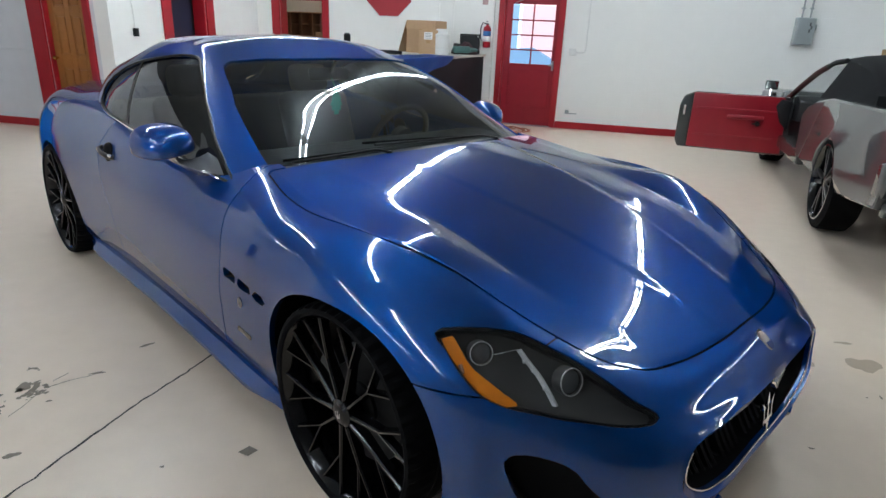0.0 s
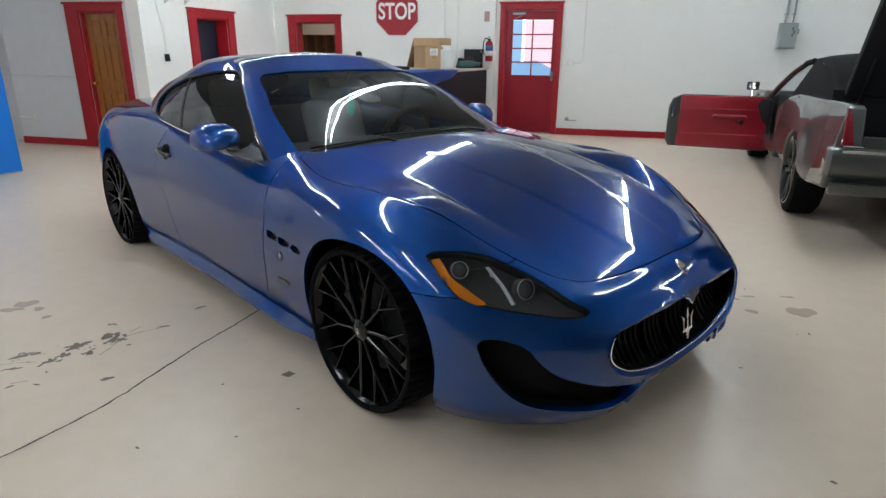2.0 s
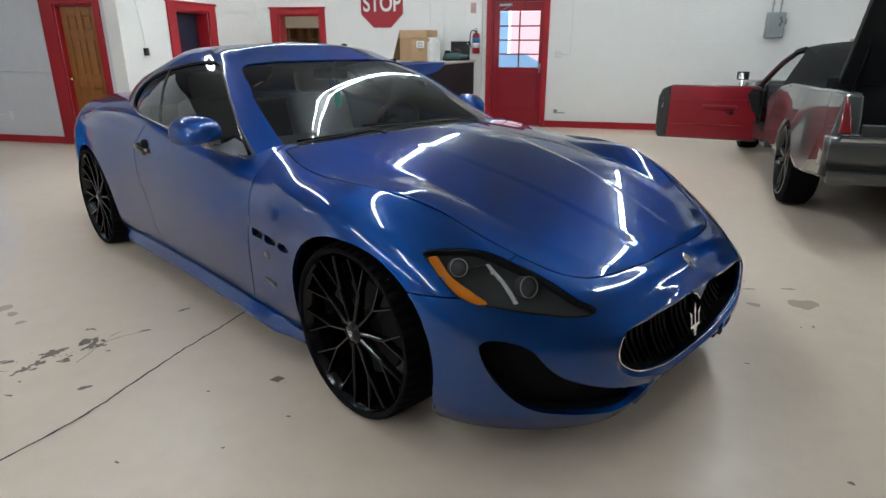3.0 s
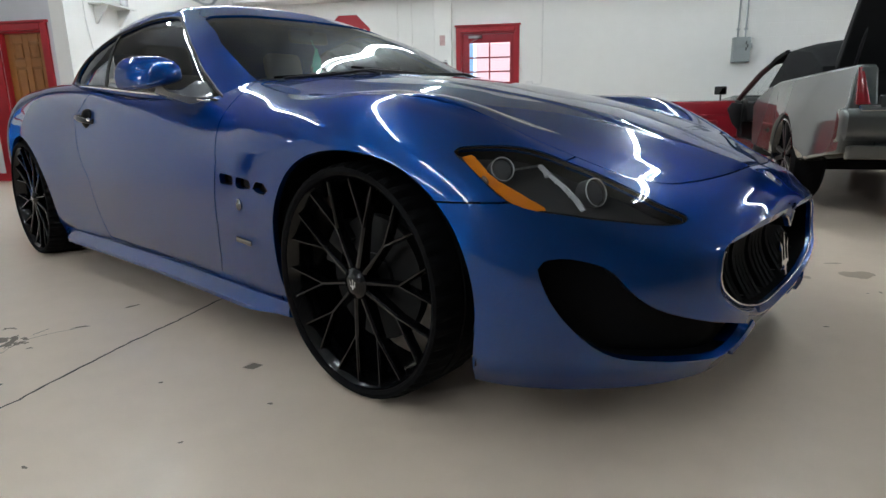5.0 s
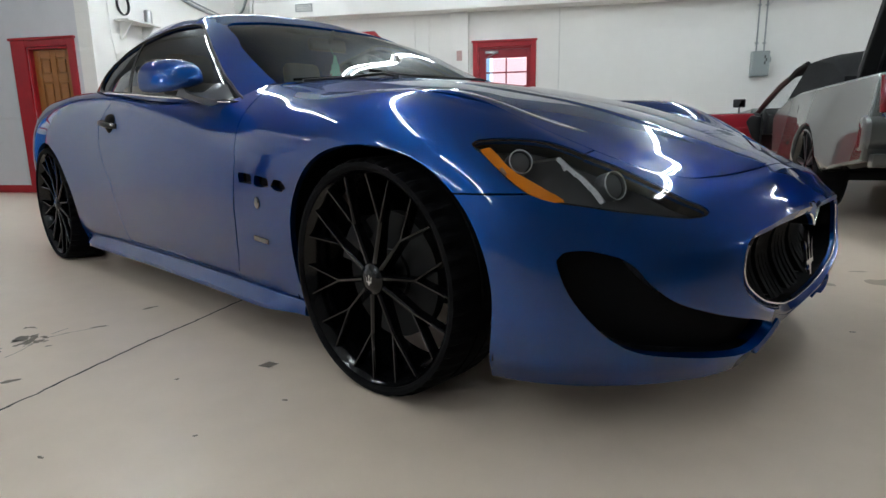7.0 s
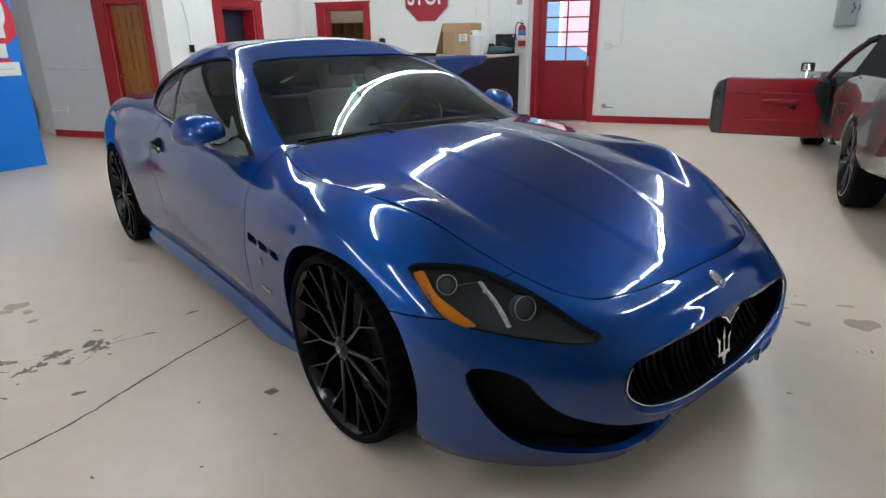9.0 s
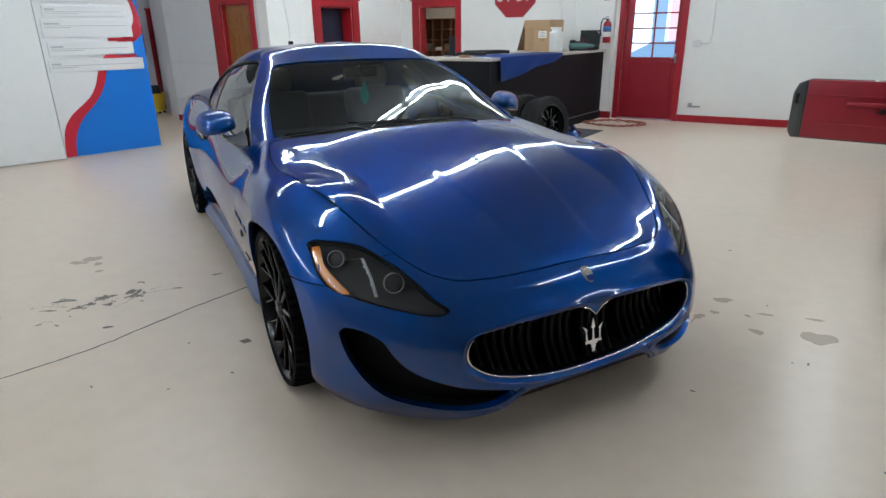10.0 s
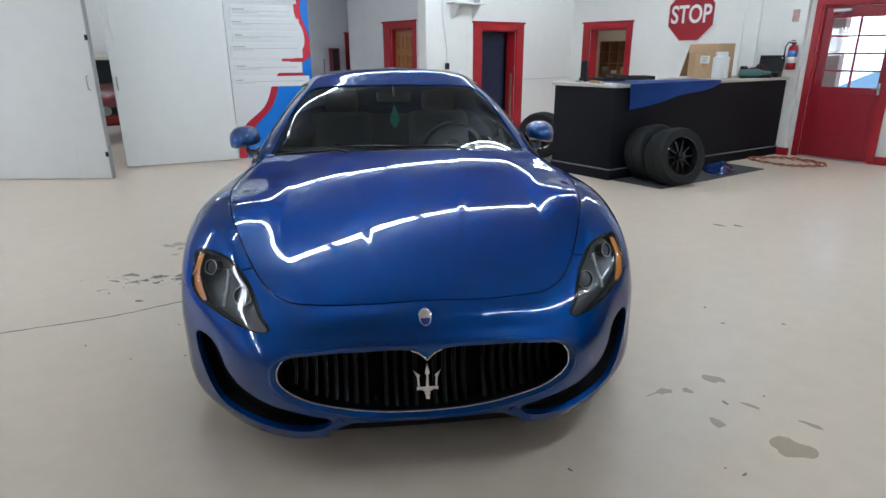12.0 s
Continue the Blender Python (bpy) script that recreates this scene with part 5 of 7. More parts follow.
    cyl(b, (-1.36, 0, 1.12), (-1.40, 0, 1.175), .0015, seg=6)
    tagged(part("air_freshener", b, green, at=CAR), "green card air freshener hanging inside the windscreen", "air freshener")
    return car


build_coupe()

# ---- outside the exit door: glowing cards in place of a sunlit street ----
# black base plus emission: the outdoor light is put into the surface itself
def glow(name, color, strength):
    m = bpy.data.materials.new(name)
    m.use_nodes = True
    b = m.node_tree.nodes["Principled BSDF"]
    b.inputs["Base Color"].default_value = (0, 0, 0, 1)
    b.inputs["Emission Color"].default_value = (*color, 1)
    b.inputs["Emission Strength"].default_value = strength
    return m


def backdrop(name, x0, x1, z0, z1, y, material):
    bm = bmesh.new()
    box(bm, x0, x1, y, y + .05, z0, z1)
    return tagged(part(name, bm, material), "glowing card in place of the street outside the exit door", kind="structure")


backdrop("backdrop", -1.55, 4, -.2, 5, 16.5, glow("glowing pink card", (1.0, .64, .69), 1.6))
backdrop("backdrop", -9, -1.55, -.2, 5, 16.6, glow("glowing white card", (.76, .88, 1.0), 3.0))
backdrop("backdrop", -1.95, -1.62, -.2, 5, 16.45, glow("glowing blue card", (.42, .68, 1.0), 1.1))
backdrop("backdrop", -9, -2.9, -.2, 1.35, 16.4, glow("glowing sky-blue card", (.35, .62, 1.0), 1.0))
bm = bmesh.new()
prism(bm, [(-2.3, 0), (.9, 0), (.9, .62), (.2, .80), (-.5, 1.16), (-1.1, 1.10), (-1.9, .70), (-2.3, .60)], 0, .4, bevel=.05)
tagged(part("street_car", bm, glow("glowing blue car shape", (.36, .62, .95), 1.0), at=pose(-.6, 15.2, 0)), "glowing pale blue car shape in the street outside", "car")
bm = bmesh.new()
box(bm, -9, 4, 10.78, 18, -.02, -.001)
tagged(part("ground", bm, mat("street asphalt", (.09, .09, .09), .8, var=.2, scale=2)), kind="structure")

# ---- on the walls ----
SIGN_RED = mat("sign red", (0.33, 0.006, 0.016), 0.4, var=0.10, scale=8)
SIGN_WHITE = mat("sign white", (0.78, 0.78, 0.77), 0.45)


def octagon(r):
    return [(r * math.cos(math.pi / 8 + k * math.pi / 4) / math.cos(math.pi / 8), r * math.sin(math.pi / 8 + k * math.pi / 4) / math.cos(math.pi / 8)) for k in range(8)]


stop = empty("stop_sign", pose(-3.075, WALL_Y - .012, 2.015), "red octagonal stop sign with white letters on the wall", "sign")
bm = bmesh.new()
prism(bm, octagon(.398), -.004, .004)
part("border", bm, SIGN_WHITE, stop)
bm = bmesh.new()
prism(bm, octagon(.384), -.008, -.0035)
part("face", bm, SIGN_RED, stop)


def lettering(text, size, m, material, parent, name="lettering", spacing=1.0):
    cu = bpy.data.curves.new(name, "FONT")
    cu.body, cu.size, cu.extrude, cu.align_x, cu.align_y, cu.space_character = text, size, .001, "CENTER", "CENTER", spacing
    cu.offset = .006 * size / .3
    tmp = new("tmp", cu)
    me = bpy.data.meshes.new_from_object(tmp.evaluated_get(bpy.context.evaluated_depsgraph_get()))
    bpy.data.objects.remove(tmp)
    bpy.data.curves.remove(cu)
    me.materials.append(material)
    ob = new(name, me)
    ob.matrix_basis = m
    ob.parent = parent
    return ob


lettering("STOP", .335, pose(0, -.0095, .0, 90) @ Matrix.Diagonal((.86, 1.12, 1, 1)), SIGN_WHITE, stop)

DARK_PRINT = mat("faded dark print", (.07, .075, .08), .6)
eb = empty("electrical_box", pose(3.22, WALL_Y, 1.635), "grey steel electrical disconnect box with conduits on the wall", "electrical box")
bm = bmesh.new()
box(bm, -.13, .115, -.13, 0, -.185, .185, .008, 2)
part("case", bm, GREY_BOX, eb)
bm = bmesh.new()
box(bm, -.122, .107, -.142, -.131, -.172, .178, .006, 2)
part("cover", bm, GREY_BOX, eb)
bm = bmesh.new()
box(bm, .116, .145, -.09, -.05, .02, .10, .006)
box(bm, .125, .138, -.12, -.08, .04, .06, .003)
part("lever", bm, GREY_BOX, eb)
for x, z in ((.032, .075), (.052, .03), (.032, -.015)):
    bm = bmesh.new()
    box(bm, x, x + .022, -.1445, -.142, z, z + .045, .001)
    part("label", bm, DARK_PRINT, eb, "small dark printed label")
for x in (-.06, .05):
    bm = bmesh.new()
    cyl(bm, (x, -.03, .185), (x, -.03, 1.0), .012, seg=12)
    for z in (.30, .85):
        box(bm, x - .022, x + .022, -.045, 0, z, z + .02, .003)
    part("conduit", bm, GREY_BOX, eb)
single("junction_box", lambda b: (box(b, -.05, .05, -.05, 0, -.05, .05, .006, 2), tube(b, [(-.05, -.02, -.02), (-.16, -.02, -.03), (-.22, -.02, -.12)], .008, 8), cyl(b, (.05, -.02, -.03), (3.7, -.02, -.01), .009, seg=8)), WHITE_PLASTIC,
       "small white junction box with a conduit run", "junction box", at=pose(3.53, WALL_Y, 2.62), smooth=50)
for x, z0 in ((-2.21, 1.0), (-1.97, 1.0)):
    single("wall_conduit", lambda b: (cyl(b, (0, -.018, z0), (0, -.018, 2.62), .011, seg=10), box(b, -.02, .02, -.032, 0, 1.9, 1.92, .003)), WHITE_WALL, "white painted conduit on the wall", "conduit", "wall conduits", at=pose(x, WALL_Y, 0), smooth=50)
single("thermostat", lambda b: (box(b, -.055, .055, -.03, 0, -.05, .05, .008, 2), cyl(b, (.055, -.012, 0), (.16, -.012, 0), .011, seg=10), tube(b, [(.16, -.012, 0), (.19, -.012, .01), (.20, -.012, .05), (.20, -.012, 1.42)], .007, 8)), WHITE_PLASTIC, "white switch box with a conduit on the wall", "switch", at=pose(-.01, WALL_Y, 1.20), smooth=50)
single("outlet_box", lambda b: (box(b, -.03, .03, -.03, 0, -.03, .03, .006), box(b, .0, .16, -.014, 0, -.03, -.015, .003)), GREY_BOX, "small grey outlet near the floor", "outlet", at=pose(.0, WALL_Y, .27))
single("wall_notice", lambda b: box(b, -.045, .045, -.003, 0, -.08, .08), mat("faded pink paper", (.62, .42, .40), .8, var=.5, scale=60), "faded pink paper notice on the white wall", "notice", at=pose(-1.44, WALL_Y - .101, 1.93))

ex = empty("fire_extinguisher", pose(-1.37, WALL_Y - .185, 1.21), "red fire extinguisher with a blue label hanging on the wall", "fire extinguisher")
bm = bmesh.new()
lathe(bm, [(0, 0), (.055, 0), (.062, .01), (.062, .27), (.055, .30), (.03, .325), (.02, .33), (.02, .345), (0, .345)], 24, axis="z")
part("cylinder", bm, SIGN_RED, ex, smooth=50)
bm = bmesh.new()
lathe(bm, [(.0628, .09), (.0632, .09), (.0632, .17), (.0628, .17)], 24, axis="z")
part("label_band", bm, SIGN_WHITE, ex, "white label band")
bm = bmesh.new()
lathe(bm, [(.0628, .175), (.0632, .175), (.0632, .25), (.0628, .25)], 24, axis="z")
part("label_band", bm, mat("label blue", (.05, .18, .45), .5), ex, "blue label band")
bm = bmesh.new()
box(bm, -.02, .02, -.05, .03, .345, .365, .004)
box(bm, -.012, .012, -.09, .02, .385, .395, .003)
part("valve", bm, SATIN, ex)
bm = bmesh.new()
tube(bm, [(-.02, 0, .36), (-.07, -.01, .37), (-.10, -.01, .31), (-.105, -.01, .18), (-.085, -.01, .10)], .009, 8)
part("hose", bm, BLACK, ex, smooth=60)
bm = bmesh.new()
box(bm, -.03, .03, .062, .083, .28, .33, .004)
part("bracket", bm, STEEL, ex)

shelf = empty("wall_shelf", pose(SIDE_X, 7.80, 2.20), "small white bracket shelf on the wall", "shelf")
bm = bmesh.new()
box(bm, 0, .22, -.33, .33, 0, .022, .003)
part("board", bm, WHITE_PLASTIC, shelf)
for y in (-.22, .22):
    bm = bmesh.new()
    prism(bm, [(0, -.22), (.02, -.22), (.20, -.01), (.20, 0), (0, 0)], y - .012, y + .012)
    part("bracket", bm, WHITE_PLASTIC, shelf)
single("canister", lambda b: lathe(b, [(0, 0), (.05, 0), (.052, .01), (.052, .17), (.045, .19), (0, .19)], 20, axis="z"), STEEL, "brushed steel canister on the shelf", "canister", at=pose(SIDE_X + .11, 8.02, 2.222), smooth=40)
single("cable_coil", lambda b: [tube(b, [(.03 + .012 * k, .11 * math.cos(a), .13 * math.sin(a)) for a in np.linspace(0, math.tau, 30, endpoint=False)], .007, 6, closed=True) for k in range(3)], BLACK, "coil of black cable hanging above the shelf", "cable", at=pose(SIDE_X + .005, 7.62, 2.42))
sw = empty("switch_box", pose(SIDE_X, 7.46, 1.25), "small dark switch box with a white cable up the wall", "switch")
bm = bmesh.new()
box(bm, 0, .05, -.03, .03, -.05, .05, .005)
part("case", bm, BLACK, sw)
bm = bmesh.new()
tube(bm, [(.02, 0, .05), (.02, -.01, .3), (.02, -.09, .75), (.02, -.12, 2.1)], .006, 8)
part("cable", bm, WHITE_PLASTIC, sw, "thin white cable", 60)
single("wall_pipe", lambda b: (tube(b, [(.03, 7.25, 3.05), (.03, 8.2, 2.86), (.03, 9.3, 2.70), (.03, 10.2, 2.62), (.06, 10.42, 2.66), (.2, 10.5, 2.85), (.35, 10.5, 3.2)], .022, 10), tube(b, [(.03, 7.25, 3.11), (.03, 8.2, 2.92), (.03, 9.3, 2.76), (.03, 10.2, 2.68)], .012, 8)), GREY_BOX, "grey pipe running up the side wall", "pipe", at=pose(SIDE_X, 0, 0), smooth=60)
for x, z, r in ((-5.08, 2.6, .055), (-4.86, 3.05, .075)):
    single("vent_pipe", lambda b: cyl(b, (0, 0, z), (0, 0, CEIL_Z), r, seg=20), WHITE_PLASTIC, "white vertical pipe at the end of the duct", "pipe", "duct pipes", at=pose(x, WALL_Y - .18, 0), smooth=50)
single("wall_outlet", lambda b: (box(b, -.035, .035, -.02, 0, -.055, .055, .005), cyl(b, (-.035, -.012, 0), (-.29, -.012, 0), .011, seg=10)), WHITE_PLASTIC, "white outlet with a conduit on the grey wall", "outlet", at=pose(-7.56, DOOR_Y, .38), smooth=50)

# ---- counter and what lies on it ----
COUNTER = mat("black painted counter", (0.006, 0.0065, 0.010), 0.55, spec=0.2, var=0.4, scale=3, bump=0.06, bump_scale=40)
COUNTER_TOP = mat("worn cream countertop", (0.50, 0.46, 0.40), 0.45, var=0.2, scale=5)
FOOT = [(-2.73, 6.98), (-1.82, 6.98), (-1.41, 10.44), (-2.32, 10.44)]
TOP_Z = 1.105


def slab(bm, foot, z0, z1, grow=0.0, bevel=0.0):
    cx, cy = sum(p[0] for p in foot) / 4, sum(p[1] for p in foot) / 4
    t = bmesh.new()
    lo = [t.verts.new((x + math.copysign(grow, x - cx), y + math.copysign(grow, y - cy), z0)) for x, y in foot]
    hi = [t.verts.new((v.co.x, v.co.y, z1)) for v in lo]
    t.faces.new(lo[::-1]), t.faces.new(hi)
    for k in range(4):
        t.faces.new((lo[k], lo[(k + 1) % 4], hi[(k + 1) % 4], hi[k]))
    if bevel:
        bmesh.ops.bevel(t, geom=t.edges[:], offset=bevel, segments=2, affect="EDGES", profile=0.5)
    return join(bm, t)


ct = empty("shop_counter", None, "long black counter with a worn cream top", "counter")
bm = bmesh.new()
slab(bm, FOOT, .13, TOP_Z - .035, 0, .006)
part("body", bm, COUNTER, ct)
bm = bmesh.new()
slab(bm, FOOT, 0, .118, .012, .006)
part("plinth", bm, COUNTER, ct)
bm = bmesh.new()
slab(bm, FOOT, .118, .132, .018, .004)
part("skirting_strip", bm, mat("grey strip", (.16, .16, .16), .5), ct, "thin grey strip above the plinth")
bm = bmesh.new()
slab(bm, FOOT, TOP_Z - .034, TOP_Z, .03, .006)
part("worktop", bm, COUNTER_TOP, ct, "worn cream worktop")

TARP = mat("blue tarpaulin", (0.010, 0.075, 0.36), 0.5, var=0.25, scale=7, bump=0.4, bump_scale=22)
bm = bmesh.new()
n, m_ = 30, 14
grid = []
random.seed(11)
for i in range(n + 1):
    u = i / n
    y = 7.16 + 1.68 * u
    xe = -1.82 + .41 * (y - 6.98) / 3.46 + .034
    hang = .255 * (1 - u) ** .8 + .035 + .012 * math.sin(9 * u)
    row = []
    for j in range(m_ + 1):
        v = j / m_
        if v < .5:
            x = xe - (.5 - v) * (1.15 - .35 * u)
            z = TOP_Z + .006 + .006 * math.sin(11 * u + 5 * v) ** 2
        else:
            w = (v - .5) / .5
            x = xe + .010 + .012 * math.sin(14 * u + 3 * w) * w
            z = TOP_Z + .004 - hang * w
        row.append(bm.verts.new((x, y + (.03 * (v - .5) if v > .5 else 0), z)))
    grid.append(row)
for i in range(n):
    for j in range(m_):
        bm.faces.new((grid[i][j], grid[i + 1][j], grid[i + 1][j + 1], grid[i][j + 1])).smooth = True
bmesh.ops.solidify(bm, geom=bm.faces[:], thickness=.003)
tagged(part("tarpaulin", bm, TARP, smooth=60), "crumpled blue tarpaulin draped over the counter edge", "tarpaulin")


TAPE = mat("brown tape", (.40, .25, .12), .25, var=.15, scale=20)


def carton(name, w, d, h, m, label, flaps):
    """An upright carton; each flap is (edge, width, tilt): the edge's turn about z and how far it leans out."""
    ob = empty(name, m, label, "box", "cartons on the counter")
    bm = bmesh.new()
    box(bm, -w / 2, w / 2, -d / 2, d / 2, 0, h, .004, 2)
    part("carton_body", bm, CARD, ob)
    bm = bmesh.new()
    box(bm, -.028, .028, -d / 2 - .002, -d / 2 - .0005, h * .45, h - .004)
    part("tape", bm, TAPE, ob)
    for turn, length, tilt in flaps:
        reach, span = (w / 2, d) if turn % 180 == 90 else (d / 2, w)
        bm = bmesh.new()
        box(bm, -span / 2 + .004, span / 2 - .004, -length, 0, -.0018, .0018)
        bm.transform(Matrix.Rotation(radians(turn), 4, "Z") @ pose(0, -reach - .003, h - .003, tilt))
        part("flap", bm, CARD, ob)
    return ob


carton("cardboard_box", .50, .34, .46, pose(-2.17, 9.66, TOP_Z, 0, 0, -16), "large brown cardboard box with one long flap hanging out", ((-90, .48, 72), (0, .12, 82)))
small = carton("cardboard_box", .28, .22, .33, pose(-2.06, 9.36, TOP_Z, 0, 0, 14), "smaller brown cardboard box with a white label", ((90, .12, 20),))
bm = bmesh.new()
box(bm, -.06, .06, -.1125, -.1105, .20, .30)
part("shipping_label", bm, SIGN_WHITE, small, "white shipping label")
bm = bmesh.new()
for k in range(4):
    box(bm, -.045, .045 - .012 * (k % 2), -.1138, -.1126, .215 + .02 * k, .223 + .02 * k)
part("print_bar", bm, mat("faded print", (.2, .2, .2), .7), small)
single("plastic_tub", lambda b: (lathe(b, [(0, 0), (.100, 0), (.108, .01), (.108, .255), (.112, .258), (.112, .275), (.088, .29), (.082, .30), (.082, .345), (.075, .352), (0, .352)], 28, axis="z"), tube(b, [(.0, -.110, .262), (.03, -.118, .20), (.0, -.120, .17), (-.03, -.118, .20), (.0, -.110, .262)], .003, 6)), WHITE_PLASTIC, "white plastic tub with a screw lid on the counter", "tub", at=pose(-1.86, 9.36, TOP_Z), smooth=40)
tool = empty("power_tool", pose(-1.63, 9.80, TOP_Z, 0, 0, 35), "grey-green power tool lying on the counter", "power tool")
TOOL_GREEN = mat("tool green plastic", (.07, .16, .15), .5, var=.3, scale=30)
bm = bmesh.new()
box(bm, -.16, .12, -.05, .05, .02, .12, .03, 3)
cyl(bm, (.12, 0, .07), (.24, 0, .07), .035, .022, 16)
part("housing", bm, TOOL_GREEN, tool, smooth=40)
bm = bmesh.new()
box(bm, -.15, -.06, -.028, .028, .0, .16, .015, 2)
part("grip", bm, BLACK, tool)
def mound(name, m, size, ripple, material, label, category):
    """A low rumpled heap with a flat foot; size is its half extents, ripple the height of its folds."""
    bm = bmesh.new()
    bmesh.ops.create_icosphere(bm, subdivisions=4, radius=1)
    for v in bm.verts:
        x, y, z = v.co.x, v.co.y, v.co.z
        fold = ripple * (math.sin(5 * x + 2 * y) + .7 * math.sin(7 * y - 3 * x) + .4 * math.sin(13 * x + 9 * y))
        v.co = (size[0] * x * (1 + .12 * math.sin(3 * y)), size[1] * y * (1 + .10 * math.sin(4 * x)), max(0, size[2] * z + fold * max(0, z)))
    return tagged(part(name, bm, material, smooth=180, at=m), label, category)


mound("rag", pose(-1.66, 10.02, TOP_Z), (.20, .13, .15), .03, mat("dark red cloth", (.05, .015, .02), .9, var=.4, scale=20), "crumpled dark cloth on the counter", "cloth")
case = empty("tool_case", pose(-1.62, 10.28, TOP_Z, 0, 0, 12), "open black tool case on the counter", "case")
bm = bmesh.new()
box(bm, -.16, .16, -.12, .12, 0, .07, .01, 2)
part("base", bm, BLACK, case)
bm = bmesh.new()
for d in ((-.16, .16, .0, .02), (-.16, .16, .21, .23), (-.16, -.14, .02, .21), (.14, .16, .02, .21)):
    box(bm, d[0], d[1], -.02, .02, d[2], d[3], .004)
box(bm, -.14, .14, .008, .016, .02, .21)
bm.transform(pose(0, .12, .07, -12))
part("lid", bm, BLACK, case)
for k, (x, y, a, l) in enumerate(((-2.45, 7.55, 10, .50), (-2.38, 8.05, -18, .55))):
    single("parts_tray", lambda b: (box(b, -l / 2, l / 2, -.16, .16, 0, .012, .004), [box(b, *d, .003) for d in ((-l / 2, l / 2, -.16, -.148, .013, .045), (-l / 2, l / 2, .148, .16, .013, .045), (-l / 2, -l / 2 + .012, -.147, .147, .013, .045), (l / 2 - .012, l / 2, -.147, .147, .013, .045))]), BLACK, "shallow black parts tray on the counter", "tray", "trays on the counter", at=pose(x, y, TOP_Z + (.0 if k == 0 else .013), 0, 0, a + 70))
single("desk_speaker", lambda b: (box(b, -.038, .038, -.038, .038, 0, .25, .012, 2), cyl(b, (0, 0, .24), (0, 0, .256), .025, seg=16)), BLACK, "slim dark upright unit on the counter end", "speaker", at=pose(-2.43, 7.16, TOP_Z, 0, 0, 20))
random.seed(21)
for k in range(7):
    x, y = -2.72 + .12 * k, 7.08 + random.uniform(0, .14)
    if k == 1:
        continue
    kind = ("paper_sheet", "wood_offcut", "hand_tool")[k % 3]
    h = (.006, .03, .022)[k % 3]
    w = (.20, .16, .18)[k % 3]
    d = (.14, .045, .03)[k % 3]
    single(kind, lambda b: box(b, -w / 2, w / 2, -d / 2, d / 2, 0, h, min(h * .3, .006), 2), (SIGN_WHITE, SHELF, STEEL)[k % 3], ("loose white papers on the counter", "short wood offcut on the counter", "steel hand tool on the counter")[k % 3], ("paper", "wood", "tool")[k % 3], at=pose(x, y, TOP_Z + .0005 + .002 * (k % 2), 0, 0, random.uniform(-40, 40)))

# ---- loose wheels by the counter ----
DUSTY = mat("dusty tyre rubber", (.026, .026, .026), .85, spec=.15, var=.3, scale=10, bump=.15, bump_scale=200)


def loose_wheel(m, label, spokes=10):
    """A wheel lying about its own axis y, its face to -y."""
    w = empty("loose_wheel", m, label, "wheel", "wheels by the counter")
    bm = bmesh.new()
    lathe(bm, [(.235, -.10), (.245, -.118), (.27, -.124), (.30, -.122), (.318, -.105), (.325, -.075), (.325, -.03), (.319, -.027), (.319, -.018), (.325, -.015), (.325, .02), (.319, .023), (.319, .032), (.325, .035), (.325, .075), (.318, .105), (.30, .122), (.25, .118), (.235, .10)], 56)
    part("tyre", bm, DUSTY, w, "black tyre", 35)
    bm = bmesh.new()
    lathe(bm, [(.236, -.108), (.240, -.114), (.228, -.116), (.220, -.10), (.214, -.02), (.214, .10), (.238, .108)], 56)
    part("rim", bm, GLOSS_BLACK, w, smooth=40)
    bm = bmesh.new()
    lathe(bm, [(0, -.105), (.03, -.105), (.05, -.098), (.055, -.05), (0, -.05)], 24)
    part("hub", bm, GLOSS_BLACK, w, smooth=40)
    for k in range(spokes):
        a = k * math.tau / spokes
        bm = bmesh.new()
        box(bm, .04, .222, -.016, .016, -.03, 0, .006, 2)
        for v in bm.verts:
            v.co.y *= 1 - .25 * (v.co.x / .22)
        bm.transform(Matrix.Rotation(a, 4, "Y") @ pose(0, -.072, 0, 90))
        part("spoke", bm, GLOSS_BLACK, w)
    bm = bmesh.new()
    lathe(bm, [(.05, .0), (.19, .0), (.19, .02), (.05, .02)], 32, closed=True)
    part("inner_disc", bm, BLACK, w)
    for ob in w.children:
        for v in ob.data.vertices:
            v.co.y *= 1.22
            if ob.name.split(".")[0] != "tyre":
                v.co.x, v.co.z = v.co.x * .92, v.co.z * .92
            elif math.hypot(v.co.x, v.co.z) < .26:
                v.co.x, v.co.z = v.co.x * .92, v.co.z * .92
    return w


loose_wheel(pose(-1.21, 7.34, .318, -12, 0, 72), "black alloy wheel with tyre leaning against another wheel")
loose_wheel(pose(-1.55, 7.43, .318, -12, 0, 74), "black alloy wheel with tyre leaning against the counter")
loose_wheel(pose(-3.50, 7.62, .318, 0, 0, 20), "spare wheel with a dark tyre beside the counter end")
MAT_G = mat("dark grey rubber mat", (.06, .06, .062), .8, var=.3, scale=10, bump=.2, bump_scale=150)
single("floor_mat", lambda b: slab(b, [(-1.88, 7.02), (-1.14, 7.03), (-.95, 9.10), (-1.47, 9.14)], .0, .008, 0, .002), MAT_G, "dark grey rubber mat on the floor by the counter", "mat")
mound("body_part", pose(-1.27, 8.50, .0085, 0, 0, 25), (.19, .27, .10), .018, mat("dark blue paint", (.008, .03, .13), .2, coat=.8), "dark blue painted body part lying on the mat", "car part")
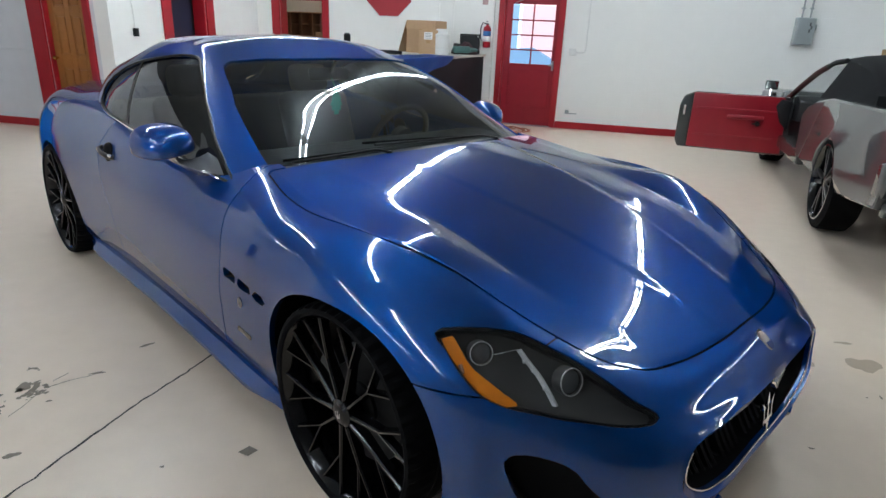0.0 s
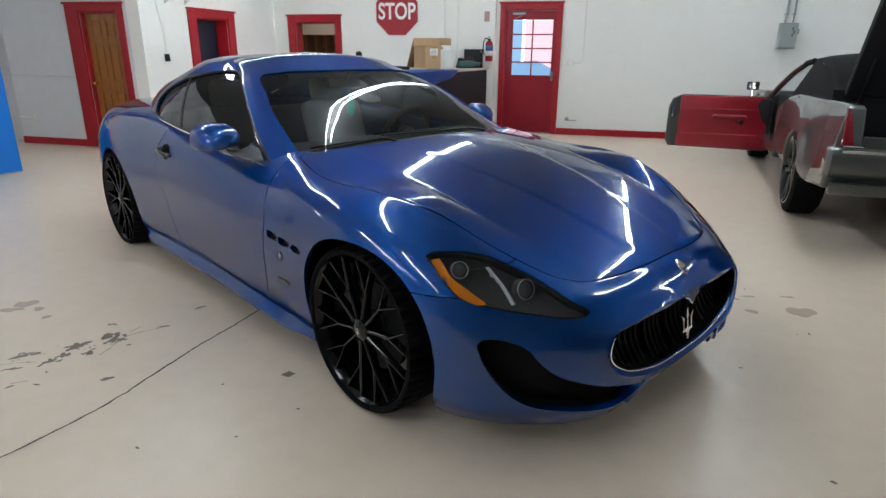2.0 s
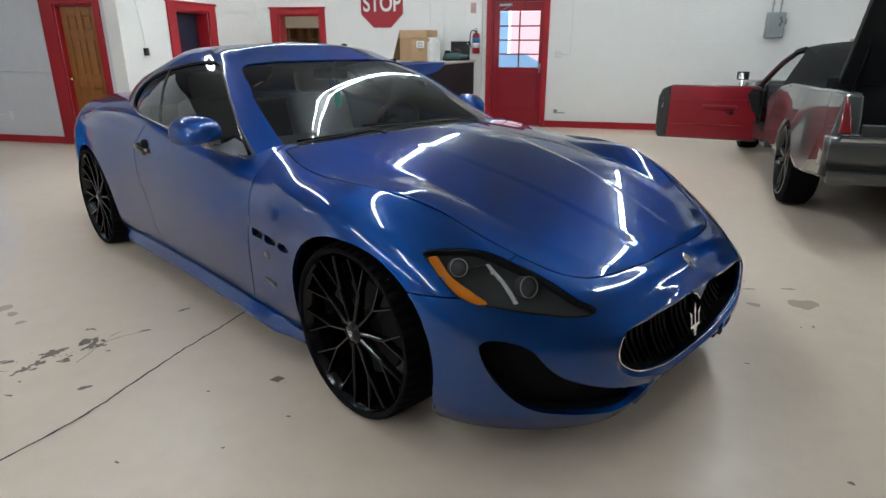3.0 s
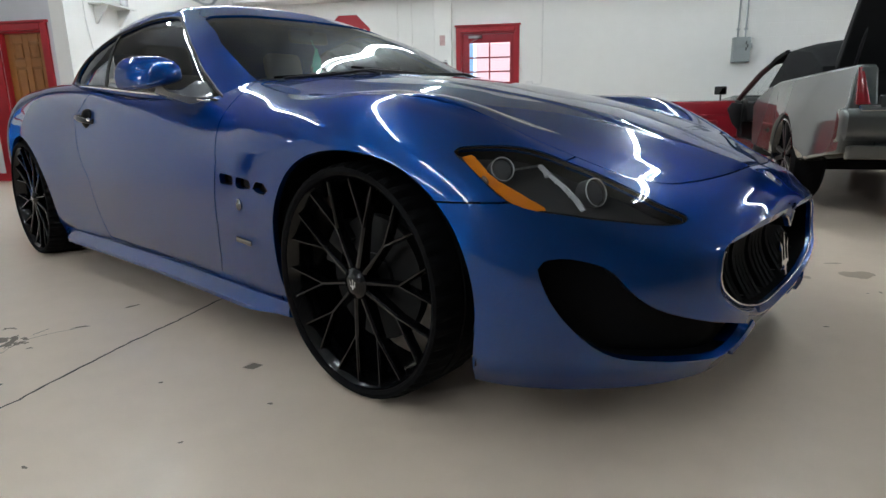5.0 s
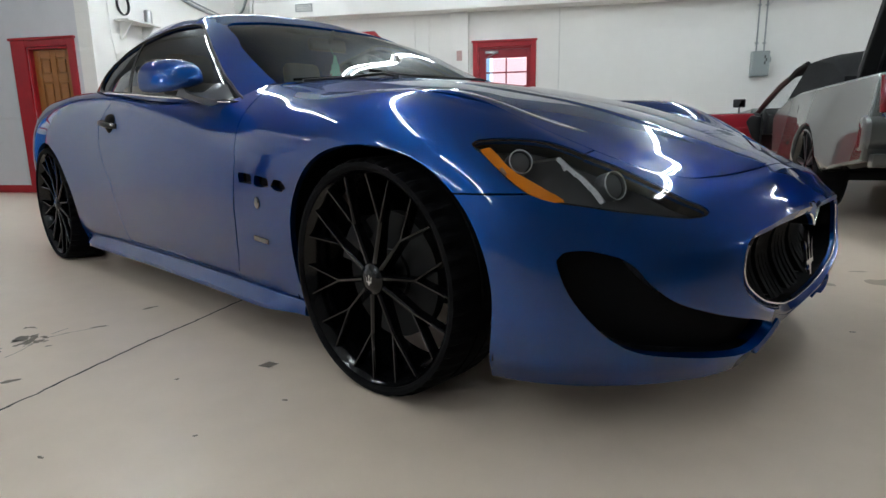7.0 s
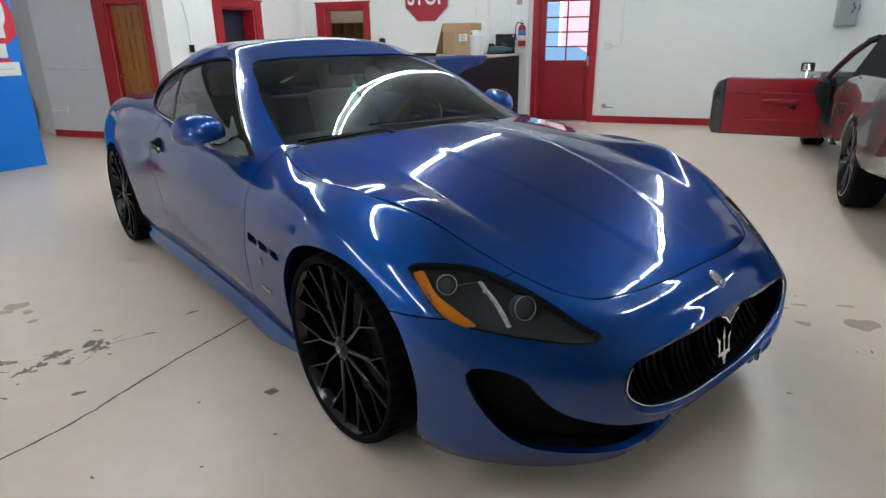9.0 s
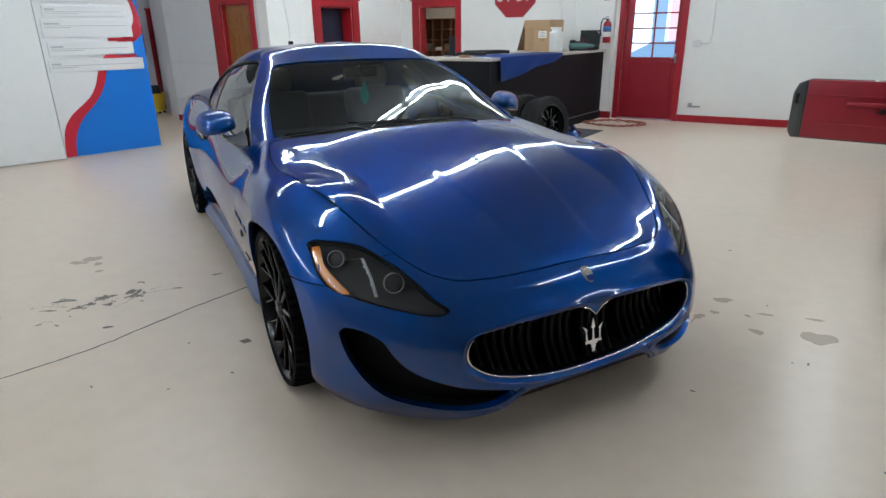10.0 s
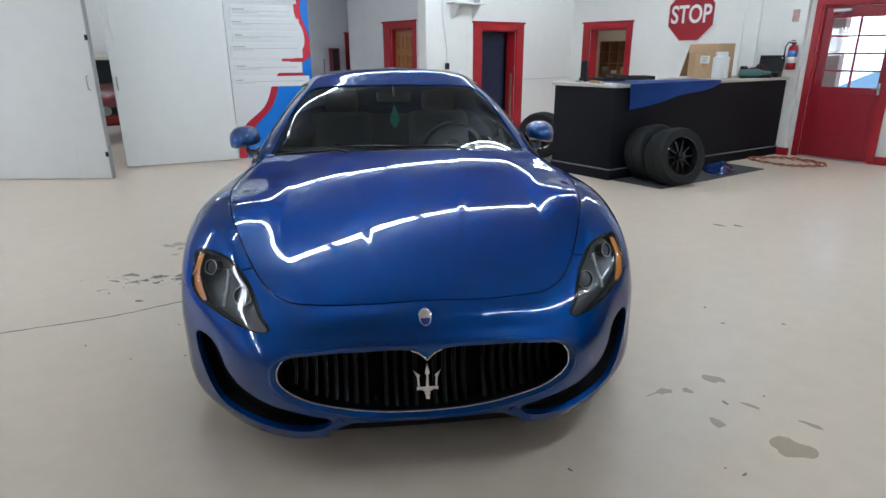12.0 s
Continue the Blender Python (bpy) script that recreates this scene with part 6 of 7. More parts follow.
single("hose_loop", lambda b: tube(b, [(-.98 + (.42 + .05 * math.sin(.7 * a)) * math.cos(a) + .05 * math.sin(3 * a), 9.80 + (.30 + .06 * math.cos(.45 * a)) * math.sin(a), .012 + .010 * (k % 3)) for k, a in enumerate(np.linspace(.4, 19.3, 140))], .008, 6), mat("orange air hose", (.36, .13, .08), .6), "orange air hose coiled on the floor by the exit door", "hose")

# ---- big white doors with a printed board ----
LEAF = mat("white painted leaf", (0.83, 0.835, 0.82), 0.42, var=0.07, scale=1.5, bump=0.08, bump_scale=20)
PRINT_BLUE = mat("printed blue", (0.004, 0.165, 0.62), 0.38, var=0.06, scale=4)
PRINT_RED = mat("printed red", (0.50, 0.012, 0.030), 0.38, var=0.06, scale=4)
PRINT_WHITE = mat("printed white board", (0.76, 0.76, 0.76), 0.38, var=0.04, scale=4)
PRINT_GREY = mat("grey print", (0.44, 0.45, 0.46), 0.6)
# darker copy of LEAF: the left leaf's weaker light is in its colour
LEAF_DIMMED = mat("scuffed grey-white leaf, darkened for its weaker light", (0.66, 0.65, 0.63), 0.45, var=0.10, scale=1.5, bump=0.08, bump_scale=20)
LEAF_H = 2.95


def handle(parent, x, z, face):
    bm = bmesh.new()
    tube(bm, [(x, face, z - .08), (x, face - .04, z - .07), (x, face - .045, z), (x, face - .04, z + .07), (x, face, z + .08)], .009, 8)
    part("pull_handle", bm, STEEL, parent, "steel pull handle", 60)


la = empty("sliding_door", pose(-5.81, 2.41, 0, 0, 0, 231.6), "large white painted sliding door leaf, slid open", "door", "white sliding doors")
bm = bmesh.new()
box(bm, 0, 2.6, 0, .055, .012, LEAF_H, .004)
part("leaf", bm, LEAF_DIMMED, la, "scuffed grey-white leaf, darkened for its weaker light")
bm = bmesh.new()
box(bm, -.016, .0, -.004, .059, .012, LEAF_H)
part("edge_strip", bm, STEEL, la, "bare metal edge strip")
bm = bmesh.new()
tube(bm, [(.07, .055, 1.07), (.07, .095, 1.08), (.07, .10, 1.15), (.07, .095, 1.22), (.07, .055, 1.23)], .009, 8)
part("pull_handle", bm, STEEL, la, "steel pull handle", 60)
for z in (.28, 1.62, 2.1):
    bm = bmesh.new()
    box(bm, -.012, .03, -.004, .06, z, z + .06, .003)
    part("hinge", bm, BLACK, la)
bm = bmesh.new()
box(bm, .38, .382, .0552, .0562, .02, .38)
part("seam", bm, PRINT_GREY, la)

lb = empty("sliding_door", pose(-6.50, 2.70, 0, 0, 0, 75.6), "large white painted sliding door leaf, slid open", "door", "white sliding doors")
bm = bmesh.new()
box(bm, 0, 1.455, 0, .05, .012, LEAF_H, .004)
part("leaf", bm, LEAF, lb)
handle(lb, .05, 1.10, 0)
bm = bmesh.new()
tube(bm, [(.06, -.012, 2.95), (.062, -.02, 2.2), (.07, -.015, 1.72), (.085, -.012, 1.66), (.075, -.012, 1.60)], .004, 6)
part("pull_cord", bm, WHITE_PLASTIC, lb, smooth=60)

pb = empty("price_board", pose(-6.50, 2.70, 0, 0, 0, 75.6), "tall printed board with a blue field and red swoosh", "sign")
bm = bmesh.new()
box(bm, 1.462, 2.60, 0, .045, .012, LEAF_H, .003)
part("board", bm, PRINT_WHITE, pb)


def printed(name, poly, level, material):
    bm = bmesh.new()
    prism(bm, poly, -.0008 - .0012 * level, -.0001 - .0012 * level)
    return part(name, bm, material, pb)


edge = spline([(1.46, .02), (1.475, .20), (1.52, .38), (1.62, .52), (1.76, .63), (1.88, .74), (1.95, .86), (2.00, 1.0), (2.06, 1.12), (2.16, 1.24), (2.30, 1.36), (2.44, 1.46), (2.52, 1.60), (2.50, 1.80), (2.42, 1.95), (2.40, 2.10), (2.45, 2.3), (2.598, 2.5)], 4)
blue_edge = spline([(1.58, .02), (1.60, .20), (1.66, .36), (1.76, .50), (1.88, .61), (1.98, .73), (2.05, .86), (2.10, 1.0), (2.17, 1.11), (2.28, 1.21), (2.42, 1.30), (2.54, 1.38), (2.598, 1.44)], 4)
upper = spline([(2.598, 1.62), (2.57, 1.75), (2.50, 1.95), (2.49, 2.10), (2.54, 2.28), (2.598, 2.42)], 4)
printed("red_swoosh", [(1.462, .02), *map(tuple, edge[1:]), (2.598, .02)], 0, PRINT_RED)
printed("blue_field", [*map(tuple, blue_edge), (2.598, .02)], 1, PRINT_BLUE)
printed("blue_field", [*map(tuple, upper)], 1, PRINT_BLUE)
for k, (z0, z1, x0, x1) in enumerate(((1.015, 1.155, 1.49, 2.55), (1.20, 1.345, 1.52, 2.46), (1.40, 1.60, 1.50, 2.48), (1.635, 1.755, 1.54, 2.44), (1.79, 1.925, 1.52, 2.46), (1.96, 2.085, 1.54, 2.40), (2.12, 2.26, 1.52, 2.44), (2.30, 2.43, 1.54, 2.40), (2.47, 2.60, 1.52, 2.44))):
    bm = bmesh.new()
    box(bm, x0, x1, -.014, -.0045, z0, z1, .002)
    st = part("list_strip", bm, PRINT_WHITE, pb, "raised white list strip")
    bm = bmesh.new()
    box(bm, x0 + .03, x0 + .03 + .10 + .03 * (k % 3), -.0152, -.0142, z1 - .055, z1 - .038)
    box(bm, x0 + .03, x1 - .06, -.0152, -.0142, z1 - .072, z1 - .066)
    box(bm, x0 + .03, x0 + .30 + .07 * (k % 2), -.0152, -.0142, z1 - .092, z1 - .085)
    part("print_bar", bm, PRINT_GREY, st, "thin grey bars of small print")
    bm = bmesh.new()
    if k in (1, 2):
        box(bm, x1 - .30, x1 + .02, -.006, -.0042, z0 - .045, z0 - .008)
        part("red_bar", bm, PRINT_RED, st, "red printed bar")
    else:
        bm.free()

# ---- the next bay behind the gap, the hall ----
rc = empty("red_car", pose(-9.1, 3.55, 0, 0, 0, 0), "dark red car parked in the next bay behind the sliding doors", "car")
RC_RED = mat("dark red car paint", (.16, .008, .010), .3, coat=1.0)
bm = bmesh.new()
prism(bm, [(-1.9, .30), (.0, .30), (.08, .45), (.06, .72), (-.05, .84), (-.9, .95), (-1.9, .98)], -.85, .85, bevel=.04)
part("body", bm, RC_RED, rc, smooth=35)
bm = bmesh.new()
prism(bm, [(-1.9, .985), (-.85, .965), (-1.35, 1.36), (-1.9, 1.42)], -.70, .70, bevel=.03)
part("windscreen", bm, GLOSS_BLACK, rc, "dark windscreen")
bm = bmesh.new()
prism(bm, [(-1.9, 1.425), (-1.36, 1.37), (-1.4, 1.42), (-1.9, 1.47)], -.66, .66)
part("roof", bm, mat("cream roof", (.55, .50, .42), .4), rc, "cream roof")
bm = bmesh.new()
box(bm, .05, .12, -.86, .86, .36, .46, .02, 2)
part("bumper", bm, mat("red bumper", (.25, .012, .02), .35), rc)
bm = bmesh.new()
box(bm, .062, .085, -.8, .8, .50, .62, .006)
part("grille", bm, BLACK, rc)
for y in (-.55, .55):
    bm = bmesh.new()
    cyl(bm, (.06, y, .56), (.10, y, .56), .075, seg=24)
    part("headlight", bm, STEEL, rc, smooth=40)
for y in (-.8, .62):
    bm = bmesh.new()
    cyl(bm, (-.75, y, .31), (-.75, y + .2, .31), .31, seg=32)
    part("wheel", bm, RUBBER, rc, smooth=40)

DARK_RED = mat("dark red enamel", (.14, .006, .012), .4)
cab = empty("hose_cabinet", pose(-9.595, 7.625, 1.03, 0, 0, 90), "dark red glazed cabinet on the hall wall", "cabinet")
bm = bmesh.new()
for d in ((-.10, .10, 0, .03), (-.10, .10, .50, .53), (-.10, -.07, .03, .50), (.07, .10, .03, .50)):
    box(bm, d[0], d[1], -.12, 0, d[2], d[3], .004)
part("frame", bm, DARK_RED, cab)
bm = bmesh.new()
box(bm, -.07, .07, -.10, -.09, .03, .50)
part("door_pane", bm, GLOSS_BLACK, cab)
hd = empty("door_5", pose(-9.595, 8.25, 0, 0, 0, 90), "dark red framed door at the hall", "door", kind="structure")
casing(hd, -.25, .55, 1.78, -.32, .62, 1.86, .03, .001)
bm = bmesh.new()
box(bm, -.25, .55, -.02, -.004, 0, 1.78, .003)
part("leaf", bm, mat("dark brown door", (.06, .03, .025), .5, var=.2, scale=4), hd)
bk = empty("mop_bucket", pose(-9.08, 7.46, 0, 0, 0, 30), "yellow mop bucket standing in the hall", "bucket")
bm = bmesh.new()
lathe(bm, [(0, .05), (.15, .05), (.20, .36), (.215, .37), (.205, .38), (.19, .36), (.145, .07), (0, .07)], 24, axis="z")
part("pail", bm, mat("yellow plastic", (.62, .42, .02), .45, var=.15, scale=10), bk, smooth=50)
bm = bmesh.new()
box(bm, -.14, .14, -.10, .02, .37, .52, .02, 2)
part("wringer", bm, BLACK, bk)
for x in (-.1, .1):
    for y in (-.1, .1):
        bm = bmesh.new()
        cyl(bm, (x, y - .012, .026), (x, y + .012, .026), .026, seg=14)
        part("castor", bm, BLACK, bk)
single("wall_mop", lambda b: (cyl(b, (0, 0, .1), (0, .0, 1.35), .014, seg=10), box(b, -.12, .12, -.03, .03, .0, .11, .03, 2)), mat("grey mop", (.2, .2, .19), .9), "mop standing upright beside the yellow bucket", "mop", at=pose(-9.40, 7.30, 0, 0, 0, 20))

# ---- floor marks ----
CHIP = mat("bare chipped concrete", (.270, .225, .175), .75, var=.35, scale=25)
DAMP = mat("dull floor stain", (.50, .385, .275), .33, var=.2, scale=12)


def blot(bm, x, y, rx, ry, a, seed, z=.0012, n=18, rough=.35):
    rnd = random.Random(seed)
    ph = [rnd.uniform(0, 6.3) for _ in range(4)]
    ca, sa = math.cos(radians(a)), math.sin(radians(a))
    vs = []
    for k in range(n):
        t = k * math.tau / n
        r = 1 + rough * (.5 * math.sin(2 * t + ph[0]) + .35 * math.sin(3 * t + ph[1]) + .25 * math.sin(5 * t + ph[2])) + rnd.uniform(-.06, .06)
        px, py = rx * r * math.cos(t), ry * r * math.sin(t)
        vs.append(bm.verts.new((x + ca * px - sa * py, y + sa * px + ca * py, z)))
    bm.faces.new(vs)


bm = bmesh.new()
rnd = random.Random(5)
# ragged flakes in a trail beside the crack, each a cluster of small ones
for k, (x, y, rx, ry, a) in enumerate(((-1.745, 2.031, .044, .022, 79), (-1.697, 2.035, .048, .016, 95), (-1.653, 2.021, .021, .016, 37), (-1.821, 2.157, .020, .010, 14), (-1.80, 1.92, .051, .022, 62), (-1.695, 1.871, .025, .016, 31), (-1.789, 1.818, .035, .018, 102), (-1.807, 1.75, .033, .014, 68), (-1.973, 1.757, .049, .017, 60), (-1.90, 1.658, .033, .009, 37))):
    blot(bm, x, y, rx * .75, ry, a, k, rough=.7)
    for i in range(5):
        f = rnd.uniform(-1.1, 1.1)
        blot(bm, x + f * rx * math.cos(radians(a)) + rnd.gauss(0, ry * .7), y + f * rx * math.sin(radians(a)) + rnd.gauss(0, ry * .7), rnd.uniform(.2, .45) * rx, rnd.uniform(.4, .8) * ry, a + rnd.gauss(0, 30), 20 + 5 * k + i, .0012 + .00004 * i, rough=.7)
for k in range(22):
    u = rnd.random()
    blot(bm, -2.05 + .45 * u + rnd.gauss(0, .05), 1.60 + .46 * u + rnd.gauss(0, .05), rnd.uniform(.003, .010), rnd.uniform(.002, .005), rnd.uniform(10, 90), 90 + k)
for k, (x, y, rx, ry, a) in enumerate(((-1.433, 1.696, .026, .014, 34), (-1.573, 1.986, .010, .007, 14), (-.917, 1.79, .008, .005, 14), (-.651, 1.48, .006, .005, 14), (-.96, 1.327, .010, .005, -11), (-.514, 1.706, .008, .006, 14), (-1.516, 2.467, .032, .010, 53), (-1.548, 2.206, .030, .008, 38), (-1.687, 1.575, .017, .006, 2), (-1.736, 1.671, .007, .007, 37), (-1.782, 1.53, .016, .008, 71), (1.446, 1.79, .011, .008, 0),
                                        (1.439, 3.425, .017, .008, -12), (1.028, 4.201, .012, .008, 51), (1.25, 4.453, .013, .008, 51), (1.718, 3.024, .014, .005, 80), (1.656, 3.005, .006, .004, 64), (1.522, 3.61, .007, .005, 51), (.0, 6.12, .05, .02, 10), (.115, 6.227, .05, .015, 5), (.848, 4.333, .010, .008, 0), (1.30, 2.55, .010, .006, 0), (1.95, 2.35, .008, .006, 0))):
    blot(bm, x, y, rx, ry, a, 200 + k)
blot(bm, -.684, 1.942, .036, .026, 25, 330, .0012, 4, .12)
tagged(part("floor_chips", bm, CHIP), "dark chips where the floor paint has flaked off", "floor chips", kind="stuff")
bm = bmesh.new()
for k, (x, y, rx, ry, a) in enumerate(((1.76, 3.321, .086, .060, 46), (1.746, 3.541, .040, .015, 12), (1.52, 3.488, .042, .012, 5), (1.302, 3.575, .048, .034, 14), (1.217, 3.301, .034, .026, 55), (1.199, 3.242, .033, .006, 78), (1.281, 3.389, .020, .024, 51), (1.494, 3.255, .029, .032, 51), (-2.491, 2.244, .055, .055, 26), (-2.50, 2.157, .06, .03, 15), (-2.364, 2.21, .027, .030, 33), (-2.233, 2.137, .028, .018, 44))):
    blot(bm, x, y, rx, ry, a, 300 + k, .0008)
tagged(part("floor_stains", bm, DAMP), "dull damp-looking stains on the floor", "stains", kind="stuff")
bm = bmesh.new()
pts = spline([(-1.62, .20), (-1.50, .72), (-1.383, 1.155), (-1.287, 1.511), (-1.262, 1.80), (-1.241, 2.066), (-1.205, 2.32), (-1.179, 2.566), (-1.12, 3.0)], 10)
rnd = random.Random(9)
prev = None
for k, (x, y) in enumerate(pts):
    w = .0035 + .0022 * rnd.random()
    dx = rnd.gauss(0, .0018)
    row = (bm.verts.new((x + dx - w, y, .0014)), bm.verts.new((x + dx + w, y, .0014)))
    if prev:
        bm.faces.new((prev[0], prev[1], row[1], row[0]))
    prev = row
tagged(part("floor_crack", bm, mat("dark crack", (.06, .055, .05), .9)), "thin dark crack across the floor", "crack", kind="stuff")
bm = bmesh.new()
for pts in ([(-1.66, 2.05), (-1.60, 2.14), (-1.56, 2.18), (-1.54, 2.22)], [(-1.63, 1.86), (-1.635, 1.93), (-1.65, 1.99)], [(-1.67, 2.10), (-1.66, 2.17)], [(-2.0, 1.66), (-1.93, 1.70), (-1.86, 1.73)], [(-1.80, 1.55), (-1.75, 1.59)]):
    prev = None
    for x, y in spline(pts, 8):
        w = .0012 + .0012 * rnd.random()
        row = (bm.verts.new((x - w, y + w * .4 + rnd.gauss(0, .001), .0016)), bm.verts.new((x + w, y - w * .4, .0016)))
        if prev:
            bm.faces.new((prev[0], prev[1], row[1], row[0]))
        prev = row
tagged(part("hairline_cracks", bm, CHIP), "hairline cracks in the floor paint", "cracks", kind="stuff")

# ---- the grey convertible with its door and trunk open ----
SEDAN = pose(3.235, 5.71, 0, 0, 0, 83.7)
S_PAINT = mat("grey gloss paint", (0.048, 0.051, 0.050), 0.45, metal=0.1, spec=0.2, coat=1.0, coat_rough=0.006, var=0.08, scale=300, coat_ior=1.55)
S_RED = mat("red vinyl trim", (0.30, 0.010, 0.022), 0.36, var=0.2, scale=8, bump=0.08, bump_scale=90)
S_TOP = mat("black canvas top", (0.009, 0.009, 0.0105), 0.9, var=0.4, scale=20, bump=0.25, bump_scale=160)
S_PILLAR = mat("dark red paint", (0.035, 0.004, 0.006), 0.3, coat=0.5)
S_TAIL = mat("red tail lamp", (0.16, 0.004, 0.008), 0.12, coat=1.0)
S_CARPET = mat("black trunk lining", (0.006, 0.006, 0.007), 0.95)


def side_sheet(outline, half, taper=.10, waist=.62, bevel=.03, shoulder=.09):
    """A body piece from a side outline of (x, z), as wide as the car, drawn in above the waist."""
    bm = bmesh.new()
    prism(bm, outline, -half, half, bevel=bevel)
    for v in bm.verts:
        if v.co.z > waist:
            k = (v.co.z - waist) / .42
            v.co.y *= 1 - taper * k * k
        elif v.co.z < .45:
            v.co.y *= 1 - .06 * (.45 - v.co.z) / .2
    return bm


def arc(cx, cz, r, a0, a1, n=10):
    return [(cx + r * math.cos(radians(a0 + (a1 - a0) * k / n)), cz + r * math.sin(radians(a0 + (a1 - a0) * k / n))) for k in range(n + 1)]


def build_convertible():
    car = empty("convertible", SEDAN, "old grey convertible, red inside, door open and trunk lid raised", "car")
    # rear body: quarter panels with the arch, open towards the trunk
    outline = [(-1.30, .50), (-1.34, .62), (-1.22, 1.035), (-1.16, 1.055), (-.6, 1.045), (.1, 1.03), (.55, 1.02), (.95, .965), (1.22, .88), (1.30, .80), (1.26, .40), (.55, .36), *arc(.0, .34, .385, 4, 176), (-.60, .40)]
    for s in (1, -1):
        bm = bmesh.new()
        prism(bm, outline, .80, 1.0, bevel=.022)
        for v in bm.verts:
            out = smooth((v.co.y - .78) / .2)
            if v.co.z > .60:
                k = (v.co.z - .60) / .45
                v.co.y -= .10 * k * k * out
            elif v.co.z < .5:
                v.co.y -= .05 * (.5 - v.co.z) / .15 * out
        if s < 0:
            bm = flipped(bm)
        part("quarter_panel", bm, S_PAINT, car, smooth=18)
    bm = bmesh.new()
    box(bm, -1.30, -1.27, -.80, .80, .50, .86, .008)
    part("tail_panel", bm, S_PAINT, car)
    bm = bmesh.new()
    box(bm, -1.26, -.15, -.79, .79, .46, .50)
    box(bm, -.17, -.13, -.79, .79, .50, 1.10)
    part("trunk_lining", bm, S_CARPET, car, "black trunk lining")
    bm = bmesh.new()
    prism(bm, [(-1.28, .56), (-1.40, .57), (-1.44, .62), (-1.44, .74), (-1.40, .78), (-1.30, .78)], -1.0, 1.0, bevel=.02)
    for v in bm.verts:
        if abs(v.co.y) > .9:
            v.co.x += .10 * (abs(v.co.y) - .9) / .1
    part("rear_bumper", bm, S_PAINT, car, "grey rear bumper", 40)
    bm = bmesh.new()
    prism(bm, [(-1.28, .46), (-1.36, .47), (-1.38, .555), (-1.28, .555)], -.96, .96, bevel=.015)
    part("rear_valance", bm, S_PAINT, car, smooth=40)
    bm = bmesh.new()
    box(bm, -1.449, -1.441, -.95, .95, .765, .785, .003)
    part("bumper_trim", bm, CHROME, car)
    for s in (1, -1):
        bm = bmesh.new()
        prism(bm, [(-1.325, .80), (-1.215, 1.035), (-1.195, 1.035), (-1.22, .80)], s * .875 - .036, s * .875 + .036, bevel=.010)
        for v in bm.verts:
            v.co.y = s * .895 + (v.co.y - s * .875) * (1.15 - .75 * (v.co.z - .80) / .235)
        part("tail_light", bm, S_TAIL, car, "tall red tail light", 40)
        bm = bmesh.new()
        box(bm, -1.345, -1.20, s * .865 - .06, s * .865 + .06, .775, .80, .006)
        part("lamp_trim", bm, CHROME, car)
    # trunk lid, raised
    bm = bmesh.new()
    box(bm, -1.18, 0, -.70, .70, -.02, .03, .015, 2)
    for v in bm.verts:
        v.co.z += -.05 * (v.co.x / 1.18) ** 2
    lid_at = pose(-.12, 0, 1.08, 0, 56, 0)
    bm.transform(lid_at)
    lid = part("trunk_lid", bm, S_PAINT, car, "raised trunk lid with a black underside", 40)
    bm = bmesh.new()
    box(bm, -1.185, -.02, -.706, .706, -.085, -.012, .008)
    bm.transform(lid_at)
    part("lid_lining", bm, S_CARPET, lid, "black lid lining")
    for s in (-.6, .6):
        bm = bmesh.new()
        tube(bm, [(-.20, s, .98), (-.28, s, 1.12), (-.42, s, 1.38)], .012, 8)
        part("lid_hinge", bm, BLACK, lid)
    # sills, floor, front end
    for s in (1, -1):
        bm = bmesh.new()
        box(bm, 1.25, 2.62, s * .86 - .09, s * .86 + .09, .30, .44, .02, 2)
        part("sill", bm, S_PAINT, car)
    bm = bmesh.new()
    box(bm, -.13, 2.7, -.80, .80, .28, .34)
    part("floor_pan", bm, S_CARPET, car)
    front = [(2.60, .36), (2.60, .86), (2.72, .93), (3.6, .90), (4.25, .84), (4.32, .60), (4.28, .40), (3.76, .40), *arc(3.27, .40, .46, 0, 180), (2.75, .36)]
    part("front_body", side_sheet(front, .99, .06, .60), S_PAINT, car, smooth=18)
    # soft top with window openings
    def bow(x, z, w, n=9):
        return [(x, w * math.cos(math.pi * k / n), z + .10 * math.sin(math.pi * k / n)) for k in range(n + 1)]
    top = bmesh.new()
    stations = [(2.12, 1.215, .66), (1.9, 1.265, .69), (1.4, 1.30, .71), (.9, 1.30, .71), (.45, 1.25, .72), (.1, 1.14, .74), (-.12, 1.02, .78)]
    rows = [[top.verts.new(p) for p in bow(*st)] for st in stations]
    for a, b in zip(rows, rows[1:]):
        for i in range(len(a) - 1):
            top.faces.new((a[i], a[i + 1], b[i + 1], b[i])).smooth = True
    bmesh.ops.solidify(top, geom=top.faces[:], thickness=.02)
    part("soft_top", top, S_TOP, car, "black canvas convertible top", 40)
    for s in (1, -1):
        bm = bmesh.new()
        rows = []
        for x, z0, z1 in ((1.18, .97, 1.31), (.9, .985, 1.305), (.45, 1.0, 1.255), (.1, 1.01, 1.145), (-.10, 1.015, 1.03)):
            rows.append((bm.verts.new((x, s * .885, z0)), bm.verts.new((x, s * .722, z1))))
        for a, b in zip(rows, rows[1:]):
            bm.faces.new((a[0], a[1], b[1], b[0]))
        bmesh.ops.solidify(bm, geom=bm.faces[:], thickness=.02)
        part("top_quarter", bm, S_TOP, car, "black canvas rear quarter of the top", 40)
        bm = bmesh.new()
        tube(bm, [(2.62, s * .90, .86), (2.45, s * .83, 1.00), (2.25, s * .74, 1.16), (2.12, s * .68, 1.235)], .032, 8)
        part("windscreen_pillar", bm, S_PILLAR, car, "dark red windscreen pillar", 60)
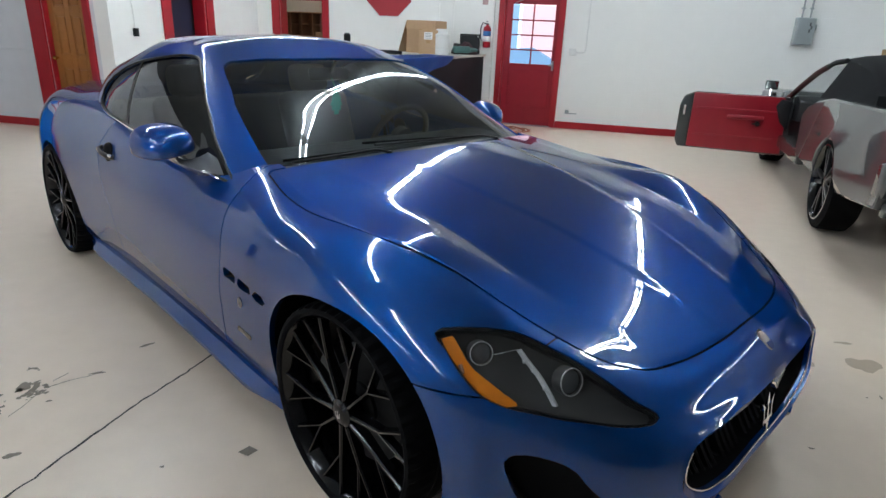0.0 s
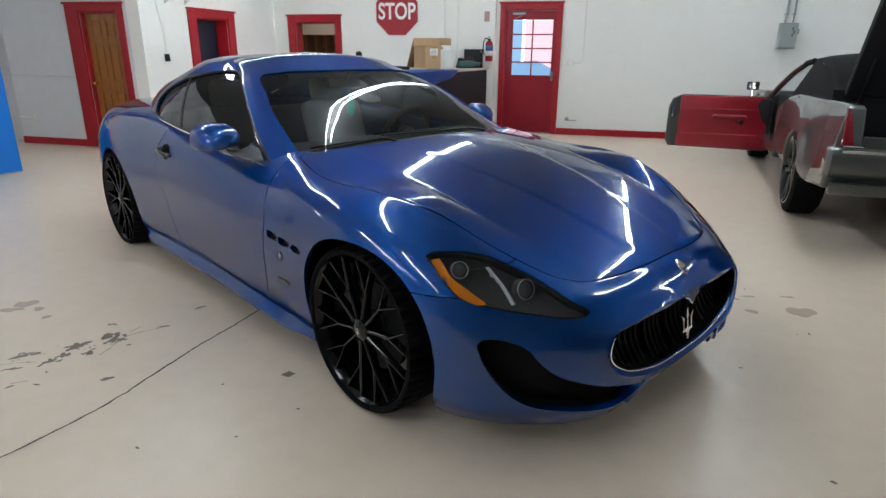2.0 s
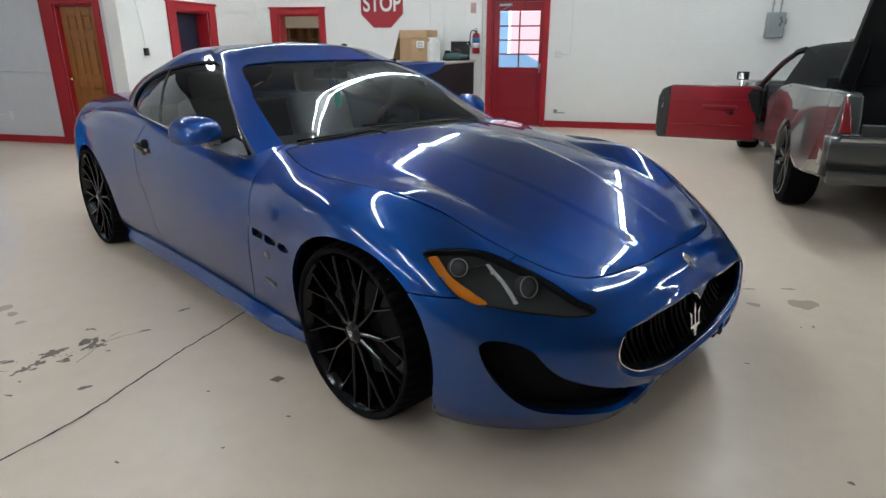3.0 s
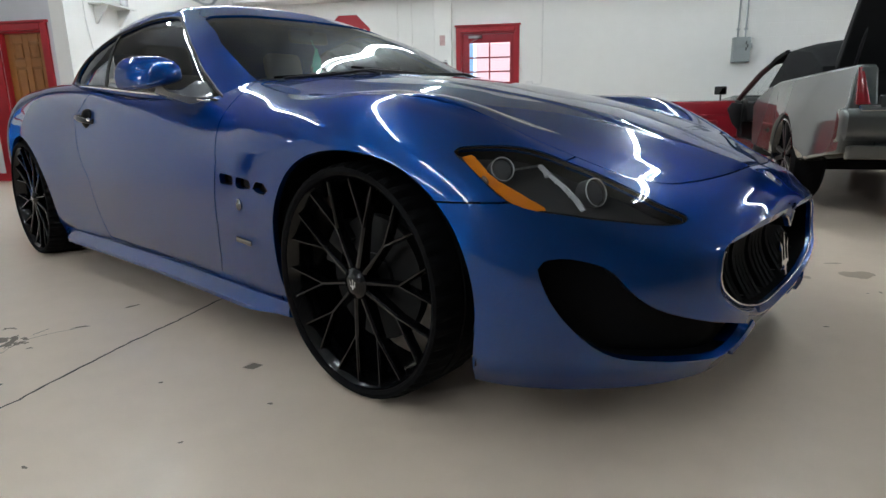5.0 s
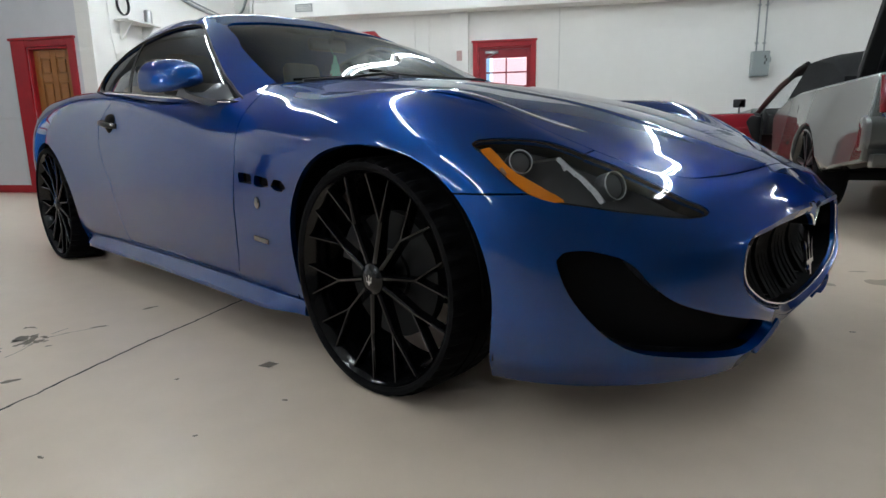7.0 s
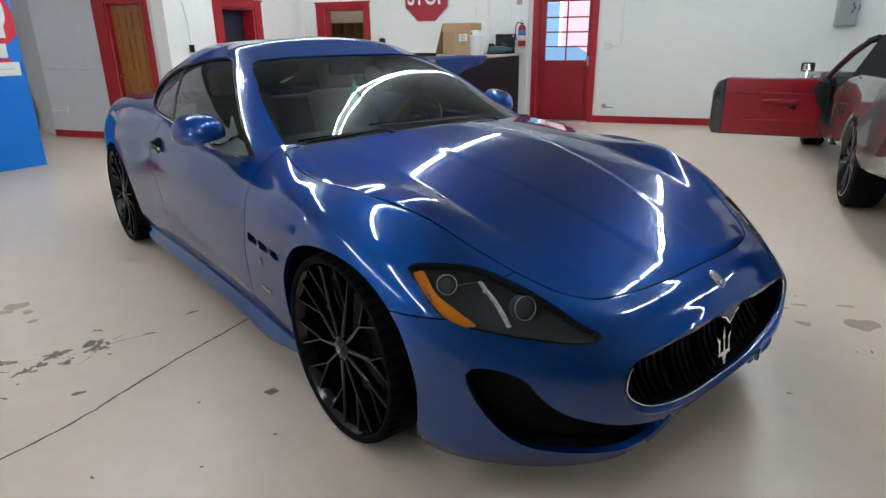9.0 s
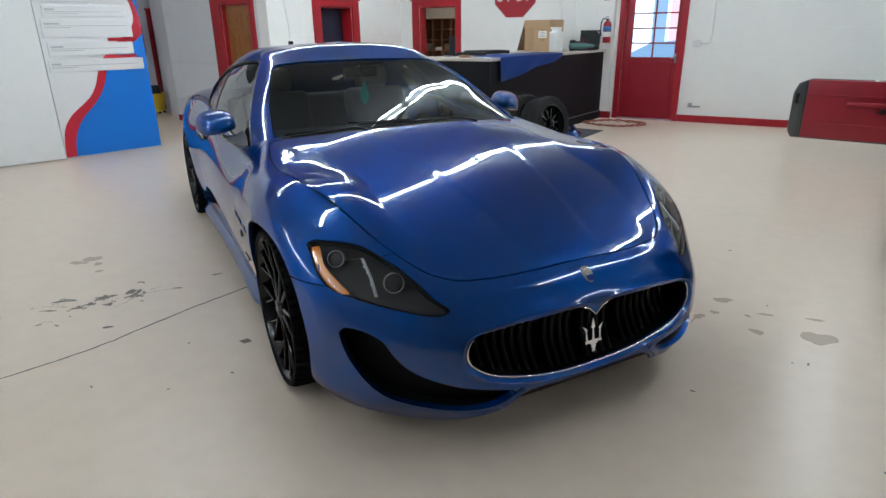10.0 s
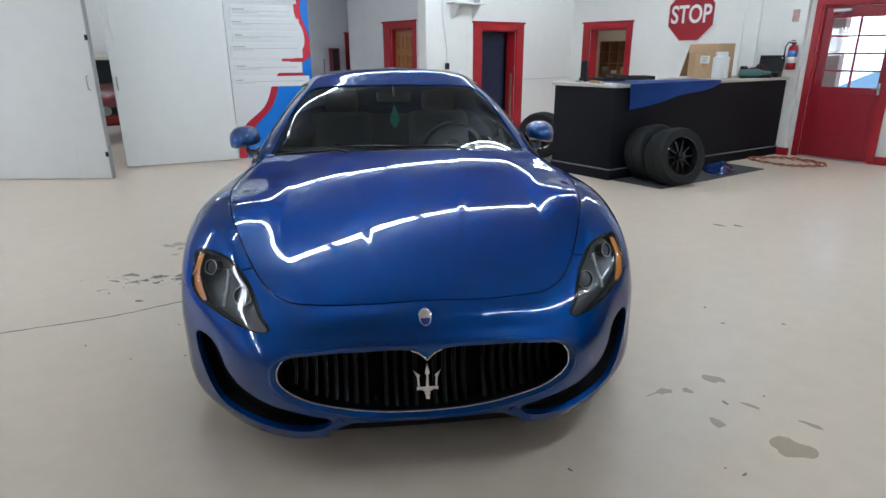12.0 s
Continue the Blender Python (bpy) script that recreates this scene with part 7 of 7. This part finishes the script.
        bm = bmesh.new()
        tube(bm, [(2.12, s * .68, 1.235), (1.7, s * .715, 1.29), (1.2, s * .73, 1.32)], .022, 8)
        part("roof_rail", bm, S_TOP, car, smooth=60)
    bm = bmesh.new()
    vs = [bm.verts.new(p) for p in ((2.60, -.86, .90), (2.60, .86, .90), (2.14, .66, 1.25), (2.14, -.66, 1.25))]
    bm.faces.new(vs)
    bmesh.ops.solidify(bm, geom=bm.faces[:], thickness=.005)
    part("windscreen", bm, PANE, car)
    # red interior
    bm = bmesh.new()
    prism(bm, [(2.65, .60), (2.65, .88), (2.45, .90), (2.28, .84), (2.26, .62)], -.84, .84, bevel=.02)
    part("dashboard", bm, BLACK, car, "black padded dashboard", 40)
    for x, z in ((1.15, .0), (.25, .03)):
        bm = bmesh.new()
        box(bm, x, x + .55, -.76, .76, .36, .52, .06, 3)
        box(bm, -.08, .08, -.76, .76, .0, .46, .06, 3, m=pose(x - .02, 0, .46 + z, 0, -14, 0))
        part("bench_seat", bm, S_RED, car, "red vinyl bench seat", 40)
    bm = bmesh.new()
    turn = Matrix.Translation((2.05, .42, .86)) @ Matrix.Rotation(radians(-60), 4, "Y")
    tube(bm, [turn @ Vector((.19 * math.cos(a), .19 * math.sin(a), 0)) for a in np.linspace(0, math.tau, 30, endpoint=False)], .013, 8, closed=True)
    cyl(bm, turn @ Vector((0, -.18, 0)), turn @ Vector((0, .18, 0)), .012, seg=8)
    cyl(bm, turn @ Vector((0, 0, .02)), (2.35, .42, .72), .025, seg=10)
    part("steering_wheel", bm, BLACK, car, "thin black steering wheel", 60)
    # open driver's door, hinged at its front edge
    door_at = pose(2.515, .85, -.015, 0, 0, 91.1)
    def placed(bm):
        bm.transform(door_at)
        return bm
    bm = bmesh.new()
    prism(bm, [(0, .22), (0, .80), (.06, .885), (1.08, .885), (1.20, .83), (1.24, .72), (1.24, .29), (1.20, .215), (.05, .205)], -.02, .06, bevel=.018)
    dr = part("door", placed(bm), S_PAINT, car, "open door with red inner trim", 40)
    bm = bmesh.new()
    prism(bm, [(.05, .225), (.08, .80), (.12, .878), (1.10, .875), (1.10, .232)], .0605, .085, bevel=.01)
    part("inner_trim", placed(bm), S_RED, dr, "red vinyl inner door trim", 40)
    for z in (.385, .70):
        bm = bmesh.new()
        box(bm, .16, 1.06, .084, .094, z, z + .018, .005, 2)
        part("trim_ridge", placed(bm), S_RED, dr)
    bm = bmesh.new()
    box(bm, .30, .70, .086, .125, .60, .65, .018, 3)
    part("arm_rest", placed(bm), S_RED, dr, smooth=40)
    bm = bmesh.new()
    cyl(bm, (.36, .085, .56), (.36, .12, .56), .028, seg=18)
    box(bm, .35, .42, .118, .13, .552, .568, .004)
    part("door_pull", placed(bm), BLACK, dr, "round black handle")
    bm = bmesh.new()
    prism(bm, [(.03, .50), (.03, .84), (.15, .86), (.20, .78), (.13, .60)], .0605, .10, bevel=.015)
    part("hinge_cover", placed(bm), BLACK, dr, smooth=40)
    bm = bmesh.new()
    prism(bm, [(1.112, .225), (1.112, .872), (1.19, .82), (1.228, .72), (1.228, .30), (1.19, .225)], .0605, .072, bevel=.006)
    part("lock_pillar", placed(bm), mat("dark green-grey edge", (.035, .042, .042), .3, coat=.6), dr, smooth=40)
    bm = bmesh.new()
    box(bm, 1.17, 1.20, .071, .080, .60, .72, .004)
    part("latch", placed(bm), CHROME, dr)
    bm = bmesh.new()
    box(bm, .20, .34, -.05, -.02, .955, 1.055, .014, 3)
    mr = part("door_mirror", placed(bm), BLACK, dr, "square black-rimmed door mirror", 40)
    bm = bmesh.new()
    box(bm, .212, .328, -.0195, -.017, .967, 1.043)
    part("mirror_glass", placed(bm), MIRROR, mr)
    bm = bmesh.new()
    cyl(bm, (.27, -.03, .885), (.27, -.035, .957), .012, seg=10)
    part("mirror_stem", placed(bm), CHROME, mr)
    # wheels
    for x in (0, 3.27):
        for s in (1, -1):
            m = pose(x, 0, .385) @ Matrix.Scale(s, 4, (0, 1, 0)) @ Matrix.Translation((0, .03, 0)) @ Matrix.Diagonal((1.04, 1, 1.04, 1))
            bm = bmesh.new()
            lathe(bm, [(.29, .70), (.33, .70), (.365, .73), (.37, .76), (.37, .90), (.362, .935), (.33, .95), (.29, .945)], 56)
            bm.transform(m)
            w = part("wheel", bm, RUBBER, car, "large wheel with thin black spokes", 40)
            bm = bmesh.new()
            lathe(bm, [(.292, .943), (.297, .952), (.285, .955), (.272, .93), (.265, .80), (.29, .71)], 56)
            lathe(bm, [(0, .925), (.04, .925), (.06, .91), (.06, .86), (0, .86)], 24)
            bm.transform(m)
            part("rim", bm, GLOSS_BLACK, w, smooth=40)
            for k in range(5):
                for lean in (-.17, .17):
                    bm = bmesh.new()
                    box(bm, .045, .28, -.016, .016, -.03, 0, .006)
                    bm.transform(m @ Matrix.Rotation(k * math.tau / 5 + lean, 4, "Y") @ pose(0, .93, 0, -90))
                    part("spoke", bm, SATIN, w)
            bm = bmesh.new()
            lathe(bm, [(.06, .83), (.20, .83), (.20, .80), (.06, .80)], 32, closed=True)
            bm.transform(m)
            part("brake_disc", bm, DISC, w)
    bm = bmesh.new()
    cyl(bm, (0, -.8, .36), (0, .8, .36), .05, seg=14)
    cyl(bm, (-.9, -.3, .34), (-.2, -.3, .34), .09, seg=18)
    part("rear_axle", bm, BLACK, car, smooth=40)
    # a long tail behind the rear wheels
    for ob in car.children_recursive:
        if ob.type == "MESH":
            for v in ob.data.vertices:
                if v.co.x < -.40:
                    v.co.x = -.40 + (v.co.x + .40) * 1.10
    return car


build_convertible()
single("carton_on_shelf", lambda b: box(b, -.25, .25, -.15, .15, 0, .12, .004), CARD, "flat cardboard carton on the far wall ledge", "box", at=pose(4.55, WALL_Y - .16, 1.32))
single("wall_ledge", lambda b: box(b, -.6, .9, -.32, 0, -.03, 0, .004), WHITE_PLASTIC, "white ledge fixed to the wall behind the grey car", "ledge", at=pose(4.55, WALL_Y, 1.32))
